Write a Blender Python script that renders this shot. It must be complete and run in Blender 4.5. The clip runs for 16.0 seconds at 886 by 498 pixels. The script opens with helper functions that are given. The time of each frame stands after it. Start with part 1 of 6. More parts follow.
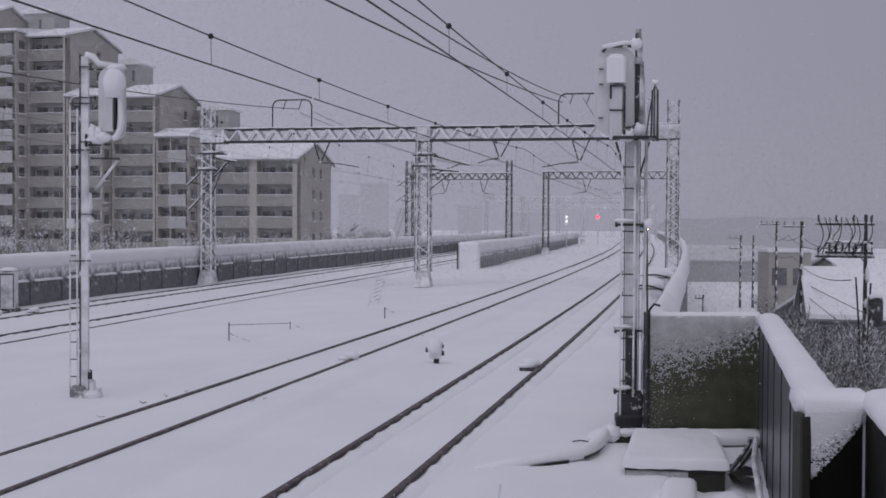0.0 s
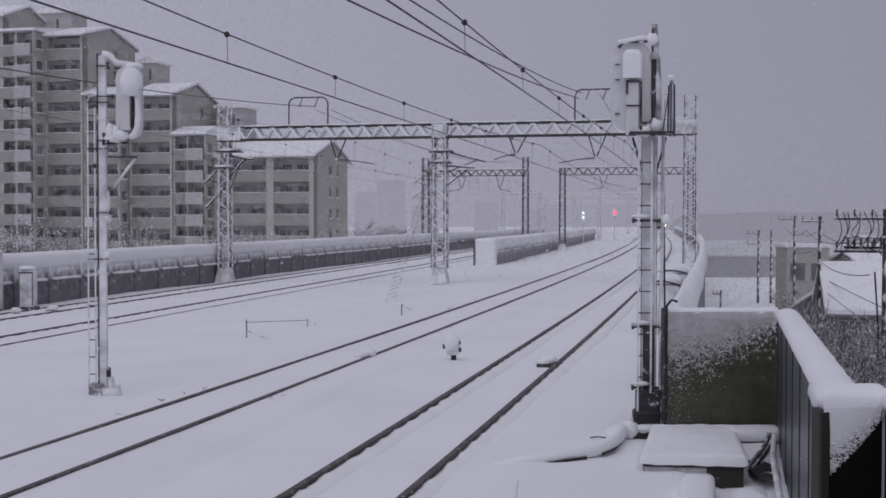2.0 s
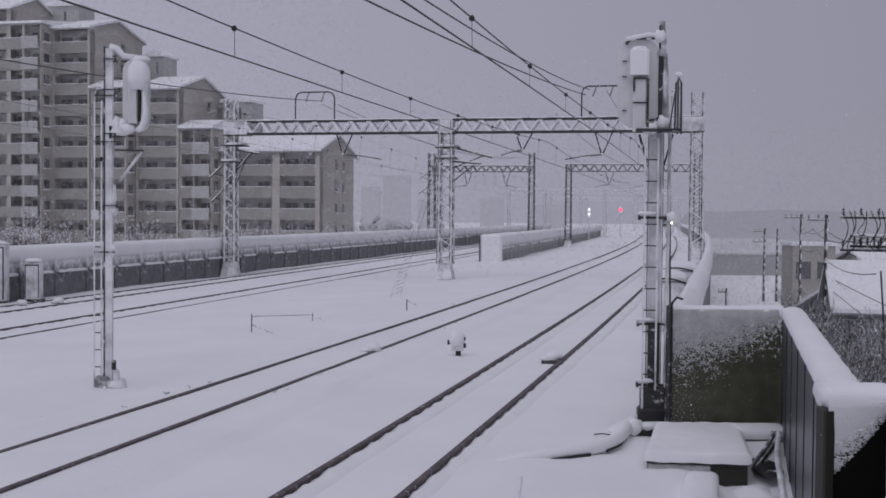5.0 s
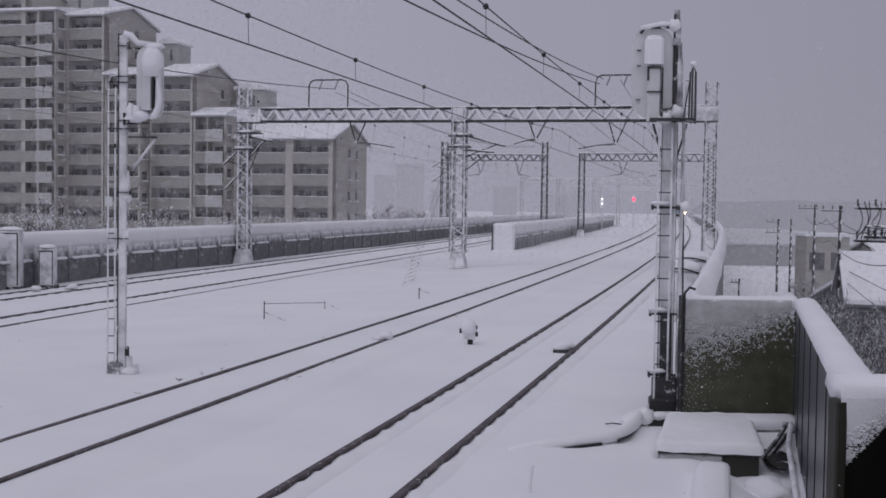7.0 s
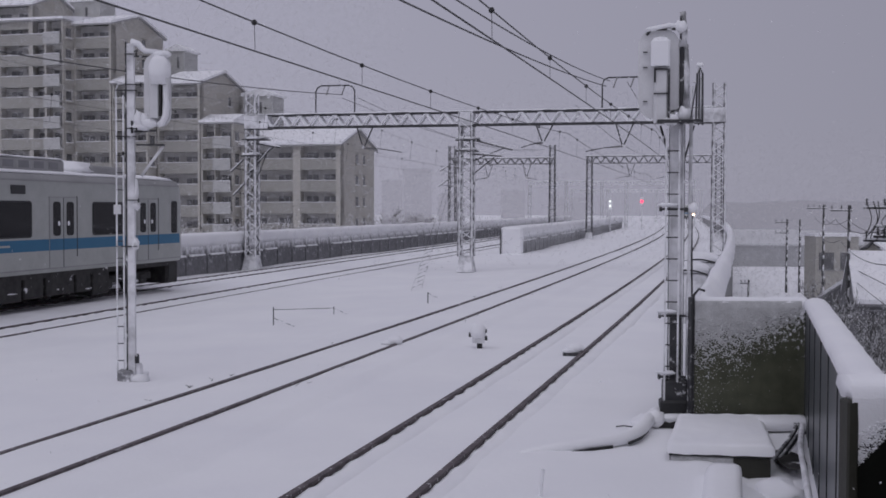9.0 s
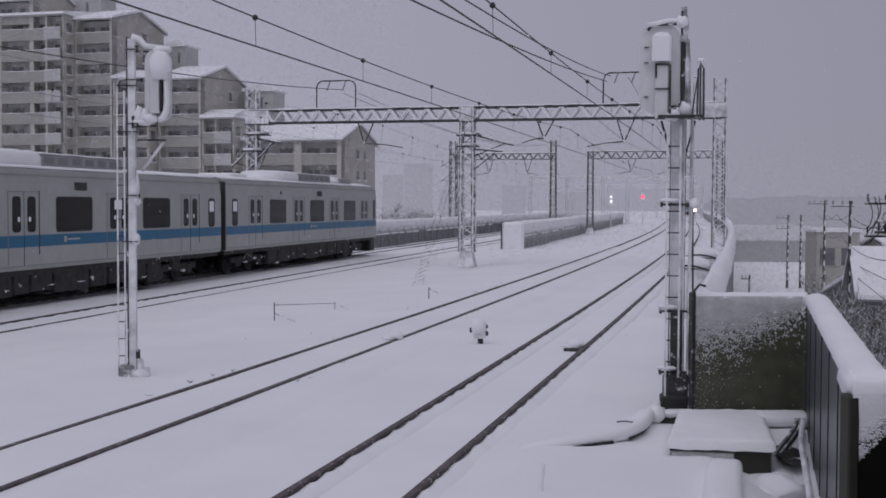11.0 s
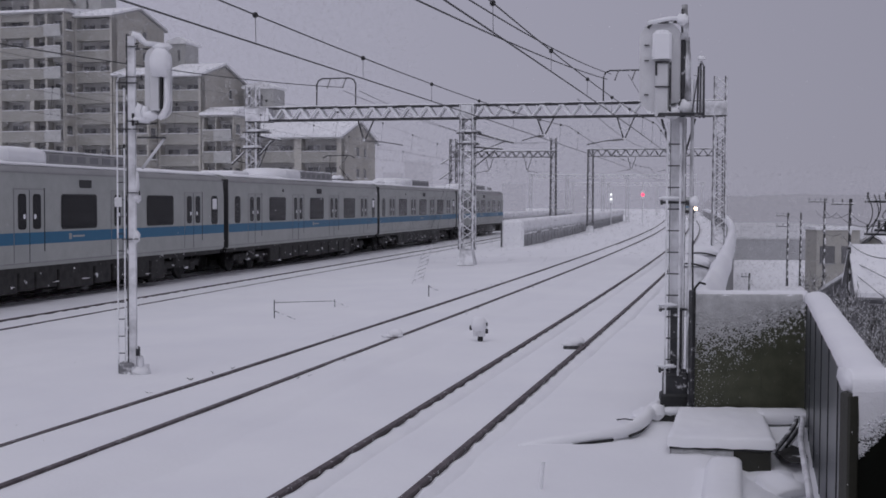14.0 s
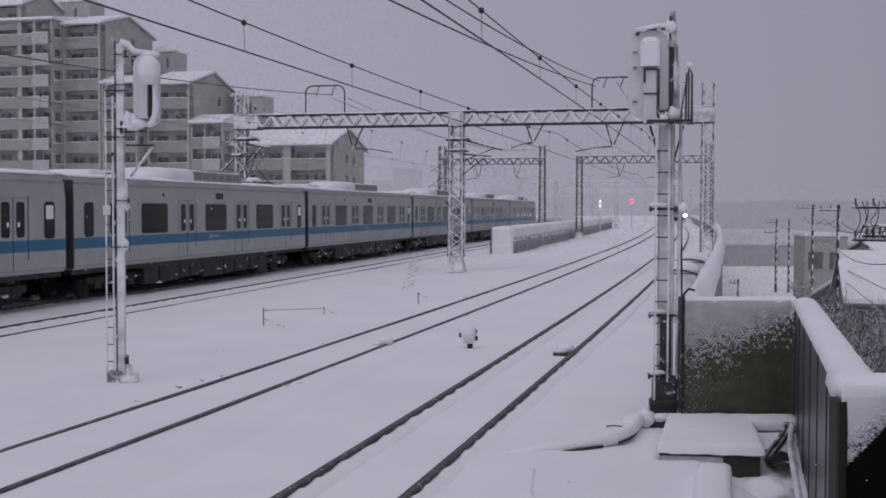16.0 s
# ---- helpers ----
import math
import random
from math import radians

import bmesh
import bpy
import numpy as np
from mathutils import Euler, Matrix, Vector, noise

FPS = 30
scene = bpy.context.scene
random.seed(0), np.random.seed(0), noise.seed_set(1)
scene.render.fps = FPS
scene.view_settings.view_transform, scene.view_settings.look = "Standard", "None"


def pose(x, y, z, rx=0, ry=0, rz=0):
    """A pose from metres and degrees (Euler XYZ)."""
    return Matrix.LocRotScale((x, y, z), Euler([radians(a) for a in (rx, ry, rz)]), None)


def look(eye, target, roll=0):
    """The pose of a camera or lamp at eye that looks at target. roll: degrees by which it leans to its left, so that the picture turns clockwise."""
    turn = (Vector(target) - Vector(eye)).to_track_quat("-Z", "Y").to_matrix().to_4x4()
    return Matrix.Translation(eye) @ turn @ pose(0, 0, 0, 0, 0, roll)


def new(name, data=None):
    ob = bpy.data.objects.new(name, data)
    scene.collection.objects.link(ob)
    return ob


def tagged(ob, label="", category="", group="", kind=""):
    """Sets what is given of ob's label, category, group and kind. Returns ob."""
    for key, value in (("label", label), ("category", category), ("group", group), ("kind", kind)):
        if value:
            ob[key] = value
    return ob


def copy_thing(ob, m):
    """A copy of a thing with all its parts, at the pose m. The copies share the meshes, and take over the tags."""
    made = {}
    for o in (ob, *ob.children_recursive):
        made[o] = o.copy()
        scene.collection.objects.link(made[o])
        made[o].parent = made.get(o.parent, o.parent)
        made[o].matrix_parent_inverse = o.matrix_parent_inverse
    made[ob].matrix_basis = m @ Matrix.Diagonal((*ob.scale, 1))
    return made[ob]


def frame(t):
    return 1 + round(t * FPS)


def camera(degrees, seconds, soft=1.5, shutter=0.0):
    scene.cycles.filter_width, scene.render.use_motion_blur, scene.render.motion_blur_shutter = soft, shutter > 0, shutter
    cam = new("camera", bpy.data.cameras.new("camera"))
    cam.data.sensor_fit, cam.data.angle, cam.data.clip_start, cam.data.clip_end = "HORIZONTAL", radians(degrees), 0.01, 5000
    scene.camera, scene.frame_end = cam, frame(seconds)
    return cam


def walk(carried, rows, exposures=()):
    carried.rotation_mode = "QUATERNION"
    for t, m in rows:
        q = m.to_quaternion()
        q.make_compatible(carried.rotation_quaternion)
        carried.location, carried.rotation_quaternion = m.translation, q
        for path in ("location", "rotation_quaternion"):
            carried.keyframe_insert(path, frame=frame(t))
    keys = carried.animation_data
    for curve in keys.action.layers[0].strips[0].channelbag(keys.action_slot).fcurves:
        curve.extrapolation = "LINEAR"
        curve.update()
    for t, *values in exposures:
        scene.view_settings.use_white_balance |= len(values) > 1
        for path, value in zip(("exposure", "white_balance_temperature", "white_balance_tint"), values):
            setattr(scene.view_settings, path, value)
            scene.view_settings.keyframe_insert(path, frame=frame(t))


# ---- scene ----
cam = camera(41.6, 16.0, soft=1.7)
EYE = (0.0, 0.0, 2.46)
# seconds, turn to the right, tilt down, lean of the picture (degrees)
VIEW = [
    (0.0, 1.696, 1.207, 0.358),
    (0.5, 1.587, 1.132, 0.320),
    (1.0, 1.239, 1.218, 0.081),
    (1.5, 0.968, 1.332, 0.127),
    (2.0, 0.880, 1.375, 0.084),
    (2.5, 0.926, 1.446, -0.146),
    (3.0, 0.886, 1.415, -0.188),
    (3.5, 0.819, 1.588, -0.006),
    (4.0, 0.732, 1.566, 0.294),
    (6.5, 0.330, 1.970, 0.834),
    (7.0, 0.000, 2.160, 0.848),
    (7.5, -0.289, 2.139, 0.459),
    (8.0, -0.371, 1.969, 0.324),
    (8.5, -0.341, 1.953, 0.398),
    (9.0, -0.414, 1.956, 0.204),
    (11.5, -0.469, 2.241, 0.217),
    (12.0, -0.575, 2.264, 0.037),
    (12.5, -0.635, 2.139, 0.030),
    (13.0, -0.543, 2.079, 0.307),
    (13.5, -0.558, 2.179, 0.236),
    (14.0, -0.455, 2.298, 0.273),
    (14.5, -0.378, 2.138, 0.340),
    (15.0, -0.074, 2.134, 0.370),
    (15.5, 0.273, 2.029, 0.236),
    (16.0, 0.067, 1.946, 0.130),
]
walk(cam, [(t, pose(*EYE, 90, 0, -turn) @ pose(0, 0, 0, -down, 0, 0) @ pose(0, 0, 0, 0, 0, lean)) for t, turn, down, lean in VIEW],
     exposures=[(0.0, 0.0, 6500, 10), (16.0, 0.0, 6500, 10)])

# ---- light: a snow-laden overcast sky ----
world = bpy.data.worlds.new("overcast_sky")
scene.world = world
world.use_nodes = True
wn, wl = world.node_tree.nodes, world.node_tree.links
wn.clear()
w_out = wn.new("ShaderNodeOutputWorld")
w_bg = wn.new("ShaderNodeBackground")
w_sky = wn.new("ShaderNodeTexSky")
w_sky.sky_type, w_sky.sun_disc = "NISHITA", False
w_sky.sun_elevation, w_sky.sun_rotation = radians(50), radians(200)
w_mul = wn.new("ShaderNodeMix")
w_mul.data_type, w_mul.blend_type = "RGBA", "MIX"
w_mul.inputs[0].default_value = 0.985          # thick cloud hides nearly all of the clear sky
w_mul.inputs[7].default_value = (3.14, 3.08, 3.86, 1)
wl.new(w_sky.outputs[0], w_mul.inputs[6])
wl.new(w_mul.outputs[2], w_bg.inputs[0])
# the sky dims evenly from left to right, standing in for lens vignetting
w_tc = wn.new("ShaderNodeTexCoord")
w_sep = wn.new("ShaderNodeSeparateXYZ")
w_side = wn.new("ShaderNodeMapRange")
w_side.inputs[1].default_value, w_side.inputs[2].default_value = -1.0, 1.0
w_side.inputs[3].default_value, w_side.inputs[4].default_value = 0.1425, 0.064
wl.new(w_tc.outputs["Generated"], w_sep.inputs[0])
wl.new(w_sep.outputs[0], w_side.inputs[0])
wl.new(w_side.outputs[0], w_bg.inputs[1])
wl.new(w_bg.outputs[0], w_out.inputs[0])
sun = new("sun", bpy.data.lights.new("sun", "SUN"))
sun.data.energy, sun.data.angle, sun.data.color = 0.66, radians(60), (0.92, 0.93, 1.0)
sun.matrix_world = look((0, 0, 60), (10, 34, 0))

# ---- materials ----
def nodes_of(name):
    m = bpy.data.materials.new(name)
    m.use_nodes = True
    nt = m.node_tree
    return m, nt, nt.nodes["Principled BSDF"]


def noise_node(nt, scale, detail=4.0, rough=0.55, coord="Object", stretch=None):
    tc = nt.nodes.new("ShaderNodeTexCoord")
    n = nt.nodes.new("ShaderNodeTexNoise")
    n.inputs["Scale"].default_value, n.inputs["Detail"].default_value, n.inputs["Roughness"].default_value = scale, detail, rough
    if stretch:
        mp = nt.nodes.new("ShaderNodeMapping")
        mp.inputs["Scale"].default_value = stretch
        nt.links.new(tc.outputs[coord], mp.inputs[0])
        nt.links.new(mp.outputs[0], n.inputs["Vector"])
    else:
        nt.links.new(tc.outputs[coord], n.inputs["Vector"])
    return n


def ramp(nt, src, stops):
    r = nt.nodes.new("ShaderNodeValToRGB")
    e = r.color_ramp.elements
    while len(e) < len(stops):
        e.new(0.5)
    for el, (pos, col) in zip(e, stops):
        el.position = pos
        el.color = (*col, 1) if len(col) == 3 else col
    nt.links.new(src, r.inputs[0])
    return r


def bumped(nt, bsdf, src, strength, dist):
    b = nt.nodes.new("ShaderNodeBump")
    b.inputs["Strength"].default_value, b.inputs["Distance"].default_value = strength, dist
    nt.links.new(src, b.inputs["Height"])
    nt.links.new(b.outputs[0], bsdf.inputs["Normal"])


def surface(name, a, b, scale=3.0, rough=0.7, metal=0.0, bump=0.2, dist=0.01, fine=40.0, coord="Object", stretch=None):
    """Two tones mixed by a broad noise, with fine grain on top."""
    m, nt, p = nodes_of(name)
    n1 = noise_node(nt, scale, 5, 0.6, coord, stretch)
    n2 = noise_node(nt, fine, 3, 0.6, coord)
    mix = nt.nodes.new("ShaderNodeMath")
    mix.operation = "MULTIPLY_ADD"
    nt.links.new(n2.outputs[0], mix.inputs[0])
    mix.inputs[1].default_value = 0.35
    sc = nt.nodes.new("ShaderNodeMath")
    sc.operation = "MULTIPLY"
    nt.links.new(n1.outputs[0], sc.inputs[0])
    sc.inputs[1].default_value = 0.65
    nt.links.new(sc.outputs[0], mix.inputs[2])
    r = ramp(nt, mix.outputs[0], [(0.32, a), (0.68, b)])
    nt.links.new(r.outputs[0], p.inputs["Base Color"])
    p.inputs["Roughness"].default_value, p.inputs["Metallic"].default_value = rough, metal
    if bump:
        bumped(nt, p, n2.outputs[0], bump, dist)
    return m


def snowy(name, a, b, amount=0.5, scale=9.0, rough=0.6, metal=0.3, sharp=0.06, low=None, high=None, axis=2, clump=1.0):
    """A bare surface on which wind-blown snow sticks in patches; low..high: the part of the height over which the snow thins out."""
    m, nt, p = nodes_of(name)
    base = noise_node(nt, 5, 4)
    col = ramp(nt, base.outputs[0], [(0.35, a), (0.65, b)])
    sn = noise_node(nt, scale, 4, 0.6)
    src = sn.outputs[0]
    if low is not None:
        tc = nt.nodes.new("ShaderNodeTexCoord")
        sep = nt.nodes.new("ShaderNodeSeparateXYZ")
        nt.links.new(tc.outputs["Object"], sep.inputs[0])
        mr = nt.nodes.new("ShaderNodeMapRange")
        mr.inputs[1].default_value, mr.inputs[2].default_value, mr.inputs[3].default_value, mr.inputs[4].default_value = low, high, -0.25, 0.35
        nt.links.new(sep.outputs[axis], mr.inputs[0])
        ad = nt.nodes.new("ShaderNodeMath")
        ad.operation = "ADD"
        nt.links.new(mr.outputs[0], ad.inputs[0])
        nt.links.new(src, ad.inputs[1])
        src = ad.outputs[0]
    edge = 0.72 - amount * 0.44
    mask = ramp(nt, src, [(edge - sharp, (0, 0, 0)), (edge + sharp, (1, 1, 1))])
    mx = nt.nodes.new("ShaderNodeMix")
    mx.data_type = "RGBA"
    nt.links.new(mask.outputs[0], mx.inputs[0])
    nt.links.new(col.outputs[0], mx.inputs[6])
    mx.inputs[7].default_value = (0.86, 0.86, 0.88, 1)
    nt.links.new(mx.outputs[2], p.inputs["Base Color"])
    mm = nt.nodes.new("ShaderNodeMath")
    mm.operation = "MULTIPLY_ADD"
    nt.links.new(mask.outputs[0], mm.inputs[0])
    mm.inputs[1].default_value, mm.inputs[2].default_value = -metal, metal
    nt.links.new(mm.outputs[0], p.inputs["Metallic"])
    p.inputs["Roughness"].default_value = rough
    bumped(nt, p, mask.outputs[0], 0.5, 0.015 * clump)
    return m


def wind_snowed(name, a, b, front=0.5, scale=4.0, spread=0.5):
    """Steel on which snow lies on the upper faces and sticks to the windward ones; the other faces stay bare."""
    m, nt, p = nodes_of(name)
    base = noise_node(nt, 5, 4)
    col = ramp(nt, base.outputs[0], [(0.35, a), (0.65, b)])
    geo = nt.nodes.new("ShaderNodeNewGeometry")
    sep = nt.nodes.new("ShaderNodeSeparateXYZ")
    nt.links.new(geo.outputs["Normal"], sep.inputs[0])
    up = nt.nodes.new("ShaderNodeMath")
    up.operation = "MAXIMUM"
    nt.links.new(sep.outputs[2], up.inputs[0])
    up.inputs[1].default_value = 0.0
    wind = nt.nodes.new("ShaderNodeMath")
    wind.operation = "MULTIPLY_ADD"
    nt.links.new(sep.outputs[1], wind.inputs[0])
    wind.inputs[1].default_value = -front
    nt.links.new(up.outputs[0], wind.inputs[2])
    n = noise_node(nt, scale, 4, 0.6)
    ad = nt.nodes.new("ShaderNodeMath")
    ad.operation = "MULTIPLY_ADD"
    nt.links.new(n.outputs[0], ad.inputs[0])
    ad.inputs[1].default_value = spread
    nt.links.new(wind.outputs[0], ad.inputs[2])
    mask = ramp(nt, ad.outputs[0], [(0.50, (0, 0, 0)), (0.72, (1, 1, 1))])
    mx = nt.nodes.new("ShaderNodeMix")
    mx.data_type = "RGBA"
    nt.links.new(mask.outputs[0], mx.inputs[0])
    nt.links.new(col.outputs[0], mx.inputs[6])
    mx.inputs[7].default_value = (0.86, 0.86, 0.88, 1)
    nt.links.new(mx.outputs[2], p.inputs["Base Color"])
    p.inputs["Roughness"].default_value = 0.7
    bumped(nt, p, mask.outputs[0], 0.4, 0.02)
    return m


def snow_material(name, coarse=0.35):
    m, nt, p = nodes_of(name)
    big = noise_node(nt, coarse, 4, 0.55)
    small = noise_node(nt, 14, 5, 0.6)
    c = ramp(nt, big.outputs[0], [(0.3, (0.84, 0.84, 0.865)), (0.7, (0.90, 0.90, 0.91))])
    nt.links.new(c.outputs[0], p.inputs["Base Color"])
    p.inputs["Roughness"].default_value = 0.75
    p.inputs["Specular IOR Level"].default_value = 0.2
    ad = nt.nodes.new("ShaderNodeMath")
    ad.operation = "MULTIPLY_ADD"
    nt.links.new(small.outputs[0], ad.inputs[0])
    ad.inputs[1].default_value = 0.25
    nt.links.new(big.outputs[0], ad.inputs[2])
    bumped(nt, p, ad.outputs[0], 0.35, 0.06)
    return m


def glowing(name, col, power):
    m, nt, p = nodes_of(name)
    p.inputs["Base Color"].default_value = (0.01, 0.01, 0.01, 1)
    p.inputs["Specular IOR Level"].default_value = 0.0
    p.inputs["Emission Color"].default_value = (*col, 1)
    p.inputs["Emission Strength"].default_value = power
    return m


def glassy(name, col, rough=0.08):
    m, nt, p = nodes_of(name)
    n = noise_node(nt, 1.3, 2)
    r = ramp(nt, n.outputs[0], [(0.3, col), (0.7, tuple(c * 1.5 for c in col))])
    nt.links.new(r.outputs[0], p.inputs["Base Color"])
    p.inputs["Roughness"].default_value, p.inputs["IOR"].default_value = rough, 1.5
    return m


def wispy(name, body):
    """Loose clumps of flakes, mostly air."""
    m, nt, p = nodes_of(name)
    p.inputs["Base Color"].default_value = (0.80, 0.80, 0.82, 1)
    p.inputs["Roughness"].default_value = 1.0
    p.inputs["Specular IOR Level"].default_value = 0.0
    p.inputs["Alpha"].default_value = body
    return m


SNOW = snow_material("snow")
SNOW_CAP = snow_material("clinging_snow", 1.1)
RAIL = snowy("rusty_rail", (0.062, 0.049, 0.053), (0.125, 0.102, 0.107), 0.12, 14.0, 0.65, 0.1, 0.06)
STEEL_FAR = wind_snowed("snow_plastered_steel", (0.035, 0.035, 0.038), (0.075, 0.075, 0.08), 0.26, 5.0, 0.5)
STEEL_WHITE = wind_snowed("rime_covered_steel", (0.04, 0.04, 0.043), (0.09, 0.09, 0.095), 0.46, 4.0, 0.62)
PANEL_BLACK = surface("black_wall_sheet", (0.004, 0.0045, 0.003), (0.008, 0.0085, 0.006), 1.5, 0.75)
PANEL_BLACK.node_tree.nodes["Principled BSDF"].inputs["Specular IOR Level"].default_value = 0.15
STEEL = snowy("galvanised_steel_with_snow", (0.20, 0.20, 0.21), (0.32, 0.32, 0.33), 0.42, 6.0, 0.55, 0.35)
DARK_STEEL = snowy("dark_steel_with_snow", (0.022, 0.022, 0.025), (0.06, 0.06, 0.062), 0.2, 9.0, 0.55, 0.2)
MAST_GREY = snowy("grey_painted_mast", (0.22, 0.22, 0.225), (0.30, 0.30, 0.305), 0.5, 3.0, 0.6, 0.1, 0.12)
MAST_WHITE = snowy("snow_crusted_mast", (0.30, 0.30, 0.31), (0.42, 0.42, 0.43), 0.7, 2.2, 0.6, 0.1, 0.15)
BLACK = surface("black_rubber", (0.012, 0.012, 0.013), (0.03, 0.03, 0.03), 6, 0.6)
WIRE = surface("copper_wire_weathered", (0.03, 0.03, 0.032), (0.06, 0.06, 0.06), 4, 0.5, 0.3, 0)
PORCELAIN = surface("brown_white_porcelain", (0.06, 0.05, 0.05), (0.3, 0.3, 0.3), 6, 0.3)
CONCRETE = snowy("wet_concrete_panel", (0.15, 0.15, 0.16), (0.24, 0.24, 0.25), 0.34, 3.0, 0.8, 0.0, 0.16, 0.35, 1.55)
PANEL_OLIVE = snowy("olive_panel_splashed_with_snow", (0.056, 0.059, 0.036), (0.084, 0.087, 0.056), 0.05, 22.0, 0.5, 0.0, 0.05, 0.15, 1.75, 2, 2.0)
PANEL_GREY = surface("blue_grey_wall_sheet", (0.062, 0.069, 0.075), (0.100, 0.108, 0.116), 1.2, 0.36, 0.2, 0.1, 0.005, 30, "Object", (6, 6, 0.5))
SLAB = surface("damp_concrete", (0.22, 0.22, 0.22), (0.36, 0.36, 0.36), 4, 0.85, 0, 0.4, 0.01)
APARTMENT = surface("beige_tile_facade", (0.43, 0.413, 0.374), (0.47, 0.453, 0.41), 0.25, 0.8, 0, 0.1, 0.01, 6)
APARTMENT_PALE = surface("pale_balcony_front", (0.30, 0.293, 0.266), (0.35, 0.341, 0.313), 0.3, 0.8, 0, 0.1, 0.01, 6)
RECESS = surface("balcony_wall", (0.40, 0.395, 0.38), (0.50, 0.49, 0.47), 0.4, 0.85, 0, 0)
WINDOW = glassy("dark_window_glass", (0.11, 0.11, 0.113), 0.25)
# white paint, lightened for sky light on balconies and haze on lift towers
BRIGHTENED_WHITE = surface("white_paint_with_light_and_haze", (0.41, 0.41, 0.40), (0.50, 0.50, 0.49), 0.6, 0.7, 0, 0.1, 0.01, 6)
STAINLESS = surface("brushed_stainless_steel", (0.37, 0.382, 0.366), (0.46, 0.472, 0.455), 0.8, 0.42, 0.35, 0.05, 0.002, 25, "Object", (0.3, 3, 3))
STAINLESS_DOOR = surface("stainless_door_leaf", (0.35, 0.362, 0.35), (0.44, 0.452, 0.438), 0.8, 0.38, 0.35, 0.05, 0.002, 25)
BLUE = surface("blue_waist_band", (0.008, 0.120, 0.235), (0.012, 0.148, 0.28), 0.9, 0.4, 0, 0)
TRAIN_GLASS = glassy("train_window_glass", (0.008, 0.008, 0.009), 0.12)
TRAIN_GLASS.node_tree.nodes["Principled BSDF"].inputs["IOR"].default_value = 1.33
UNDER = snowy("sooty_underframe", (0.014, 0.013, 0.013), (0.04, 0.038, 0.036), 0.1, 3.2, 0.7, 0.0, 0.04)
ROOF_GREY = surface("roof_sheet", (0.26, 0.26, 0.26), (0.36, 0.36, 0.36), 1, 0.7)
TWIG = snowy("snowy_twig", (0.06, 0.05, 0.045), (0.11, 0.095, 0.085), 0.42, 2.5, 0.8, 0.0)
BARK = snowy("snowy_bark", (0.035, 0.032, 0.03), (0.07, 0.065, 0.06), 0.26, 3.0, 0.8, 0.0)
POLE = snowy("concrete_pole", (0.045, 0.045, 0.046), (0.085, 0.085, 0.085), 0.20, 2.5, 0.8, 0.0)
HOUSE = surface("house_render", (0.38, 0.37, 0.34), (0.47, 0.455, 0.42), 0.5, 0.85)
HOUSE_DARK = surface("dark_house_cladding", (0.17, 0.17, 0.18), (0.27, 0.27, 0.28), 0.6, 0.8)
WAREHOUSE = surface("pale_grey_sheet_wall", (0.36, 0.36, 0.37), (0.44, 0.44, 0.45), 0.1, 0.8)
# roof snow with distance haze mixed into its colour as grey
HAZED_SNOW = surface("haze_greyed_snow", (0.54, 0.54, 0.55), (0.68, 0.68, 0.69), 0.05, 0.7)
FROSTED = surface("rime_frosted_board", (0.60, 0.60, 0.61), (0.76, 0.76, 0.77), 2.5, 0.75, 0, 0.3, 0.006, 50)
BELLOWS = surface("grey_gangway_bellows", (0.035, 0.035, 0.037), (0.06, 0.06, 0.062), 3, 0.8)
THIN_RIME = surface("thin_wet_rime", (0.34, 0.34, 0.34), (0.70, 0.70, 0.71), 7.0, 0.7, 0, 0.5, 0.01, 60)
STEEL_MID = wind_snowed("frosted_steel", (0.045, 0.045, 0.048), (0.09, 0.09, 0.095), 0.30, 5.0, 0.5)
# concrete lightened to carry the haze; the snow patches are real
MIDWALL = snowy("haze_paled_snowy_concrete", (0.26, 0.26, 0.27), (0.38, 0.38, 0.39), 0.35, 3.0, 0.8, 0.0, 0.2, 0.2, 1.4)
STEEL_BARE = wind_snowed("bare_edged_steel", (0.03, 0.03, 0.033), (0.07, 0.07, 0.075), 0.12, 5.0, 0.55)
# steel paled in its base colour for haze; snow patches on top
STEEL_HAZED = wind_snowed("haze_pale_steel", (0.15, 0.15, 0.155), (0.22, 0.22, 0.225), 0.5, 4.0, 0.6)
CRUST = surface("frozen_snow_crust", (0.38, 0.38, 0.38), (0.60, 0.60, 0.60), 9.0, 0.7, 0, 0.4, 0.006, 70)
TREE_SNOWED = snowy("bark_plastered_with_snow", (0.060, 0.058, 0.056), (0.11, 0.105, 0.10), 0.36, 5.0, 0.8, 0.0, 0.10)
POST_DARK = surface("dark_brown_post", (0.016, 0.016, 0.010), (0.030, 0.029, 0.020), 3, 0.6)
SNOW_WISP = wispy("wisps_of_falling_snow", 0.05)
# hills and towers glow in a flat haze tone, with no colour of their own
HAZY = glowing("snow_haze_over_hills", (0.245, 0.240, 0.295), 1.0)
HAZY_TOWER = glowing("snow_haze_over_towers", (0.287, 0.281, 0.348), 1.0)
RED_LIGHT = glowing("red_signal_lens", (1.0, 0.06, 0.13), 2.6)
WHITE_LIGHT = glowing("white_signal_lens", (0.9, 0.95, 0.95), 1.6)
HEADLIGHT = glowing("headlight_lens", (1.0, 0.72, 0.50), 9.0)

# ---- building helpers ----
rng = random.Random(7)


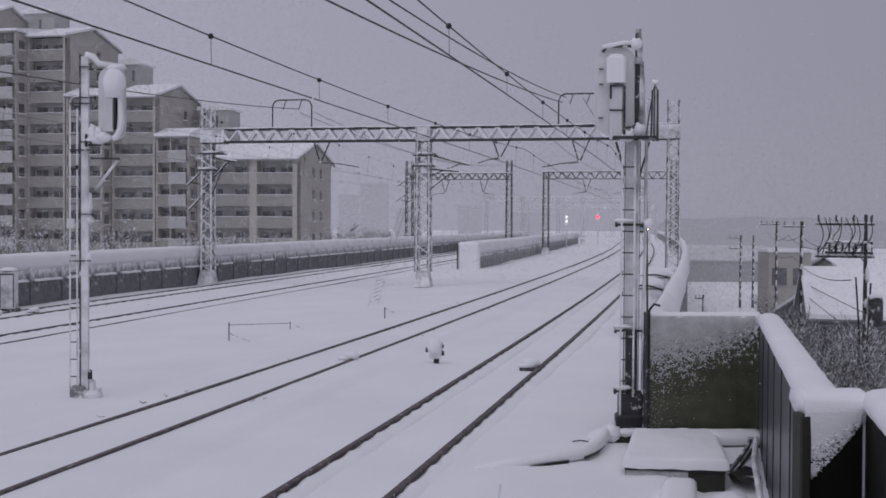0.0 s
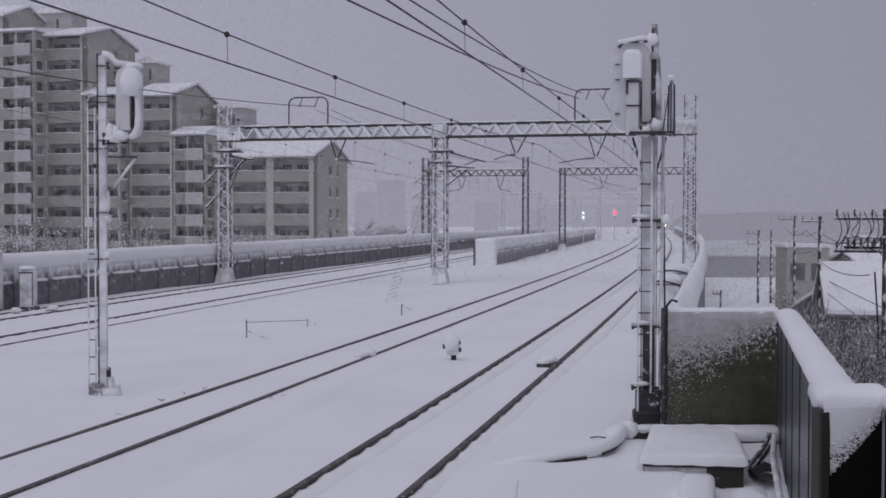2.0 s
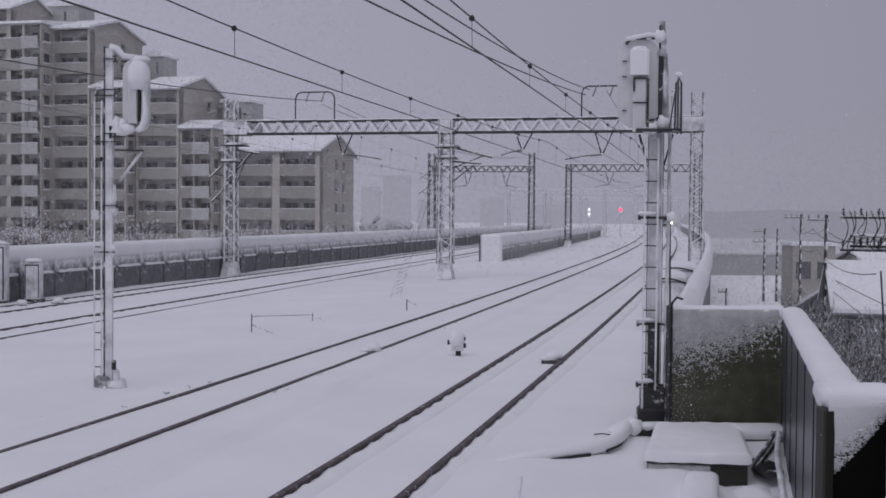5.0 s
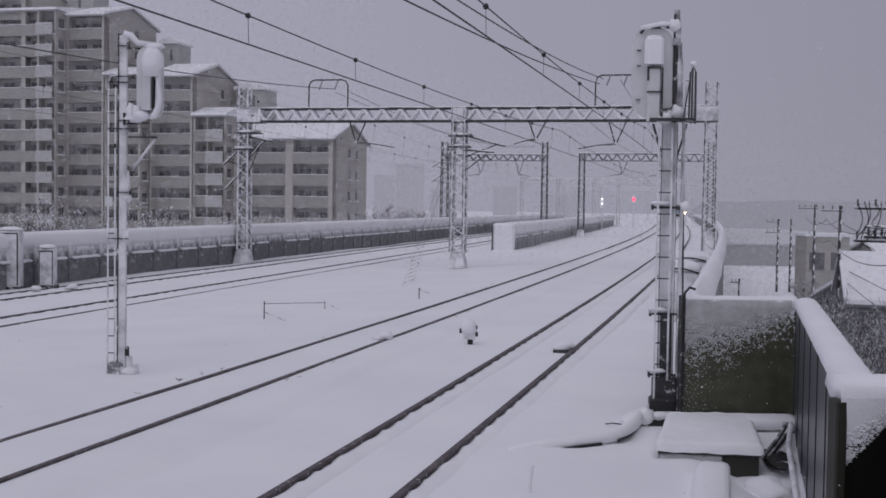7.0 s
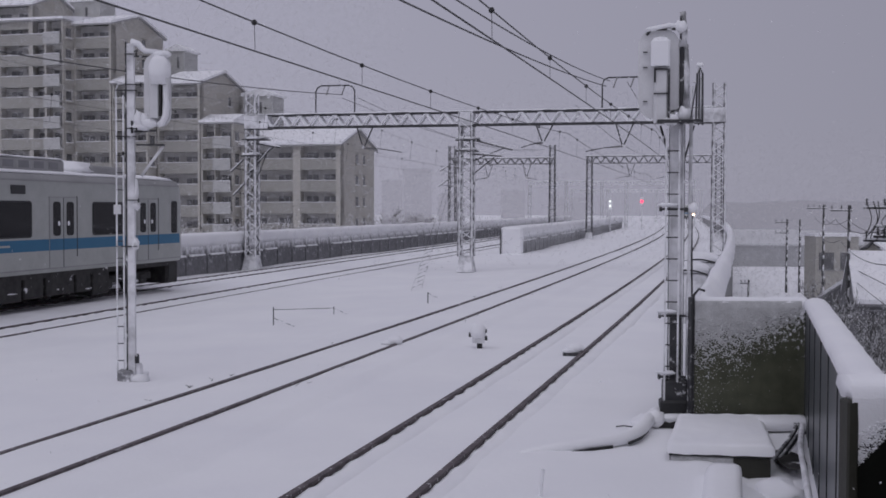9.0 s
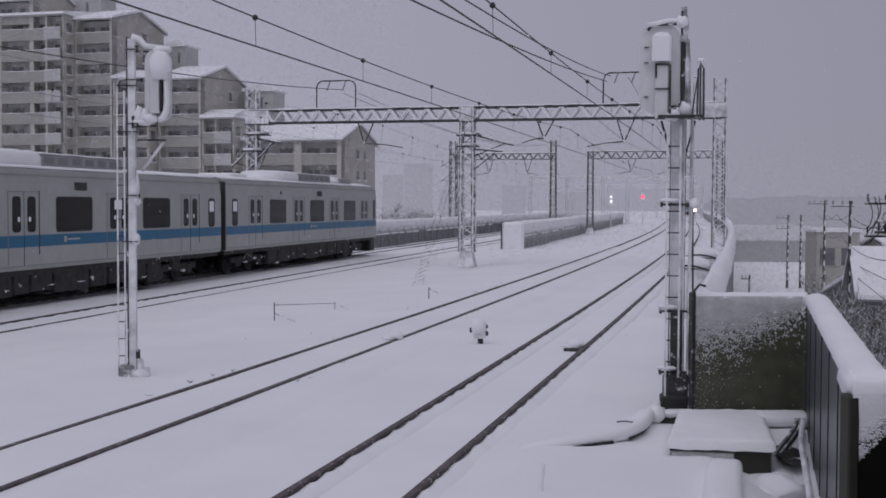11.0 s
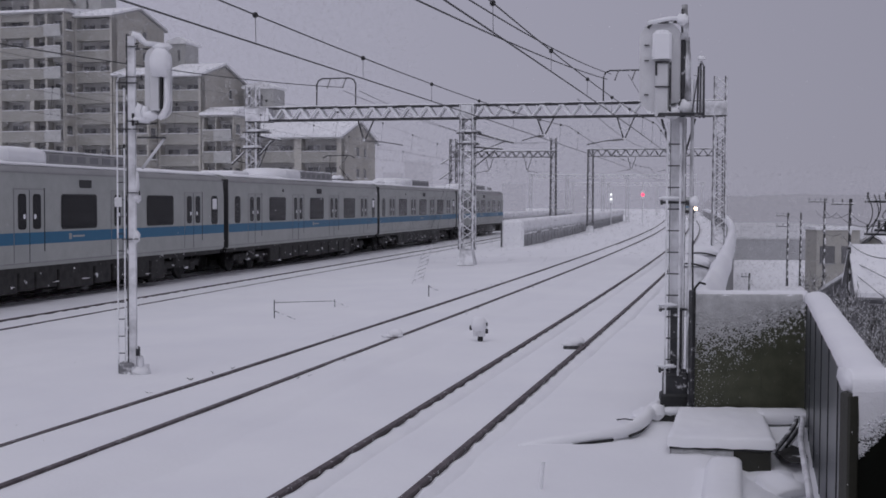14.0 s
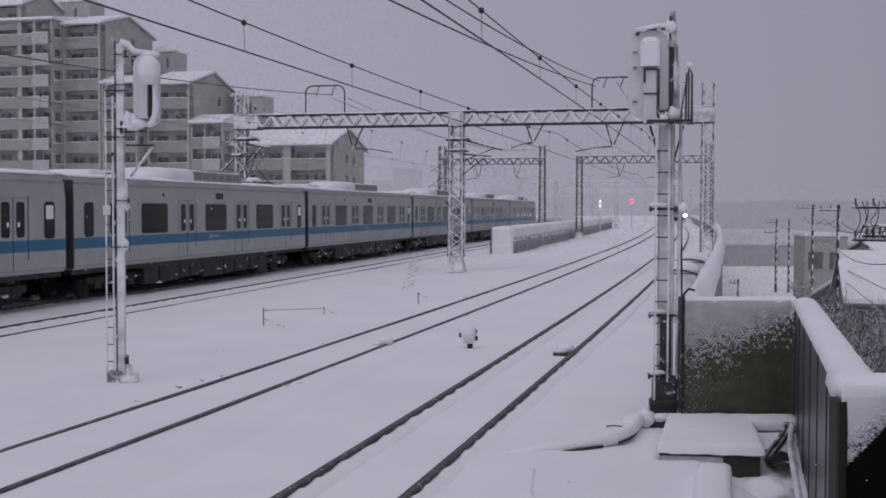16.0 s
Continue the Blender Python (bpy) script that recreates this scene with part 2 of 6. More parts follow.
class Shape:
    """Vertices and faces of one mesh, gathered piece by piece."""

    def __init__(self):
        self.v, self.f = [], []

    def add(self, verts, faces):
        n = len(self.v)
        self.v.extend(tuple(p) for p in verts)
        self.f.extend(tuple(i + n for i in face) for face in faces)
        return self

    def box(self, x0, x1, y0, y1, z0, z1, m=None):
        pts = [(x, y, z) for z in (z0, z1) for y in (y0, y1) for x in (x0, x1)]
        if m:
            pts = [m @ Vector(p) for p in pts]
        return self.add(pts, [(0, 2, 3, 1), (4, 5, 7, 6), (0, 1, 5, 4), (2, 6, 7, 3), (0, 4, 6, 2), (1, 3, 7, 5)])

    def bevel_box(self, x0, x1, y0, y1, z0, z1, b):
        """A box with its four upright edges and its top edges cut off."""
        def ring(i, z):
            c = b
            return [(x0 + i + c, y0 + i, z), (x1 - i - c, y0 + i, z), (x1 - i, y0 + i + c, z), (x1 - i, y1 - i - c, z),
                    (x1 - i - c, y1 - i, z), (x0 + i + c, y1 - i, z), (x0 + i, y1 - i - c, z), (x0 + i, y0 + i + c, z)]
        pts = ring(0, z0) + ring(0, z1 - b) + ring(b, z1)
        fs = [tuple(range(7, -1, -1)), tuple(range(16, 24))]
        for r in (0, 8):
            for i in range(8):
                j = (i + 1) % 8
                fs.append((r + i, r + j, r + 8 + j, r + 8 + i))
        return self.add(pts, fs)

    def bar(self, p, q, w, h=None):
        p, q = Vector(p), Vector(q)
        d = q - p
        if d.length < 1e-6:
            return self
        side = d.cross(Vector((0, 0, 1)))
        if side.length < 1e-4 * d.length:
            side = Vector((1, 0, 0))
        side.normalize()
        up = side.cross(d).normalized()
        a, b = side * (w / 2), up * ((h or w) / 2)
        pts = [c + s * a + t * b for c in (p, q) for s, t in ((-1, -1), (1, -1), (1, 1), (-1, 1))]
        return self.add(pts, [(0, 1, 5, 4), (1, 2, 6, 5), (2, 3, 7, 6), (3, 0, 4, 7), (3, 2, 1, 0), (4, 5, 6, 7)])

    def tube(self, pts, r, n=6, r_end=None, cap=True):
        pts = [Vector(p) for p in pts]
        m = len(pts)
        rings = []
        for i, p in enumerate(pts):
            d = (pts[min(i + 1, m - 1)] - pts[max(i - 1, 0)]).normalized()
            side = d.cross(Vector((0, 0, 1)))
            if side.length < 1e-3:
                side = d.cross(Vector((0, 1, 0)))
            side.normalize()
            up = side.cross(d)
            rr = r if r_end is None else r + (r_end - r) * i / max(m - 1, 1)
            rings.append([p + (side * math.cos(2 * math.pi * k / n) + up * math.sin(2 * math.pi * k / n)) * rr for k in range(n)])
        fs = []
        for i in range(m - 1):
            for k in range(n):
                j = (k + 1) % n
                fs.append((i * n + k, i * n + j, (i + 1) * n + j, (i + 1) * n + k))
        if cap:
            fs += [tuple(range(n - 1, -1, -1)), tuple(range((m - 1) * n, m * n))]
        return self.add([p for ring in rings for p in ring], fs)

    def sweep(self, stations, profile, cap=True, wobble=None):
        """stations: functions (lateral, z) -> point; profile: a closed outline of (lateral, z)."""
        n = len(profile)
        vs = []
        for i, st in enumerate(stations):
            for j, (o, z) in enumerate(profile):
                if wobble:
                    do, dz = wobble(i, j, o, z)
                    vs.append(st(o + do, z + dz))
                else:
                    vs.append(st(o, z))
        fs = []
        for i in range(len(stations) - 1):
            for k in range(n):
                j = (k + 1) % n
                fs.append((i * n + k, i * n + j, (i + 1) * n + j, (i + 1) * n + k))
        if cap:
            fs += [tuple(range(n - 1, -1, -1)), tuple(range((len(stations) - 1) * n, len(stations) * n))]
        return self.add(vs, fs)

    def blob(self, c, r, seed, lumps=0.18, rings=6, seg=9, flat=0.0):
        """An uneven lump of snow; flat: how far its underside is cut off."""
        vs, fs = [], []
        for i in range(rings + 1):
            th = math.pi * i / rings
            for k in range(seg):
                ph = 2 * math.pi * k / seg
                d = Vector((math.sin(th) * math.cos(ph), math.sin(th) * math.sin(ph), math.cos(th)))
                g = 1 + lumps * (noise.noise(d * 1.7 + Vector((seed * 3.1, seed * 1.7, 0))) * 2)
                z = d.z * g
                if flat:
                    z = max(z, -flat)
                vs.append((c[0] + d.x * g * r[0], c[1] + d.y * g * r[1], c[2] + z * r[2]))
        for i in range(rings):
            for k in range(seg):
                j = (k + 1) % seg
                fs.append((i * seg + k, (i + 1) * seg + k, (i + 1) * seg + j, i * seg + j))
        return self.add(vs, fs)

    def mesh(self, name, smooth=False):
        me = bpy.data.meshes.new(name)
        me.from_pydata(self.v, [], self.f)
        bm = bmesh.new()
        bm.from_mesh(me)
        bmesh.ops.recalc_face_normals(bm, faces=bm.faces)
        bm.to_mesh(me)
        bm.free()
        if smooth:
            me.polygons.foreach_set("use_smooth", [True] * len(me.polygons))
        return me


def part(name, shape, material, parent=None, label="", smooth=False):
    """Links a Shape, or a mesh that other parts share, as one mesh object under a thing."""
    me = shape if isinstance(shape, bpy.types.Mesh) else shape.mesh(name, smooth)
    if not me.materials:
        me.materials.append(material)
    ob = new(name, me)
    if parent:
        ob.parent = parent
    if label:
        ob["label"] = label
    return ob


def thing(name, m, label, category, group="", kind=""):
    ob = new(name)
    ob.empty_display_size = 0.2
    ob.matrix_basis = m
    return tagged(ob, label, category, group, kind)


# ---- the lines of the railway ----
PHI_R, K_R, S_BEND, S_STRAIGHT = 0.2582, 0.00041, -4.1, 150.0
PHI_F, K_F = 0.2183, 0.00013
O_RIGHT, O_LEFT, O_NEAR, O_FAR, DZ = -3.32, -6.755, -14.53, -18.20, -0.17
GAUGE = 1.067


def near_line(s, o):
    """Point and heading on the two near tracks' line, o metres right of the camera's own line."""
    t = min(max(s - S_BEND, 0), S_STRAIGHT)
    th = PHI_R - K_R * t
    x = min(s, S_BEND) * math.sin(PHI_R) + (math.cos(th) - math.cos(PHI_R)) / K_R
    y = min(s, S_BEND) * math.cos(PHI_R) - (math.sin(th) - math.sin(PHI_R)) / K_R
    rest = max(s - S_BEND - S_STRAIGHT, 0)
    x, y = x + rest * math.sin(th), y + rest * math.cos(th)
    return x + o * math.cos(th), y - o * math.sin(th), th


def far_line(s, o):
    """The same on the line of the two far tracks."""
    th = PHI_F - K_F * s
    x = (math.cos(th) - math.cos(PHI_F)) / K_F
    y = -(math.sin(th) - math.sin(PHI_F)) / K_F
    return x + o * math.cos(th), y - o * math.sin(th), th


def on(line, s, o=0.0, z=0.0):
    x, y, _ = line(s, o)
    return (x, y, z)


def station(line, s):
    def at(o, z):
        x, y, _ = line(s, o)
        return (x, y, z)
    return at


def along(line, s0, s1, step):
    n = max(2, int(round((s1 - s0) / step)) + 1)
    return [station(line, s0 + (s1 - s0) * i / (n - 1)) for i in range(n)]


def set_on(line, s, o, z=0.0):
    """A pose on a line: y runs along the track, x to its right."""
    x, y, th = line(s, o)
    return pose(x, y, z, 0, 0, -math.degrees(th))


def lumpy(amount, scale, seed):
    def w(i, j, o, z):
        p = Vector((i * scale, j * 0.7, seed))
        return (noise.noise(p) * amount, noise.noise(p + Vector((9, 4, 2))) * amount)
    return w


# ---- ground, deck and tracks ----
def ground():
    g = Shape()
    n, size = 24, 2400.0
    vs = [((i / n - 0.5) * size, (j / n - 0.5) * size + 600, -6.5) for j in range(n + 1) for i in range(n + 1)]
    g.add(vs, [(j * (n + 1) + i, j * (n + 1) + i + 1, (j + 1) * (n + 1) + i + 1, (j + 1) * (n + 1) + i) for j in range(n) for i in range(n)])
    tagged(part("ground", g, SNOW), "snow-covered ground of the town below the viaduct", "ground", kind="structure")


def snow_height(s, x, y):
    """Height of the snow on the deck."""
    o = x * math.cos(PHI_R) - y * math.sin(PHI_R) + K_R * (max(0, min(s, S_STRAIGHT)) + 4.1) ** 2 / 2
    f = x * math.cos(PHI_F) - y * math.sin(PHI_F) + K_F * s * s / 2
    up = -0.05 if o > -9 else (-0.195 if f < -12.5 else -0.195 + 0.145 * min(1, max(0, (f + 12.5) / max(0.5, f + 12.5 + (-9 - o)))))
    drift = 0.07 * noise.noise(Vector((o * 0.55, s * 0.16, 1.3))) + 0.03 * noise.noise(Vector((o * 1.9, s * 0.9, 7)))
    for d in (abs(o - O_RIGHT), abs(o - O_LEFT), abs(f - O_NEAR), abs(f - O_FAR)):
        if d < 1.1:
            drift *= 0.12 + 0.45 * (d / 1.1) ** 2
    thin = 0.03 * min(1, max(0, (s - 35) / 25))
    if abs(o - O_LEFT) < 1.3:
        drift += 0.042 - thin + 0.014 * min(1, max(0, 1.6 - s / 14))
    if abs(o - O_RIGHT) < 1.2:
        drift -= 0.004 + thin
    if -15.6 < f < -13.2:
        drift += 0.006 if f < -14.5 else 0.032
    return up - 0.01 + drift


def deck():
    bed = Shape()
    ss = [-12 + i * 0.55 for i in range(130)] + [60 + i * 3.0 for i in range(45)] + [195 + i * 12 for i in range(30)]
    na = 130
    vs = []
    for s in ss:
        x0, y0, _ = far_line(s, -20.3)
        x1, y1, _ = near_line(s, -0.5)
        for i in range(na + 1):
            a = i / na
            vx, vy = x0 + (x1 - x0) * a, y0 + (y1 - y0) * a
            vs.append((vx, vy, snow_height(s, vx, vy)))
    bed.add(vs, [(j * (na + 1) + i, j * (na + 1) + i + 1, (j + 1) * (na + 1) + i + 1, (j + 1) * (na + 1) + i) for j in range(len(ss) - 1) for i in range(na)])
    tagged(part("snow_bed", bed, SNOW, smooth=True), "deep undisturbed snow over the railway ballast", "snow", kind="structure")
    slab = Shape()
    vs = []
    for s in (-12, 20, 60, 100, 150, 220, 320, 540):
        x0, y0, _ = far_line(s, -20.35)
        x1, y1, _ = near_line(s, -0.55)
        vs += [(x0, y0, -0.6), (x1, y1, -0.6), (x1, y1, -6.6), (x0, y0, -6.6)]
    for i in range(7):
        b = i * 4
        slab.add(vs[b:b + 8], [(0, 1, 5, 4), (1, 2, 6, 5), (3, 0, 4, 7)] + ([(0, 3, 2, 1)] if i == 0 else []) + ([(4, 5, 6, 7)] if i == 6 else []))
    tagged(part("viaduct", slab, SLAB), "grey concrete viaduct under the tracks", "viaduct", kind="structure")
    # the wider place at the platform's end
    end = Shape()
    n = 60
    vs = []
    for j in range(n + 1):
        s = -12.0 + 26.2 * j / n
        for i in range(n + 1):
            o = -0.52 + 2.1 * i / n
            h = -0.05 + 0.05 * noise.noise(Vector((o * 1.4, s * 0.8, 3))) + 0.02 * noise.noise(Vector((o * 5, s * 4, 3)))
            x, y, _ = near_line(s, o)
            e = min(1, i / 14)
            h = snow_height(s, x, y) * (1 - e) + h * e
            h -= 0.17 * e * math.exp(-((x - 3.22) / 0.46) ** 4 - ((y - 11.0) / 1.5) ** 4)
            h -= 0.09 * e * math.exp(-((x - 2.55) / 0.42) ** 4 - ((y - 11.55) / 0.33) ** 4)
            vs.append((x, y, h))
    end.add(vs, [(j * (n + 1) + i, j * (n + 1) + i + 1, (j + 1) * (n + 1) + i + 1, (j + 1) * (n + 1) + i) for j in range(n) for i in range(n)])
    tagged(part("snow_apron", end, SNOW, smooth=True), "trodden-free snow behind the wall at the platform's end", "snow", kind="structure")


RAIL_PROFILE = [(-0.033, 0.0), (-0.036, -0.035), (-0.010, -0.05), (-0.010, -0.12), (-0.062, -0.14), (0.062, -0.14), (0.010, -0.12), (0.010, -0.05), (0.036, -0.035), (0.033, 0.0)]


def track(line, o, z, s0, s1, label, spacing=GAUGE):
    t = thing("track", Matrix.Identity(4), label, "railway track", "railway tracks", "structure")
    for side in (-1, 1):
        r = Shape().sweep(along(line, s0, s1, 4.0), [(o + side * spacing / 2 + a, z + b + 0.012) for a, b in RAIL_PROFILE])
        part("rail", r, RAIL, t)
        # the flange groove melted beside the head, and the snow lip on the other side
        lip = Shape().sweep(along(line, s0, min(s1, 70), 0.14), [(o + side * spacing / 2 + 0.042 + a, z + b) for a, b in ((0.0, -0.10), (0.0, -0.030), (0.05, -0.022), (0.16, -0.048), (0.30, -0.095), (0.30, -0.12))],
                            wobble=lambda i, j, a, b: ((0.016 * noise.noise(Vector((i * 0.55, j, o))), 0.012 * noise.noise(Vector((i * 0.5, j * 0.4, o + side))) + 0.018 * max(0, math.sin(i * 1.45 + noise.noise(Vector((i * 0.1, 0, o))) * 3))) if j in (1, 2) else (0.0, 0.012 * noise.noise(Vector((i * 0.12, j * 0.5, o))))))
        part("snow_lip", lip, SNOW_CAP, t, smooth=True)


ground()
deck()
track(near_line, O_RIGHT, 0.0, -10, 520, "railway track with rusty rails just clear of snow", 1.045)
track(near_line, O_LEFT, 0.0, -10, 520, "railway track with thin dark rails in deep snow", 1.015)
track(far_line, O_NEAR, DZ, -10, 300, "railway track almost buried in snow")
track(far_line, O_FAR, DZ, -60, 300, "railway track on which the commuter train runs")


# ---- walls ----
def cap_profile(o0, o1, z0, z1, drape, bulge=0.11):
    """Outline of snow that lies thick on a wall and hangs over its faces."""
    w = o1 - o0
    return [(o0 - 0.05, z1 - drape), (o0 - bulge, z1 - drape * 0.5), (o0 - bulge * 0.8, z1 + 0.02), (o0 + w * 0.15, z1 + 0.13), (o0 + w * 0.5, z1 + 0.17),
            (o0 + w * 0.85, z1 + 0.13), (o1 + bulge * 0.8, z1 + 0.02), (o1 + bulge, z1 - drape * 0.5), (o1 + 0.012, z1 - drape), (o1 - 0.02, z1 - drape + 0.02), (o0 + 0.02, z1 - drape + 0.02)]


def sound_wall(name, line, o0, o1, s0, s1, z0, z1, drape, label, module=2.0, end_snow=False, bulge=0.05, face=None):
    face = face or CONCRETE
    w = thing(name, Matrix.Identity(4), label, "wall", "", "structure")
    n = int((s1 - s0) / module)
    panel = Shape().box(-0.06, 0.06, -module / 2 + 0.05, module / 2 - 0.05, 0, z1 - z0).mesh("panel")
    post = Shape().bevel_box(-0.09, 0.115, -0.05, 0.05, 0, z1 - z0 - 0.12, 0.015).mesh("post")
    ledge = Shape().box(0.0, 0.10, -module / 2 + 0.07, module / 2 - 0.07, 0, 0.05).mesh("ledge")
    for i in range(n):
        s = s0 + (i + 0.5) * module
        part("panel", panel, face, w).matrix_basis = set_on(line, s, o1 - 0.06, z0)
        part("post", post, face, w).matrix_basis = set_on(line, s - module / 2, o1 - 0.05, z0)
        part("ledge", ledge, face, w).matrix_basis = set_on(line, s, o1, z0 + 0.78)
        if rng.random() < 0.85 and s < 110:
            a, b = -module / 2 + 0.1 + rng.random() * 0.3, module / 2 - 0.1 - rng.random() * 0.3
            k = Shape().sweep([lambda o, z, y=a + (b - a) * q / 8: (o, y, z) for q in range(9)], [(0.0, 0.0), (0.0, 0.05), (0.04, 0.09), (0.10, 0.07), (0.12, 0.0)], wobble=lumpy(0.025, 0.6, s))
            part("ledge_snow", k, SNOW_CAP, w, smooth=True).matrix_basis = set_on(line, s, o1, z0 + 0.81)
    back = Shape().sweep(along(line, s0, s1, 4.0), [(o0, z0), (o0, z1), (o1 - 0.14, z1), (o1 - 0.14, z0)])
    part("core", back, CONCRETE, w)
    cap = Shape().sweep(along(line, s0 - 0.1, s1, 0.5), cap_profile(o0, o1, z0, z1, drape, bulge), wobble=lumpy(0.03, 0.35, o0))
    part("snow_cap", cap, SNOW_CAP, w, "thick rounded snow draped over the top", True)
    if end_snow:
        e = Shape().bevel_box(o0 - 0.05, o1 + 0.12, -0.14, 0.3, 0, z1 - z0 + 0.14, 0.13)
        part("end_snow", e, SNOW_CAP, w, "wind-packed snow on the end face").matrix_basis = set_on(line, s0 - 0.08, 0, z0)
        part("end_edge", Shape().box(o0 - 0.075, o0 - 0.03, -0.16, 0.05, 0, z1 - z0 + 0.02), DARK_STEEL, w, "bare dark edge").matrix_basis = set_on(line, s0 - 0.08, 0, z0)
    return w


def frozen_crust(width, top, height, reach, seed, thick=0.034, ripple=0.8, cell=0.0055, specks=1.0, onset=0.08, ramp_up=1.5, fine=1.0):
    """Wind-packed snow on an upright face, smooth at the top, breaking up downwards; reach(u): how far down it holds, u from 0 to 1."""
    c = Shape()
    nx, nz = int(width / cell), int(height / cell)
    vs = []
    for j in range(nz + 1):
        z = top - height * j / nz
        for i in range(nx + 1):
            x = width * i / nx
            drop = (top - z) / max(0.03, reach(i / nx))
            v = Vector((x * 52 + z * 14, z * 66 - x * 9, seed)) * fine
            rough = min(1.0, max(0.06, (drop - onset) * ramp_up))
            if not specks:
                rough *= max(0.0, min(1.0, 2.6 - 1.8 * drop))
            h = 1.0 - 0.86 * drop + rough * (ripple * 1.3 * noise.noise(v) + ripple * 0.7 * noise.noise(v * 0.30) + 0.35 * ripple * noise.noise(v * 2.1))
            if drop > 0.8 and specks:
                h = max(h, 1.2 * specks * (noise.noise(v * 1.1 + Vector((5, 3, 1))) - 0.26 - 0.05 * min(drop, 4) - 0.55 * i / nx))
            vs.append((x, -max(-0.02, min(thick, thick * 0.62 * h)) * min(1.0, (top - z) / 0.08) ** 0.5, z))
    c.add(vs, [(j * (nx + 1) + i, j * (nx + 1) + i + 1, (j + 1) * (nx + 1) + i + 1, (j + 1) * (nx + 1) + i) for j in range(nz) for i in range(nx)])
    return c


def sheet_wall(name, c, d, n, label, face):
    """A wall of upright sheets from c to d with dark joints, folded edges and thick snow along the top."""
    ln = math.hypot(d[0] - c[0], d[1] - c[1])
    w = thing(name, pose(c[0], c[1], -0.1, 0, 0, math.degrees(math.atan2(d[1] - c[1], d[0] - c[0]))), label, "wall", "", "structure")
    for i in range(n):
        x0, x1 = ln * i / n, ln * (i + 1) / n
        part("sheet", Shape().bevel_box(x0 + 0.012, x1 - 0.012, -0.0, 0.05, 0, 1.47, 0.006), face, w)
        part("joint_strip", Shape().box(x0 - 0.010, x0 + 0.010, -0.008, 0.05, 0, 1.47), BLACK, w)
    def rounded(i):
        x = -0.06 + (ln + 0.10) * i / 120
        k = max(0.05, 1 - max(0.0, (x - ln + 0.12) / 0.16) ** 2) ** 0.5
        return lambda o, z: (x, 0.11 + (o - 0.11) * k, 1.40 + (z - 1.40) * k)
    cap = Shape().sweep([rounded(i) for i in range(121)],
                        [(-0.004, 1.42), (-0.020, 1.455), (-0.022, 1.495), (0.0, 1.532), (0.05, 1.552), (0.12, 1.558), (0.19, 1.545), (0.235, 1.51), (0.245, 1.46), (0.20, 1.41)], wobble=lumpy(0.007, 0.22, 8))
    part("snow_cap", cap, SNOW_CAP, w, smooth=True)
    return w


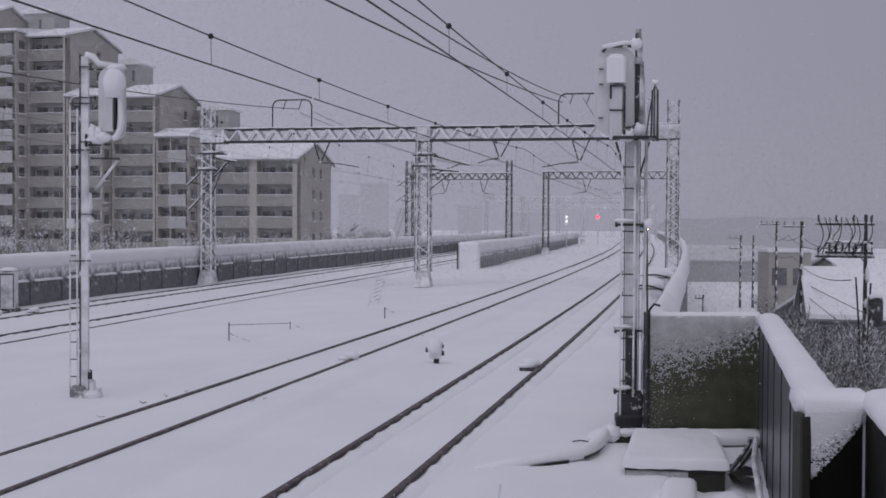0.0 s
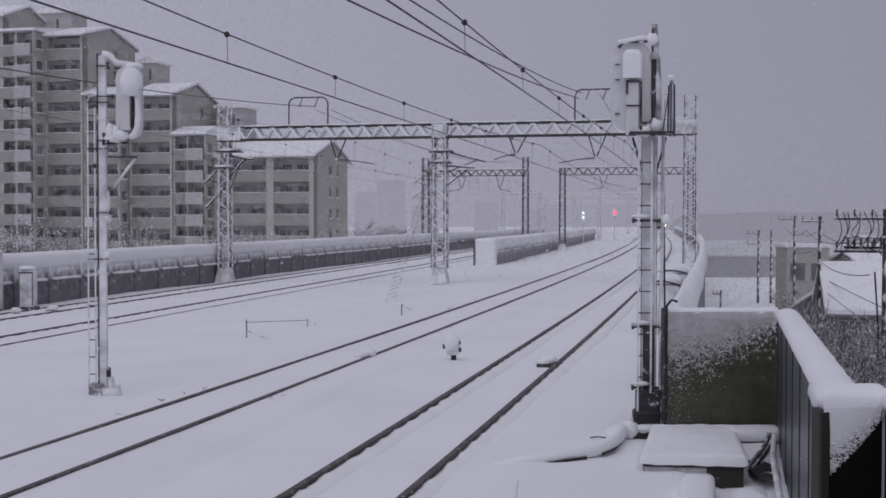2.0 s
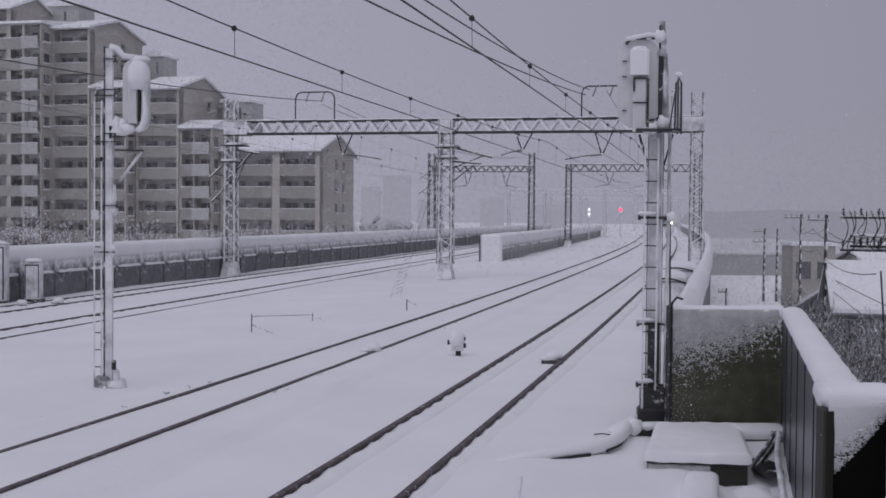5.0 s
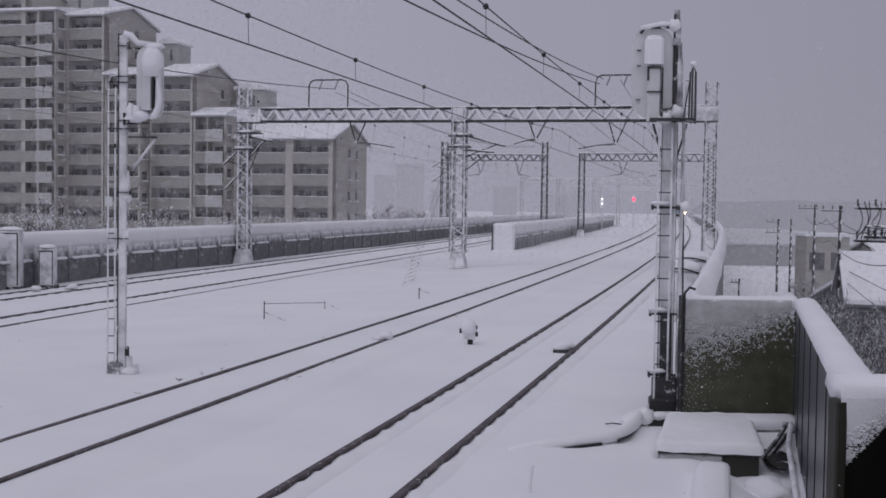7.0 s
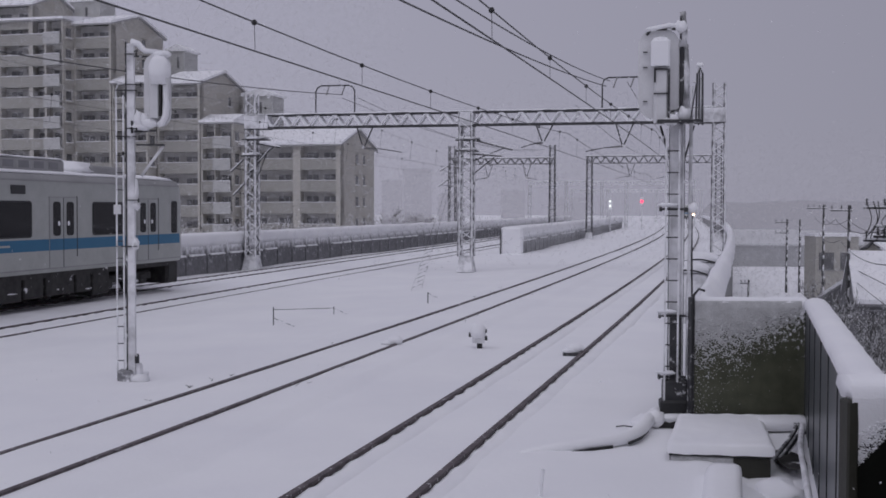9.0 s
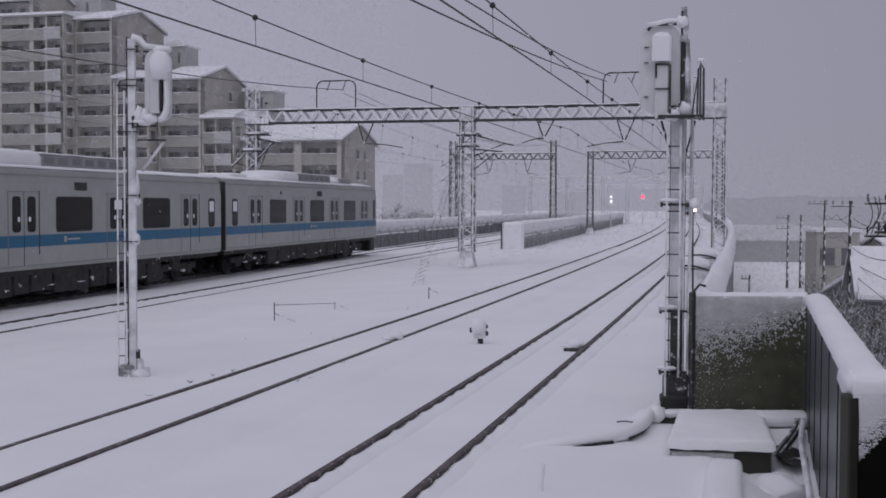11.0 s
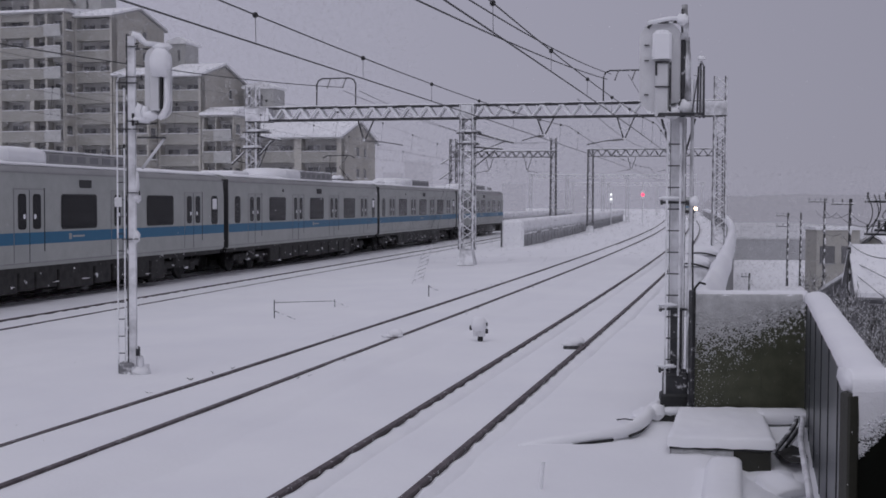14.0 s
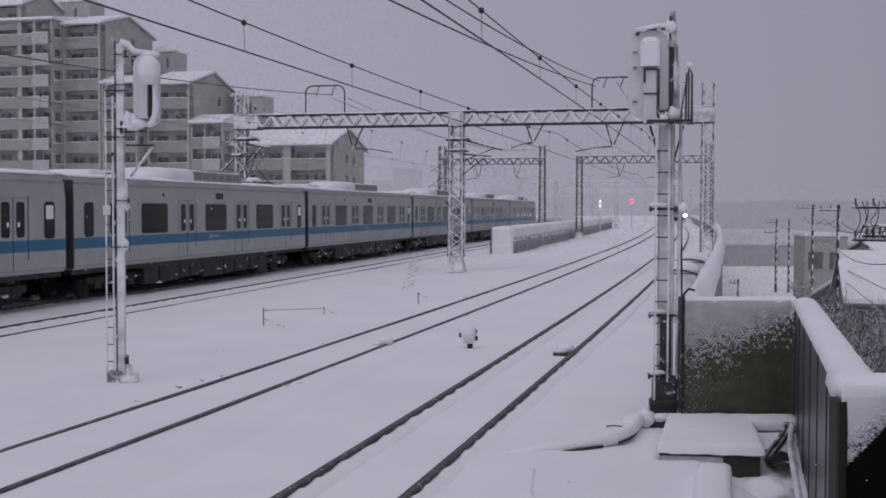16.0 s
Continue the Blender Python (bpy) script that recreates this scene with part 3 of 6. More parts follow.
def near_walls():
    """The olive cross wall, the side wall back to the platform, and the next step."""
    a, b = (2.79, 13.36), (4.04, 13.42)
    w = thing("wall_cross", pose(a[0], a[1], -0.1), "dark olive panel wall plastered with wind-blown snow", "wall", "", "structure")
    ln = math.hypot(b[0] - a[0], b[1] - a[1])
    turn = pose(0, 0, 0, 0, 0, math.degrees(math.atan2(b[1] - a[1], b[0] - a[0])))
    for i in range(5):
        part("panel", Shape().box((ln + 0.05) * i / 5 + 0.0006, (ln + 0.05) * (i + 1) / 5 - 0.0006, 0.0, 0.10, 0, 1.50), PANEL_OLIVE, w).matrix_basis = turn
    part("edge_post", Shape().bevel_box(-0.045, 0.0, -0.03, 0.13, 0, 1.56, 0.01), DARK_STEEL, w).matrix_basis = turn
    part("edge_cable", Shape().tube([(-0.03, -0.05, 0.1), (-0.035, -0.05, 1.50), (-0.02, -0.06, 1.60), (0.03, -0.07, 1.66), (0.10, -0.05, 1.64)], 0.014, 7), BLACK, w, "black cable looped over the post").matrix_basis = turn
    cap = Shape().sweep([lambda o, z, x=-0.02 + (ln + 0.08) * i / 30: (x, o, z) for i in range(31)],
                        [(0.02, 1.40), (0.004, 1.42), (-0.004, 1.46), (-0.006, 1.505), (0.010, 1.54), (0.06, 1.562), (0.14, 1.545), (0.19, 1.49), (0.14, 1.40)], wobble=lumpy(0.010, 0.3, 4))
    part("snow_cap", cap, SNOW_CAP, w, smooth=True).matrix_basis = turn
    crust = frozen_crust(ln * 0.995, 1.52, 1.44, lambda u: 0.12 + 0.38 * (1 - u ** 2.2), 2.0, onset=0.22)
    part("snow_crust", crust, CRUST, w, "lumpy frozen crust", True).matrix_basis = turn
    # side wall, the short return beside the platform, and the wall that runs on past the platform
    c, d = (4.06, 13.34), (2.45, 7.14)
    sheet_wall("wall_side", c, d, 6, "blue-grey sheet wall with thick snow along its top", PANEL_GREY)
    w3 = thing("wall_step", pose(2.44, 7.06, -0.1, 0, 0, 2), "black panel wall with snow hanging from its top", "wall", "", "structure")
    part("panel", Shape().box(0.03, 0.36, 0.0, 0.08, 0, 1.47), PANEL_BLACK, w3)
    part("edge_post", Shape().bevel_box(-0.04, 0.03, -0.03, 0.12, 0, 1.41, 0.012), POST_DARK, w3)
    cap = Shape().sweep([lambda o, z, x=0.0 + 0.40 * i / 20: (x, o, z - 0.016) for i in range(21)],
                        [(0.02, 1.40), (0.004, 1.41), (-0.004, 1.44), (-0.008, 1.48), (0.0, 1.515), (0.03, 1.54), (0.07, 1.555), (0.14, 1.565), (0.26, 1.55), (0.29, 1.49), (0.2, 1.42)], wobble=lumpy(0.005, 0.3, 11))
    part("snow_cap", cap, SNOW_CAP, w3, smooth=True)
    hang = frozen_crust(0.40, 1.505, 0.64, lambda u: 0.08 + 0.33 * (1 - u) ** 0.85, 9.0, 0.050, 0.75, 0.0028, 0.0, 0.70, 2.6, 2.3)
    part("hanging_snow", hang, SNOW_CAP, w3, smooth=True).matrix_basis = pose(-0.015, -0.004, 0)
    sheet_wall("wall_side_2", (2.83, 7.10), (1.66, 2.60), 5, "near-black sheet wall running on beside the platform under snow", PANEL_BLACK)


sound_wall("wall_far", far_line, -20.25, -19.75, 12, 190, -0.25, 1.30, 0.36, "grey panelled noise wall heaped with snow")
sound_wall("wall_middle", far_line, -11.75, -10.6, 68.2, 172, -0.25, 1.30, 0.62, "low double noise wall between the tracks under snow", end_snow=True, bulge=0.09, face=MIDWALL)
near_walls()
par = thing("wall_parapet", Matrix.Identity(4), "viaduct parapet rounded off by thick snow", "wall", "", "structure")
part("core", Shape().sweep(along(near_line, 13.9, 260, 4), [(-0.68, -6.0), (-0.68, 1.28), (-0.48, 1.28), (-0.48, -6.0)]), SLAB, par)
part("snow_cap", Shape().sweep(along(near_line, 13.75, 260, 0.7), cap_profile(-0.66, -0.48, 0, 1.31, 0.38, 0.07), wobble=lumpy(0.04, 0.3, 2)), SNOW_CAP, par, smooth=True)


# ---- overhead line: gantries, wires ----
def lattice_post(height, w, chord, pitch, base=True):
    """A square lattice column, narrowing a little upwards."""
    p = Shape()
    def corner(i, z):
        h = w / 2 * (1 - 0.12 * z / height)
        return Vector(((-h, h, h, -h)[i], (-h, -h, h, h)[i], z))
    for i in range(4):
        p.bar(corner(i, 0), corner(i, height), chord)
    n = max(2, int(height / pitch))
    for k in range(n):
        z0, z1 = height * k / n, height * (k + 1) / n
        for i in range(4):
            j = (i + 1) % 4
            a, b = (i, j) if k % 2 else (j, i)
            p.bar(corner(a, z0), corner(b, z1), chord * 0.75, chord * 0.4)
    return p


def truss_beam(u0, u1, z0, z1, depth, chord, pitch):
    """The chords of a box truss as one shape, and each bar of its zigzag web."""
    c, w = Shape(), []
    for y in (-depth / 2, depth / 2):
        for z in (z0, z1):
            c.bar((u0, y, z), (u1, y, z), chord * 1.1)
        n = max(2, int((u1 - u0) / pitch))
        for k in range(n):
            a, e = u0 + (u1 - u0) * k / n, u0 + (u1 - u0) * (k + 1) / n
            mid = (a + e) / 2
            w.append(Shape().bar((a, y, z1), (mid, y, z0), chord * 0.6, chord * 1.7))
            w.append(Shape().bar((mid, y, z0), (e, y, z1), chord * 0.5, chord * 1.0))
            if y < 0:
                w.append(Shape().bar((a, -depth / 2, z1), (mid, depth / 2, z1), chord * 0.6, chord * 0.3))
                w.append(Shape().bar((mid, depth / 2, z0), (e, -depth / 2, z0), chord * 0.6, chord * 0.3))
    return c, w


def insulator(p, q, n=7, r=0.045):
    s = Shape()
    p, q = Vector(p), Vector(q)
    s.tube([p, q], r * 0.35, 5)
    for i in range(n):
        c = p + (q - p) * ((i + 0.5) / n)
        d = (q - p).normalized() * 0.018
        s.tube([c - d, c + d], r, 7, r * 0.6)
    return s


def gantry(m, posts, beam, steel, label, chord=0.05, hoops=(), drops=(), ends=(), brackets=(), post_steel=None, shelves=()):
    """posts: (offset, top, width, base level); beam: (u0, u1, z0, z1)."""
    g = thing("catenary_gantry", m, label, "gantry", "catenary gantries")
    for u, top, w, foot in posts:
        post = part("post", lattice_post(top - foot - 0.55, w, chord * 1.15, w * 0.68), post_steel or steel, g)
        post.matrix_basis = pose(u, 0, foot + 0.55)
        ft = Shape()
        ft.add([(-0.36, -0.36, -0.1), (0.36, -0.36, -0.1), (0.36, 0.36, -0.1), (-0.36, 0.36, -0.1), (-0.24, -0.24, 0.57), (0.24, -0.24, 0.57), (0.24, 0.24, 0.57), (-0.24, 0.24, 0.57)],
               [(0, 1, 5, 4), (1, 2, 6, 5), (2, 3, 7, 6), (3, 0, 4, 7), (4, 5, 6, 7), (3, 2, 1, 0)])
        part("footing", ft, MAST_WHITE, post, "snow-packed concrete footing").matrix_basis = pose(0, 0, -0.55)
    for u, z, a, b in shelves:
        sh = part("shelf", Shape().bevel_box(u + a, u + b, -0.3, 0.3, z, z + 0.05, 0.01), DARK_STEEL, g, "steel shelf on the post")
        part("shelf_snow", Shape().blob((u + (a + b) / 2, 0, z + 0.09), ((b - a) * 0.52, 0.32, 0.10), z, 0.2, 7, 14, 0.4), SNOW_CAP, sh, smooth=True)
    u0, u1, z0, z1 = beam
    chords, web = truss_beam(u0, u1, z0, z1, 0.45, chord, 0.78)
    bm_ob = part("beam", chords, STEEL_BARE if post_steel else steel, g, "dark chords of the truss beam")
    for bar in web:
        part("web_bar", bar, post_steel or steel, bm_ob)
    cap = Shape().sweep([lambda o, z, x=u0 + (u1 - u0) * i / 60: (x, o, z) for i in range(61)],
                        [(-0.27, z1 + 0.02), (-0.26, z1 + 0.06), (0.0, z1 + 0.09), (0.26, z1 + 0.06), (0.27, z1 + 0.02)], wobble=lumpy(0.02, 0.5, u0))
    part("beam_snow", cap, SNOW_CAP, g, "ridge of snow along the beam", True)
    for a, b in ends:
        part("end_plate", Shape().bevel_box(a, b, -0.27, 0.27, z0 - 0.03, z1 + 0.02, 0.02), MAST_WHITE, g)
        part("end_plate_edge", Shape().box(a - 0.01, b + 0.01, -0.28, 0.28, z0 - 0.07, z0 - 0.035), DARK_STEEL, g)
    for a, b, top in hoops:
        r = 0.25
        pts = [(a, 0, z1), (a, 0, top - r), (a + 0.08, 0, top - 0.08), (a + r, 0, top), (b - r, 0, top), (b - 0.08, 0, top - 0.08), (b, 0, top - r), (b, 0, z1)]
        h = part("feeder_hoop", Shape().tube(pts, 0.032, 7), DARK_STEEL, g, "bent pipe frame that carries the feeder wires")
        for t in (0.35, 0.75):
            x = a + (b - a) * t
            part("insulator", insulator((x, 0, top), (x - 0.15, 0, top - 0.42), 5), PORCELAIN, h)
    for u, low, arm in drops:
        d = Shape()
        d.tube([(u - 0.30, 0, z0), (u - 0.02, 0, low)], 0.03, 6)
        d.tube([(u + 0.42, 0, z0), (u + 0.02, 0, low)], 0.03, 6)
        dp = part("drop_bracket", d, DARK_STEEL, g)
        part("registration_arm", Shape().tube([(u, 0, low), (u + arm * 0.5, 0, low - 0.06), (u + arm, 0, low - 0.2)], 0.022, 6), DARK_STEEL, dp)
        part("insulator", insulator((u, 0, low), (u + arm * 0.3, 0, low - 0.04), 5, 0.07), PORCELAIN, dp)
        part("snow_lump", Shape().blob((u, 0, low + 0.02), (0.08, 0.07, 0.05), u), SNOW_CAP, dp, smooth=True)
    for u, z, du, dz in brackets:
        bk = Shape()
        bk.tube([(u, 0, z), (u + du, 0, z + dz)], 0.03, 6)
        bk.tube([(u, 0, z - 0.9), (u + du * 0.8, 0, z + dz * 0.8)], 0.024, 6)
        b2 = part("cantilever", bk, DARK_STEEL, g)
        part("insulator", insulator((u + du * 0.15, 0, z + 0.02 + dz * 0.15), (u + du * 0.5, 0, z + dz * 0.5), 7, 0.055), PORCELAIN, b2)
        part("snow_crust", Shape().tube([(u + du * 0.4, 0, z + dz * 0.4 + 0.05), (u + du, 0, z + dz + 0.05)], 0.03, 6), SNOW_CAP, b2)
    return g


G_TURN = -math.degrees(0.24)
gantry(pose(0.62, 48.6, 0, 0, 0, G_TURN), [(-9.6, 7.45, 0.46, -0.15), (0.0, 6.5, 0.55, -0.05), (10.2, 7.45, 0.48, -0.1)], (-9.75, 10.35, 5.95, 6.48), STEEL_FAR,
       "white-crusted lattice steel gantry spanning all the tracks", 0.07,
       hoops=[(-6.65, -4.9, 7.72), (5.6, 7.3, 7.78)], drops=[(-4.5, 5.05, 1.7), (6.45, 5.02, -1.5), (3.2, 5.2, -0.9)], ends=[(-9.85, -8.75), (-0.32, 0.32), (9.2, 10.45)],
       brackets=[(-9.6, 4.95, -1.0, -0.9), (-9.6, 5.3, 1.3, -0.2), (-9.6, 4.1, 0.85, 0.95), (0.2, 5.35, 1.75, -0.45), (0.2, 4.75, 1.3, -0.1), (-9.6, 3.9, -0.9, -0.9)], post_steel=STEEL_WHITE,
       shelves=[(-9.6, 5.42, -0.35, 0.75), (-9.6, 4.72, -0.45, 0.40), (0.0, 5.30, -0.42, 0.55), (0.0, 4.85, -0.40, 0.45)])
gantry(pose(12.5, 103.1, 0, 0, 0, G_TURN), [(-0.35, 7.2, 0.5, -0.1), (10.75, 8.2, 0.5, -0.1)], (-0.6, 11.0, 6.55, 7.16), STEEL_MID,
       "distant lattice gantry over the two near tracks", 0.06, drops=[(3.2, 5.4, -1.2), (6.7, 5.4, -1.2)])
gantry(pose(12.5, 103.1, 0, 0, 0, G_TURN), [(-12.8, 8.2, 0.62, -0.2), (-3.65, 8.2, 0.5, -0.2)], (-12.9, -3.5, 6.52, 7.05), STEEL_MID,
       "distant lattice gantry over the two far tracks", 0.06, drops=[(-9.5, 5.3, -1.2), (-6.0, 5.3, 1.0)], brackets=[(-12.8, 6.6, -1.2, -0.7), (-12.8, 5.4, -1.3, -0.9), (-12.8, 6.9, 1.2, -0.5)])
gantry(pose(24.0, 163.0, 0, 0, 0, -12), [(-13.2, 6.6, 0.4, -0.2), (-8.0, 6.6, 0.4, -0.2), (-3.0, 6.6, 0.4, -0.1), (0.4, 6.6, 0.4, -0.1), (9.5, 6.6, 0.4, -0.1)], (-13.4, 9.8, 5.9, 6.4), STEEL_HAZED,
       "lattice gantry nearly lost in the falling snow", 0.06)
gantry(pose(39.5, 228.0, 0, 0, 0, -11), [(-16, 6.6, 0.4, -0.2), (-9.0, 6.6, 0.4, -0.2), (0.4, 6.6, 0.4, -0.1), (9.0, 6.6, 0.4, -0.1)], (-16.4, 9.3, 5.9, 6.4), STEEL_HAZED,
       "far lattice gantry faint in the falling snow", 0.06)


def catenary(line, o, contact, messenger, s_from, spans, label, rise=0.9, stagger=0.2, r=0.013, extra=()):
    """Contact wire, sagging messenger and droppers over one track; spans: the gantries' places along the line."""
    c = thing("catenary_wire", Matrix.Identity(4), label, "overhead wire", "overhead wires")
    stops = [s_from] + list(spans)
    con, mes = [], []
    clip_me = Shape().blob((0, 0, 0), (0.03, 0.035, 0.03), 1, 0.1, 4, 6).mesh("clip")
    for a, b in zip(stops, stops[1:]):
        n = 12
        for i in range(n + (b == stops[-1])):
            t = i / n
            s = a + (b - a) * t
            oo = o + stagger * (1 if stops.index(a) % 2 else -1) * (2 * t - 1)
            con.append(on(line, s, oo, contact))
            zm = messenger + rise * (2 * t - 1) ** 2
            mes.append(on(line, s, oo * 0.3 + o * 0.7, zm))
        for i in range(1, 11):
            t = (i - 0.5) / 10
            s = a + (b - a) * t
            if s < 2 or s > 120:
                continue
            oo = o + stagger * (1 if stops.index(a) % 2 else -1) * (2 * t - 1)
            p, q = on(line, s, oo, contact), on(line, s, oo * 0.3 + o * 0.7, messenger + rise * (2 * t - 1) ** 2)
            part("dropper", Shape().bar(p, q, 0.007), WIRE, c)
            part("clip", clip_me, BLACK, c).matrix_basis = pose(*q) @ Matrix.Scale(1.5, 4)
    part("contact_wire", Shape().tube(con, r, 5), WIRE, c)
    part("messenger_wire", Shape().tube(mes, r * 0.9, 5), WIRE, c)
    for de, ze, re in extra:
        part("auxiliary_wire", Shape().tube([on(line, s_from + (spans[0] - s_from) * i / 20, o + de, ze + re * (2 * i / 20 - 1) ** 2) for i in range(21)], r * 0.8, 5), WIRE, c)
    return c


catenary(near_line, -7.1, 4.76, 5.14, -1.4, (48.0, 104, 165, 230), "thin dark overhead wires above a snowbound track", 0.45, 0.06)
catenary(near_line, -3.55, 4.81, 5.175, -1.4, (48.0, 102, 163, 228), "thin dark overhead wires with droppers and clips", 0.47, 0.05)
catenary(far_line, O_NEAR, 4.9, 5.5, -30, (49.0, 105, 165, 230), "faint overhead wires above a far track", 0.7, r=0.005)
catenary(far_line, O_FAR, 4.9, 5.5, -30, (50.0, 106, 165, 230), "faint overhead wires above the train's track", 0.7, r=0.005)


def feeder(line, o0, z0, o1, z1, s0, s1, sag, label, r=0.012):
    f = thing("feeder_wire", Matrix.Identity(4), label, "overhead wire", "feeder wires")
    pts = [on(line, s0 + (s1 - s0) * i / 24, o0 + (o1 - o0) * i / 24, z0 + (z1 - z0) * i / 24 - sag * 4 * (i / 24) * (1 - i / 24)) for i in range(25)]
    part("wire", Shape().tube(pts, r, 5), WIRE, f)


feeder(far_line, -15.6, 5.68, -15.6, 7.45, 2, 49, 0.525, "single feeder wire running up to the gantry hoop", 0.016)
feeder(near_line, -6.26, 5.77, -5.59, 7.5, 0, 48, 0.39, "heavy black feeder cable sagging towards the gantry", 0.019)
feeder(near_line, -5.33, 6.26, -5.43, 7.71, 0, 48, 0.555, "heavy black feeder cable sagging towards the gantry", 0.017)
feeder(far_line, -15.6, 7.3, -14.6, 7.9, 49, 105, 0.7, "pair of feeder wires beyond the gantry")
feeder(far_line, -14.9, 7.3, -13.9, 7.9, 49, 105, 0.9, "pair of feeder wires beyond the gantry")
feeder(near_line, -4.6, 7.5, -4.4, 8.0, 46.5, 102, 0.8, "slack feeder wire between two gantries")
feeder(near_line, -6.6, 6.6, -6.5, 7.2, 46.5, 102, 0.7, "slack feeder wire between two gantries")


# ---- signal masts ----
def rounded_plate(w, h, r, t, n=6):
    """A plate with round ends, standing upright, t thick along y."""
    pts = []
    for cx, cz, a0 in ((w / 2 - r, h - r, 0), (-w / 2 + r, h - r, 90), (-w / 2 + r, r, 180), (w / 2 - r, r, 270)):
        for k in range(n + 1):
            a = radians(a0 + 90 * k / n)
            pts.append((cx + r * math.cos(a), cz + r * math.sin(a)))
    m = len(pts)
    vs = [(x, -t / 2, z) for x, z in pts] + [(x, t / 2, z) for x, z in pts]
    return Shape().add(vs, [tuple(range(m)), tuple(range(2 * m - 1, m - 1, -1))] + [(i, (i + 1) % m, m + (i + 1) % m, m + i) for i in range(m)])


def ladder(thing_ob, x, w, y, z0, z1, step, r, mat, rail_mat):
    for side in (-w / 2, w / 2):
        part("ladder_rail", Shape().bar((x + side, y, z0), (x + side, y, z1), r * 2.0, r * 1.4), rail_mat, thing_ob)
    n = int((z1 - z0) / step)
    rung = Shape().tube([(-w / 2, 0, 0), (w / 2, 0, 0)], r * 0.8, 6).mesh("rung")
    for i in range(n):
        part("rung", rung, mat, thing_ob).matrix_basis = pose(x, y, z0 + (i + 0.7) * step)


def near_signal_mast():
    m = thing("signal_mast", pose(2.64, 13.75, -0.05, 0, 0, -6), "grey steel signal mast with ladder, clogged with snow", "signal mast", "signal masts")
    part("column", Shape().box(-0.0645, 0.0675, -0.02, 0.02, 0.3, 3.52), MAST_WHITE, m)
    for ex in (-0.085, 0.068):
        part("column_flange", Shape().box(ex, ex + 0.02, -0.08, 0.08, 0.3, 3.52), MAST_WHITE, m)
    for ex in (-0.089, 0.086):
        part("column_edge", Shape().box(ex, ex + 0.006, -0.086, -0.060, 0.3, 3.5), DARK_STEEL, m, "bare dark edge of the column")
    part("foot", Shape().bevel_box(-0.17, 0.20, -0.16, 0.16, 0, 0.28, 0.03), BLACK, m, "black rubber-sleeved foot")
    part("foot_block", Shape().bevel_box(-0.14, 0.16, -0.13, 0.13, 0.28, 0.52, 0.03), DARK_STEEL, m)
    part("lower_sleeve", Shape().box(-0.06, 0.07, -0.10, -0.022, 0.5, 1.25), DARK_STEEL, m)
    ladder(m, -0.05, 0.15, -0.12, 0.25, 3.45, 0.252, 0.011, DARK_STEEL, MAST_WHITE)
    part("conduit", Shape().tube([(0.14, -0.03, 0.35), (0.14, -0.03, 1.3), (0.16, -0.03, 2.2), (0.165, -0.03, 3.95)], 0.02, 8), MAST_WHITE, m)
    part("conduit_cable", Shape().tube([(0.20, -0.02, 0.25), (0.195, -0.02, 1.4), (0.175, 0.0, 2.9)], 0.011, 6), BLACK, m)
    for z in (0.55, 1.27, 2.52):
        c = part("clamp", Shape().box(-0.17, 0.21, -0.10, -0.07, z - 0.014, z + 0.014).box(-0.195, -0.17, -0.13, 0.0, z - 0.028, z + 0.028), DARK_STEEL, m)
        part("snow_lump", Shape().blob((0.19, -0.11, z + 0.01), (0.06, 0.05, 0.06), z).blob((-0.1, -0.10, z + 0.05), (0.13, 0.04, 0.025), z + 2), SNOW_CAP, c, smooth=True)
    part("platform", Shape().box(-0.24, 0.27, -0.22, 0.18, 3.53, 3.55).box(-0.24, 0.27, -0.24, -0.22, 3.515, 3.555), DARK_STEEL, m)
    part("brace", Shape().bar((-0.19, 0, 3.5), (-0.06, 0, 3.05), 0.025).bar((0.2, 0, 3.5), (0.09, 0, 3.1), 0.02), DARK_STEEL, m)
    part("upper_pole", Shape().tube([(0.055, 0.02, 3.5), (0.055, 0.02, 4.78)], 0.03, 10), DARK_STEEL, m)
    part("pole_snow", Shape().tube([(0.10, 0.03, 3.72), (0.105, 0.03, 4.15), (0.10, 0.03, 4.45)], 0.055, 8, 0.03).tube([(0.06, 0.02, 4.42), (0.075, 0.02, 4.6), (0.06, 0.02, 4.83)], 0.05, 8, 0.035), MAST_GREY, m, "rime on the pole", True)
    part("head_arm", Shape().tube([(-0.36, 0, 4.56), (-0.30, 0, 4.63), (0.05, 0, 4.63)], 0.018, 7), DARK_STEEL, m)
    part("arm_snow", Shape().tube([(-0.36, 0, 4.62), (-0.1, 0, 4.67), (0.06, 0, 4.66)], 0.03, 7).blob((0.035, -0.02, 4.65), (0.07, 0.06, 0.07), 3), SNOW_CAP, m, smooth=True)
    h = part("backboard", rounded_plate(0.48, 1.06, 0.20, 0.04), FROSTED, m, "round-ended signal backboard white with snow")
    h.matrix_basis = pose(-0.21, 0.06, 3.58)
    part("lamp_case", Shape().bevel_box(-0.10, 0.12, -0.17, -0.03, 0.61, 0.93, 0.03).blob((0.01, -0.10, 0.90), (0.10, 0.07, 0.06), 4, 0.15, 8, 14), SNOW_CAP, h, "snow-filled lamp case")
    part("back_box", Shape().bevel_box(-0.06, 0.10, -0.14, -0.03, -0.05, 0.58, 0.02), FROSTED, h)
    part("box_frame", Shape().box(-0.065, 0.12, -0.16, -0.13, 0.56, 0.585).box(0.095, 0.12, -0.16, -0.13, 0.0, 0.58).box(-0.065, -0.045, -0.16, -0.13, 0.42, 0.58).box(-0.065, 0.10, -0.16, -0.13, 0.28, 0.295), DARK_STEEL, h)
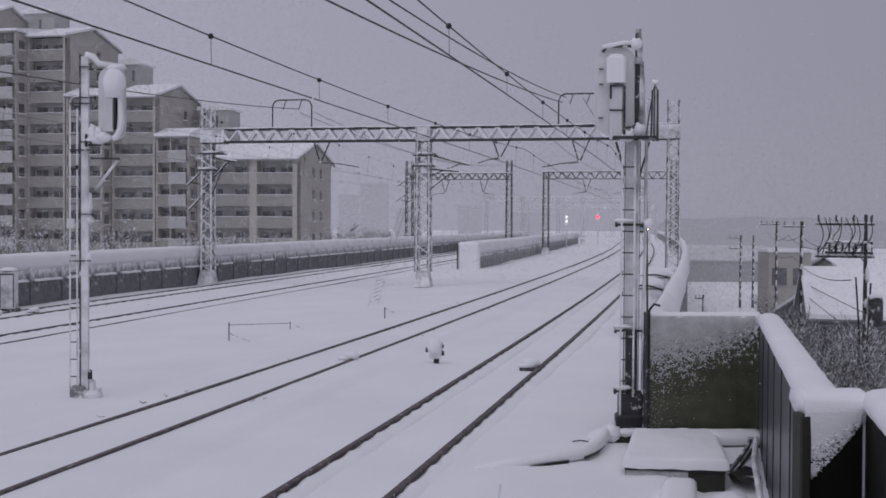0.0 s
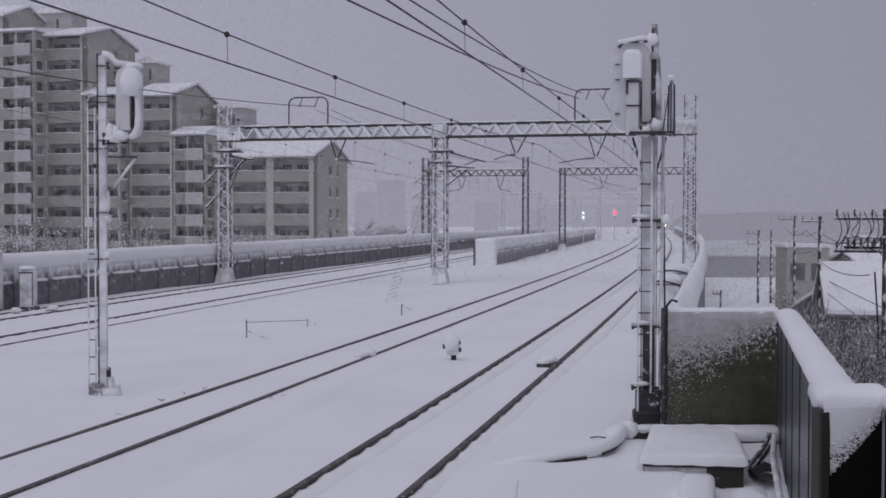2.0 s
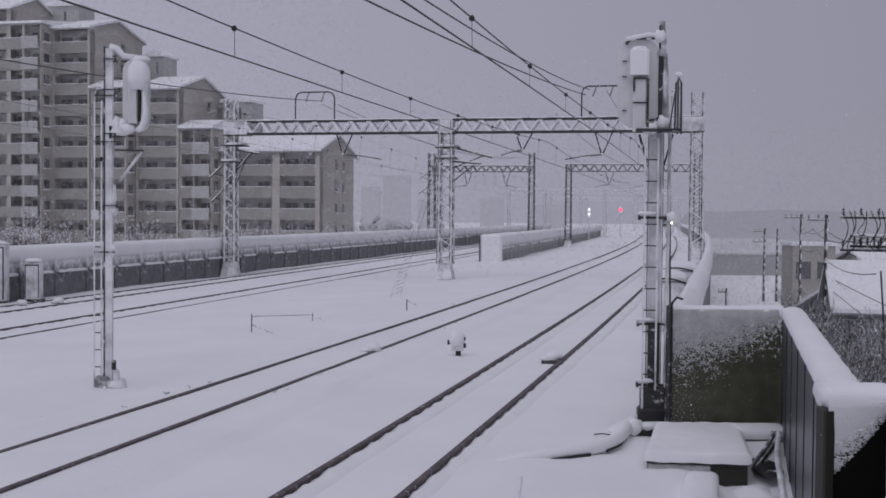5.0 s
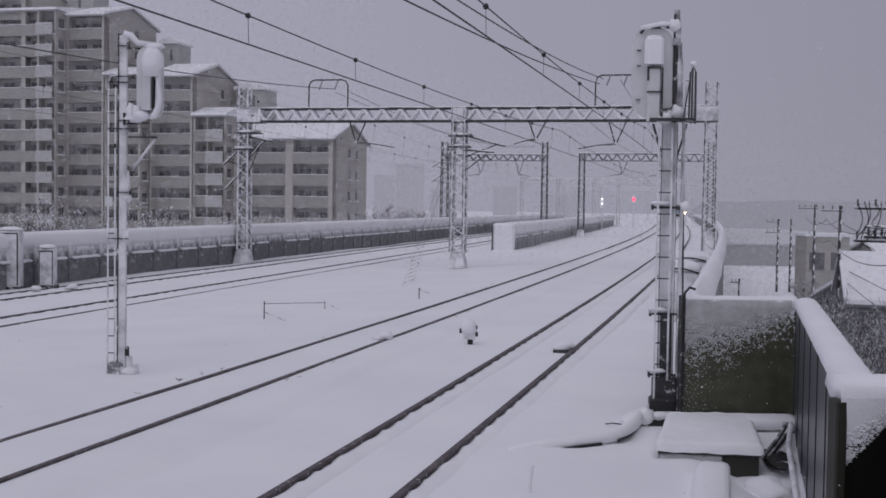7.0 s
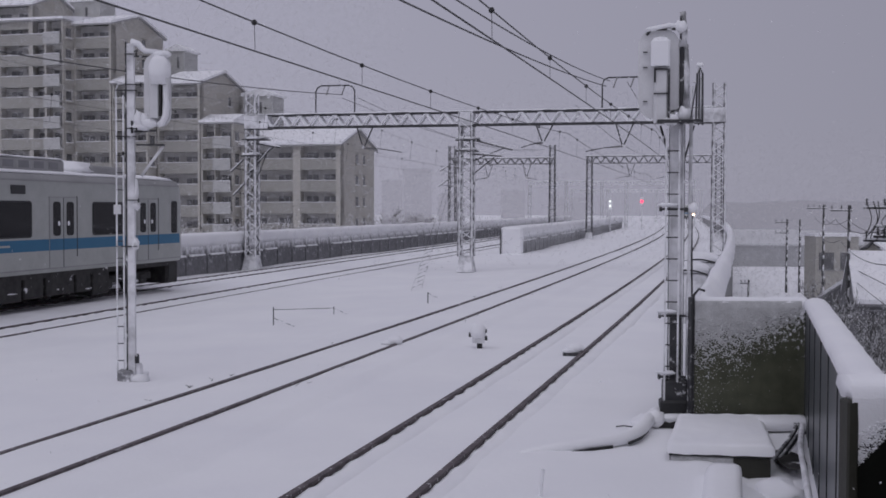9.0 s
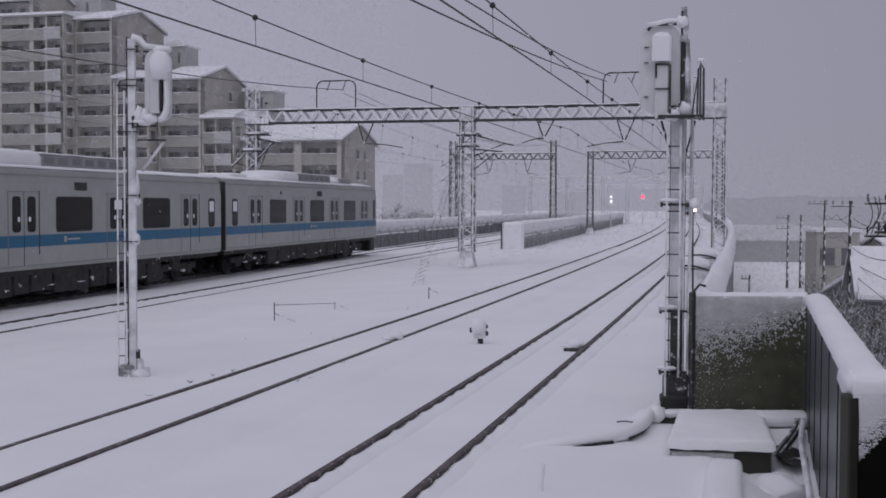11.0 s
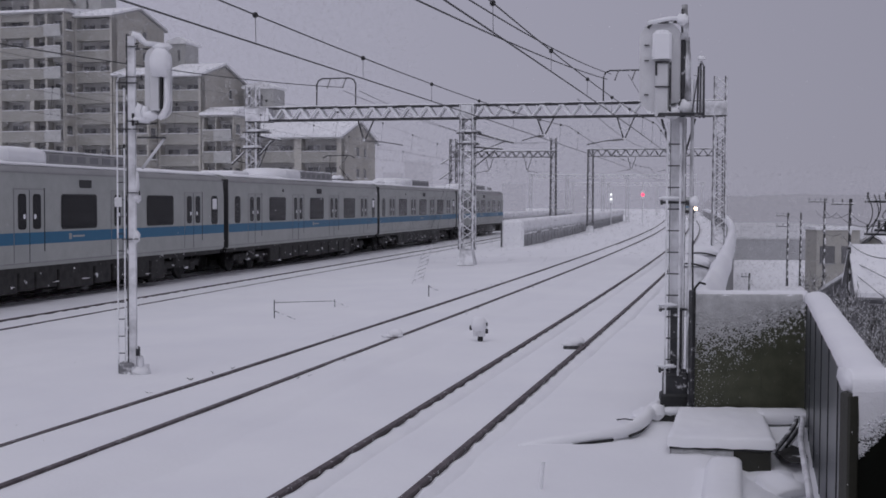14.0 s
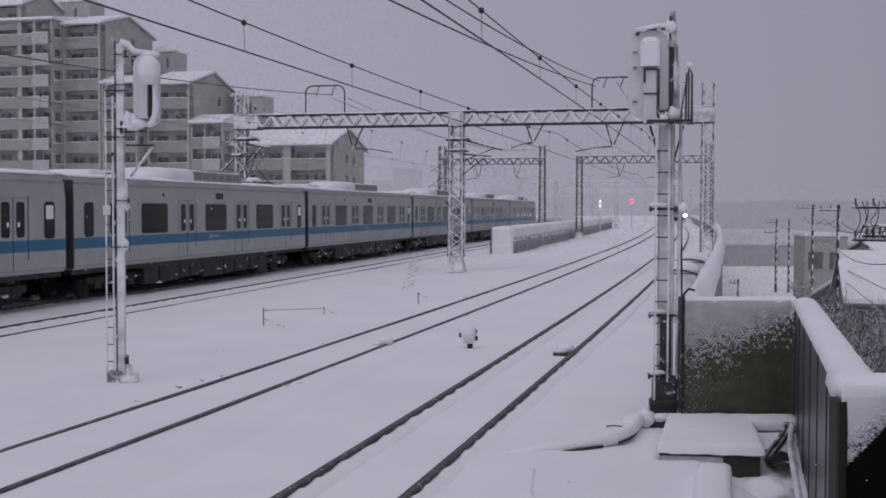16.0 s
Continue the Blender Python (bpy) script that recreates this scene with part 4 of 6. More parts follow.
    for z in (0.20, 0.60, 0.78):
        part("hinge", Shape().box(-0.185, -0.135, -0.05, -0.02, z, z + 0.010), DARK_STEEL, h)
    part("bracket", Shape().tube([(0.02, -0.06, 0.06), (0.20, -0.06, 0.10), (0.27, -0.04, 0.06)], 0.015, 6).tube([(0.04, -0.06, -0.03), (0.25, -0.06, 0.0)], 0.012, 6), DARK_STEEL, h)
    part("snow_lump", Shape().blob((0.14, -0.1, -0.02), (0.10, 0.07, 0.07), 5), SNOW_CAP, h, smooth=True)
    part("snow_lump", Shape().blob((0.30, -0.05, 0.05), (0.09, 0.07, 0.10), 8), SNOW_CAP, h, smooth=True)
    cage = Shape()
    cage.tube([(0.21, -0.1, 3.55), (0.22, -0.1, 4.10), (0.25, -0.1, 4.17), (0.28, -0.1, 4.10), (0.285, -0.1, 3.5)], 0.013, 6)
    cage.bar((0.24, -0.1, 3.5), (0.245, -0.1, 4.14), 0.018)
    cage.tube([(0.21, -0.1, 3.98), (0.15, -0.1, 3.57)], 0.008, 5).tube([(0.17, -0.1, 4.0), (0.22, -0.1, 4.0)], 0.008, 5)
    part("safety_hoop", cage, STEEL_BARE, m, "dark pipe handrail above the platform")
    part("hoop_snow", Shape().tube([(0.262, -0.08, 3.55), (0.266, -0.08, 4.05)], 0.018, 6).blob((0.25, -0.1, 4.19), (0.045, 0.05, 0.03), 3), SNOW_CAP, m, smooth=True)
    part("foot_snow", Shape().blob((-0.30, 0.05, -0.02), (0.22, 0.3, 0.09), 6, 0.2, 8, 14), SNOW_CAP, m, smooth=True)


def left_signal_mast():
    m = thing("signal_mast", pose(-4.68, 17.05, -0.05, 0, 0, 3), "white-crusted signal mast with a snow-choked signal head", "signal mast", "signal masts")
    part("column", Shape().box(-0.055, 0.045, -0.05, 0.05, 0.05, 4.9), MAST_WHITE, m)
    part("column_edge", Shape().box(-0.075, -0.057, -0.06, 0.06, 0.05, 4.93), DARK_STEEL, m, "bare dark edge of the column")
    part("foot", Shape().bevel_box(-0.21, 0.02, -0.10, 0.10, -0.05, 0.14, 0.03), STEEL, m)
    part("foot_snow", Shape().blob((0.08, 0.06, 0.0), (0.16, 0.18, 0.10), 4, 0.2, 8, 14).blob((0.09, 0.02, 0.12), (0.05, 0.07, 0.14), 6, 0.2, 8, 12), SNOW_CAP, m, smooth=True)
    part("junction_box", Shape().bevel_box(0.05, 0.11, -0.11, -0.05, 0.24, 0.38, 0.015), DARK_STEEL, m)
    ladder(m, -0.16, 0.10, -0.04, 0.1, 4.15, 0.25, 0.011, DARK_STEEL, MAST_WHITE)
    for z in (1.95, 3.55, 4.22):
        part("clamp", Shape().box(-0.21, 0.09, -0.08, -0.055, z - 0.008, z + 0.008), DARK_STEEL, m)
    h = part("backboard", rounded_plate(0.46, 1.08, 0.18, 0.05), FROSTED, m, "round-ended signal backboard white with snow")
    h.matrix_basis = pose(0.385, -0.02, 3.70) @ Matrix.Diagonal((0.84, 1.0, 0.97, 1.0))
    part("lamp_case", Shape().blob((0.055, -0.09, 0.84), (0.19, 0.12, 0.21), 3, 0.07, 14, 22).bevel_box(-0.125, 0.225, -0.17, -0.03, 0.62, 0.88, 0.07), SNOW_CAP, h, "lamp hoods filled with snow", True)
    part("hood_snow", Shape().tube([(0.165, -0.09, 0.72), (0.165, -0.09, 0.30), (0.15, -0.09, 0.16), (0.10, -0.09, 0.06), (0.03, -0.08, 0.02)], 0.070, 14, 0.045), SNOW_CAP, h, smooth=True)
    part("back_box", Shape().bevel_box(-0.12, 0.05, -0.14, -0.03, 0.12, 0.70, 0.02), FROSTED, h)
    part("box_edge", Shape().box(0.052, 0.088, -0.145, -0.05, 0.15, 0.68), BLACK, h)
    part("box_snow", Shape().blob((-0.12, -0.07, 0.05), (0.15, 0.07, 0.07), 7).blob((-0.22, -0.05, 0.10), (0.07, 0.06, 0.10), 8), SNOW_CAP, h, smooth=True)
    part("top_arm", Shape().tube([(0.0, 0, 4.72), (0.42, 0, 4.72)], 0.014, 6).tube([(0.0, 0, 4.78), (0.10, -0.02, 4.80)], 0.012, 6), DARK_STEEL, m)
    part("arm_snow", Shape().tube([(0.0, 0, 4.92), (0.10, 0, 4.90), (0.2, 0, 4.80), (0.45, 0, 4.78)], 0.06, 8, 0.035).blob((0.45, -0.03, 4.74), (0.14, 0.09, 0.06), 2), SNOW_CAP, m, smooth=True)
    part("lower_arm", Shape().tube([(-0.02, -0.03, 3.62), (0.36, -0.03, 3.64)], 0.016, 6).tube([(0.02, -0.05, 3.60), (0.02, -0.05, 3.78)], 0.02, 6), DARK_STEEL, m)
    part("lower_snow", Shape().blob((0.16, -0.03, 3.70), (0.18, 0.06, 0.06), 2, 0.2, 8, 14).blob((0.10, -0.03, 3.80), (0.06, 0.06, 0.14), 6, 0.2, 8, 12), SNOW_CAP, m, smooth=True)
    for z, lx in ((4.74, 0.10), (4.30, 0.16), (3.66, 0.10), (3.30, -0.10), (2.62, 0.12)):
        part("bolt_bracket", Shape().box(-0.08, lx, -0.075, -0.055, z, z + 0.012).box(lx - 0.018, lx, -0.08, -0.05, z - 0.03, z + 0.03), BLACK, m)
    part("side_pipe", Shape().tube([(-0.21, -0.04, 4.10), (-0.21, -0.04, 4.24), (-0.18, -0.04, 4.31), (-0.06, -0.04, 4.33)], 0.014, 7), MAST_WHITE, m)
    part("ladder_plate", Shape().bevel_box(-0.25, -0.14, -0.075, -0.055, 2.42, 2.56, 0.01), FROSTED, m, "small pale plate on the ladder")
    part("step", Shape().box(0.08, 0.48, -0.05, 0.05, 3.42, 3.445), DARK_STEEL, m)
    part("step_brace", Shape().tube([(0.46, 0, 3.42), (0.14, 0, 2.98)], 0.022, 6), MAST_WHITE, m)
    for c, q, k in (((0.06, 0, 2.72), (0.035, 0.06, 0.20), 2), ((0.055, -0.02, 1.98), (0.055, 0.06, 0.08), 5), ((0.06, 0, 2.56), (0.055, 0.06, 0.07), 9)):
        part("mast_snow", Shape().blob(c, q, k, 0.3, 8, 12), SNOW_CAP, m, smooth=True)


near_signal_mast()
left_signal_mast()


# ---- the commuter train ----
CAR = 20.0
HALF = 1.42


def car_body_outline():
    """Half of the cross-section, from the sole bar up the side to the roof's middle."""
    return [(1.36, 0.92), (HALF, 1.02), (HALF, 1.50), (HALF, 2.80), (1.38, 3.30), (1.30, 3.47), (1.05, 3.56), (0.55, 3.62), (0.0, 3.64)]


def train_car(lead=False, pantograph=False):
    m = thing("train_car", Matrix.Identity(4), "stainless steel commuter train car with a blue waist band" if not lead else "leading stainless steel commuter train car with dark cab front",
              "train car", "cars of the commuter train")
    y0, y1 = -9.75, 9.75
    half = car_body_outline()
    ring = half + [(-x, z) for x, z in half[-2::-1]]
    side = [p for p in ring if p[1] <= 3.31]
    n = len(ring)
    body = Shape()
    vs = [(x, y, z) for y in (y0, y1) for x, z in ring]
    body.add(vs, [(i, i + 1, n + i + 1, n + i) for i in range(n - 1) if not (ring[i][1] >= 3.29 and ring[i + 1][1] >= 3.29)] + [tuple(range(n)), tuple(range(2 * n - 1, n - 1, -1)), (0, n - 1, 2 * n - 1, n)])
    part("body", body, STAINLESS, m)
    roof = Shape()
    top = [(x, z) for x, z in ring if z >= 3.29]
    k = len(top)
    roof.add([(x, y, z) for y in (y0, y1) for x, z in top], [(i, i + 1, k + i + 1, k + i) for i in range(k - 1)])
    part("roof", roof, ROOF_GREY, m, smooth=True)
    rs = Shape()
    st = [lambda o, z, y=y0 + 0.1 + (y1 - y0 - 0.2) * i / 40: (o, y, z) for i in range(41)]
    rs.sweep(st, [(-1.26, 3.50), (-1.10, 3.575), (-0.6, 3.66), (0.0, 3.69), (0.6, 3.66), (1.10, 3.575), (1.26, 3.50), (0, 3.5)], wobble=lambda i, j, o, z: (0.03 * noise.noise(Vector((i * 0.4, j * 2, 1))), 0.015 * noise.noise(Vector((i * 0.4, j * 2, 9)))))
    part("roof_snow", rs, SNOW_CAP, m, "snow along the roof", True)
    for sg in (-1, 1):
        part("gutter", Shape().box(*sorted((sg * 1.375, sg * 1.40)), y0, y1, 3.30, 3.34), ROOF_GREY, m)
        part("waist_band", Shape().box(*sorted((sg * HALF, sg * (HALF + 0.005))), y0, y1 - (0.0 if not lead else 0.02), 1.50, 1.80), BLUE, m, "bright blue band")
        part("band_edge", Shape().box(*sorted((sg * HALF, sg * (HALF + 0.008))), y0, y1, 1.015, 1.045), ROOF_GREY, m)
        doors = (-7.25, -2.42, 2.42, 7.25) if not lead else (-6.95, -2.12, 2.72, 7.55)
        for d in doors:
            part("door_pocket_edge", Shape().box(*sorted((sg * HALF, sg * (HALF + 0.010))), d + 0.668, d + 0.705, 1.30, 2.93), BLACK, m)
            part("door_frame", Shape().box(*sorted((sg * HALF, sg * (HALF + 0.008))), d - 0.70, d + 0.665, 2.885, 2.91).box(*sorted((sg * HALF, sg * (HALF + 0.008))), d - 0.70, d - 0.675, 1.06, 2.88), ROOF_GREY, m)
            for q in (-1, 1):
                leaf = part("door_leaf", Shape().box(*sorted((sg * HALF, sg * (HALF + 0.007))), *sorted((d + q * 0.015, d + q * 0.66)), 1.04, 2.88), STAINLESS_DOOR, m)
                part("door_band", Shape().box(*sorted((sg * HALF, sg * (HALF + 0.011))), *sorted((d + q * 0.015, d + q * 0.66)), 1.50, 1.80), BLUE, leaf)
                pane = rounded_plate(0.36, 0.90, 0.09, 0.01, 3)
                pn = part("door_window", pane, TRAIN_GLASS, leaf)
                pn.matrix_basis = pose(sg * (HALF + 0.010), d + q * 0.33, 1.88, 0, 0, 90)
                part("sticker", rounded_plate(0.10, 0.13, 0.04, 0.006, 2), SNOW_CAP, leaf, "small white sticker").matrix_basis = pose(sg * (HALF + 0.017), d + q * 0.24, 2.14, 0, 0, 90)
            part("door_joint", Shape().box(*sorted((sg * HALF, sg * (HALF + 0.012))), d - 0.007, d + 0.007, 1.04, 2.88), BLACK, m)
        for w0, w1 in ((-5.75, -3.92), (-0.93, 0.93), (3.92, 5.75)):
            w0, w1 = (w0 + 0.3, w1 + 0.3) if lead else (w0, w1)
            wf = part("window", rounded_plate(w1 - w0, 0.94, 0.10, 0.016, 3), BLACK, m)
            wf.matrix_basis = pose(sg * HALF, (w0 + w1) / 2, 1.85, 0, 0, 90)
            part("pane", rounded_plate(w1 - w0 - 0.07, 0.87, 0.08, 0.016, 3), TRAIN_GLASS, wf).matrix_basis = pose(0, -0.004 * sg, 0.035)
        for c in ((-8.95, 8.95) if not lead else (-8.95,)):
            wf = part("end_window", rounded_plate(0.52, 0.98, 0.12, 0.016, 3), TRAIN_GLASS, m)
            wf.matrix_basis = pose(sg * HALF, c, 1.82, 0, 0, 90)
            if c > 0 or lead:
                part("blind", rounded_plate(0.36, 0.36, 0.03, 0.012, 2), SNOW_CAP, wf, "white notice behind the glass").matrix_basis = pose(0, -0.006 * sg, 0.52)
        part("destination_display", rounded_plate(0.62, 0.22, 0.02, 0.02, 2), BELLOWS, m).matrix_basis = pose(sg * (HALF - 0.012), 0.65 if lead else 0.35, 2.96, 0, 0, 90)
        part("side_lamp", rounded_plate(0.07, 0.12, 0.03, 0.03, 2), BLACK, m).matrix_basis = pose(sg * (HALF - 0.005), -4.2, 3.0, 0, 0, 90)
        # pale badge on the band, drawn as plain shapes
        part("badge", Shape().box(*sorted((sg * HALF, sg * (HALF + 0.009))), -0.55, -0.42, 1.58, 1.74).box(*sorted((sg * HALF, sg * (HALF + 0.009))), -0.36, 0.25, 1.63, 1.68), STAINLESS, m, "small pale badge")
        if lead:
            part("cab_window", rounded_plate(0.40, 1.02, 0.08, 0.03, 3), TRAIN_GLASS, m).matrix_basis = pose(sg * HALF, 9.35, 1.83, 0, 0, 90)
    # underframe
    r3 = random.Random(3)
    y = -5.3
    while y < 5.2:
        ln = 0.7 + r3.random() * 1.3
        lo = 0.16 + r3.random() * 0.18
        part("underfloor_box", Shape().bevel_box(-1.28, 1.28, y, min(y + ln, 5.4), lo, 0.93, 0.03), UNDER, m, "sooty black equipment box")
        y += ln + 0.04 + r3.random() * 0.10
    part("sole_bar", Shape().box(-1.3, 1.3, y0 + 0.05, y1 - 0.05, 0.78, 0.925), UNDER, m)
    part("pipe", Shape().tube([(1.2, -5.2, 0.55), (1.2, 5.2, 0.55)], 0.03, 6), UNDER, m)
    wheel = Shape()
    seg = 20
    wheel.add([(x, 0.43 * math.cos(2 * math.pi * i / seg), 0.43 * math.sin(2 * math.pi * i / seg)) for x in (-0.06, 0.06) for i in range(seg)],
              [tuple(range(seg)), tuple(range(2 * seg - 1, seg - 1, -1))] + [(i, (i + 1) % seg, seg + (i + 1) % seg, seg + i) for i in range(seg)])
    wheel_me = wheel.mesh("wheel")
    for by in (-6.8, 6.8):
        bg = Shape()
        for sx in (-0.98, 0.98):
            bg.bevel_box(sx - 0.08, sx + 0.08, by - 1.65, by + 1.65, 0.42, 0.66, 0.04)
            for wy in (-1.05, 1.05):
                bg.bevel_box(sx - 0.12, sx + 0.12, by + wy - 0.2, by + wy + 0.2, 0.28, 0.60, 0.04)
            bg.bevel_box(sx - 0.16, sx + 0.16, by - 0.34, by + 0.34, 0.50, 0.92, 0.08)
        bg.box(-0.9, 0.9, by - 0.2, by + 0.2, 0.45, 0.75)
        bo = part("bogie", bg, UNDER, m, "black bogie frame caked with snow")
        for wy in (-1.05, 1.05):
            for wx in (-0.56, 0.56):
                part("wheel", wheel_me, UNDER, bo).matrix_basis = pose(wx, by + wy, 0.43)
        for sx in (-1, 1):
            for i in range(4):
                part("snow_clump", Shape().blob((sx * 1.02, by - 1.2 + i * 0.8 + r3.random() * 0.3, 0.30 + r3.random() * 0.25), (0.06, 0.10 + r3.random() * 0.22, 0.025 + r3.random() * 0.045), i + by, 0.35, 4, 7), SNOW_CAP, bo, smooth=True)
    for sx in (-1, 1):
        for i in range(6):
            part("snow_clump", Shape().blob((sx * 1.24, -4.8 + i * 1.75 + r3.random(), 0.25 + r3.random() * 0.3), (0.06, 0.08 + r3.random() * 0.25, 0.02 + r3.random() * 0.03), i, 0.35, 4, 7), SNOW_CAP, m, smooth=True)
    # roof gear
    ac = part("air_conditioner", Shape().bevel_box(-0.95, 0.95, -2.4, 3.6, 3.55, 3.93, 0.06), ROOF_GREY, m, "grey roof air conditioner with vents")
    for i in range(6):
        part("vent", Shape().box(0.95, 0.958, -0.7 + i * 0.7, -0.25 + i * 0.7, 3.66, 3.84), HOUSE_DARK, ac)
    part("snow_cover", Shape().sweep([lambda o, z, y=-2.7 + 1.8 * i / 14: (o, y, z) for i in range(15)], [(-0.98, 3.58), (-0.98, 3.84), (-0.92, 3.95), (-0.7, 4.00), (0, 4.02), (0.7, 4.00), (0.92, 3.95), (0.98, 3.84), (0.98, 3.58)], wobble=lumpy(0.03, 0.4, 2)), SNOW_CAP, ac, "deep snow on one end", True)
    part("snow_top", Shape().sweep([lambda o, z, y=-1.0 + 4.6 * i / 14: (o, y, z) for i in range(15)], [(-0.95, 3.92), (-0.8, 3.97), (0, 3.99), (0.8, 3.97), (0.95, 3.92)], wobble=lumpy(0.02, 0.4, 5)), SNOW_CAP, ac, smooth=True)
    part("roof_box", Shape().bevel_box(-0.7, 0.7, -7.6, -6.0, 3.58, 3.78, 0.06), SNOW_CAP, m, "snowed-up roof box")
    if lead:
        part("front_roof_box", Shape().bevel_box(-0.9, 0.9, 5.1, 7.0, 3.55, 3.84, 0.04), ROOF_GREY, m, "low grey roof box")
        part("box_snow", Shape().blob((0, 4.9, 3.72), (1.0, 0.75, 0.27), 4, 0.12, 7, 14), SNOW_CAP, m, smooth=True)
    if pantograph:
        pg = Shape()
        pm = pose(0, 1.6, 0)
        for sx in (-0.5, 0.5):
            pg.bar((sx, 4.6, 3.72), (sx, 6.6, 3.72), 0.05)
            pg.tube([(sx * 0.9, 6.3, 3.75), (sx * 0.5, 5.3, 4.35), (sx * 0.9, 6.0, 4.92)], 0.025, 5)
        pg.bar((-0.5, 4.6, 3.72), (0.5, 4.6, 3.72), 0.05).bar((-0.5, 6.6, 3.72), (0.5, 6.6, 3.72), 0.05)
        pp = part("pantograph", pg, DARK_STEEL, m, "raised single-arm pantograph")
        pp.matrix_basis = pm
        part("contact_strip", Shape().tube([(-0.85, 6.0, 4.82), (-0.6, 6.0, 4.95), (0.6, 6.0, 4.95), (0.85, 6.0, 4.82)], 0.03, 6), DARK_STEEL, pp)
        part("insulator_post", Shape().box(-0.55, -0.45, 4.55, 4.65, 3.6, 3.72).box(0.45, 0.55, 4.55, 4.65, 3.6, 3.72).box(-0.55, -0.45, 6.55, 6.65, 3.6, 3.72).box(0.45, 0.55, 6.55, 6.65, 3.6, 3.72), PORCELAIN, pp)
        part("arm_snow", Shape().blob((0.3, 4.9, 3.8), (0.3, 0.4, 0.12), 3), SNOW_CAP, pp, smooth=True)
    part("rear_gangway", Shape().bevel_box(-0.55, 0.55, -10.0, -9.75, 1.0, 3.1, 0.05), BELLOWS, m)
    part("rear_end", Shape().box(-1.40, 1.40, -9.80, -9.752, 0.95, 3.40), BELLOWS, m, "dark car end")
    part("coupler", Shape().bevel_box(-0.15, 0.15, -10.0, -9.7, 0.75, 1.0, 0.03), UNDER, m)
    if not lead:
        part("front_gangway", Shape().bevel_box(-0.55, 0.55, 9.75, 10.0, 1.0, 3.1, 0.05), BELLOWS, m)
        part("front_end", Shape().box(-1.40, 1.40, 9.752, 9.80, 0.95, 3.40), BELLOWS, m, "dark car end")
    else:
        nose = [(x, z) for x, z in ring]
        fr = Shape()
        kk = len(nose)
        fr.add([(x, 9.752, z) for x, z in nose] + [(x * 0.96, 9.95, 0.92 + (z - 0.92) * 0.985) for x, z in nose],
               [(i, (i + 1) % kk, kk + (i + 1) % kk, kk + i) for i in range(kk)] + [tuple(range(kk, 2 * kk))])
        part("cab_front", fr, STAINLESS_DOOR, m, "rounded cab front")
        part("windscreen", rounded_plate(2.4, 1.15, 0.15, 0.02, 4), TRAIN_GLASS, m).matrix_basis = pose(0, 9.955, 1.95)
        part("front_band", Shape().box(-1.36, 1.36, 9.95, 9.957, 1.50, 1.80), BLUE, m)
        for sx in (-1.1, 1.1):
            part("headlight", rounded_plate(0.26, 0.16, 0.05, 0.02, 3), PORCELAIN, m).matrix_basis = pose(sx, 9.955, 1.22)
        part("skirt", Shape().bevel_box(-1.28, 1.28, 9.1, 9.9, 0.22, 0.92, 0.06), UNDER, m, "sooty skirt and snow plough under the cab")
        part("skirt_step", Shape().box(1.28, 1.30, 9.2, 9.55, 0.35, 0.85), BLACK, m)
    return m


# how far the train's front has come along its line (seconds, metres)
RUN = [(0.0, -40.0), (4.0, -11.0), (6.5, 11.2), (8.2, 27.2), (8.5, 30.1), (9.0, 35.4), (9.2, 37.5), (10.2, 48.8), (11.3, 62.5), (11.5, 65.1), (12.0, 71.7), (12.5, 78.6), (13.0, 85.25),
       (13.5, 92.0), (14.0, 98.9), (14.5, 106.2), (15.0, 113.7), (15.5, 121.3), (16.0, 129.0)]


# ---- apartment blocks beyond the far wall ----
STOREY = 2.8
FACING = -14.0
GROUND_Z = -6.5


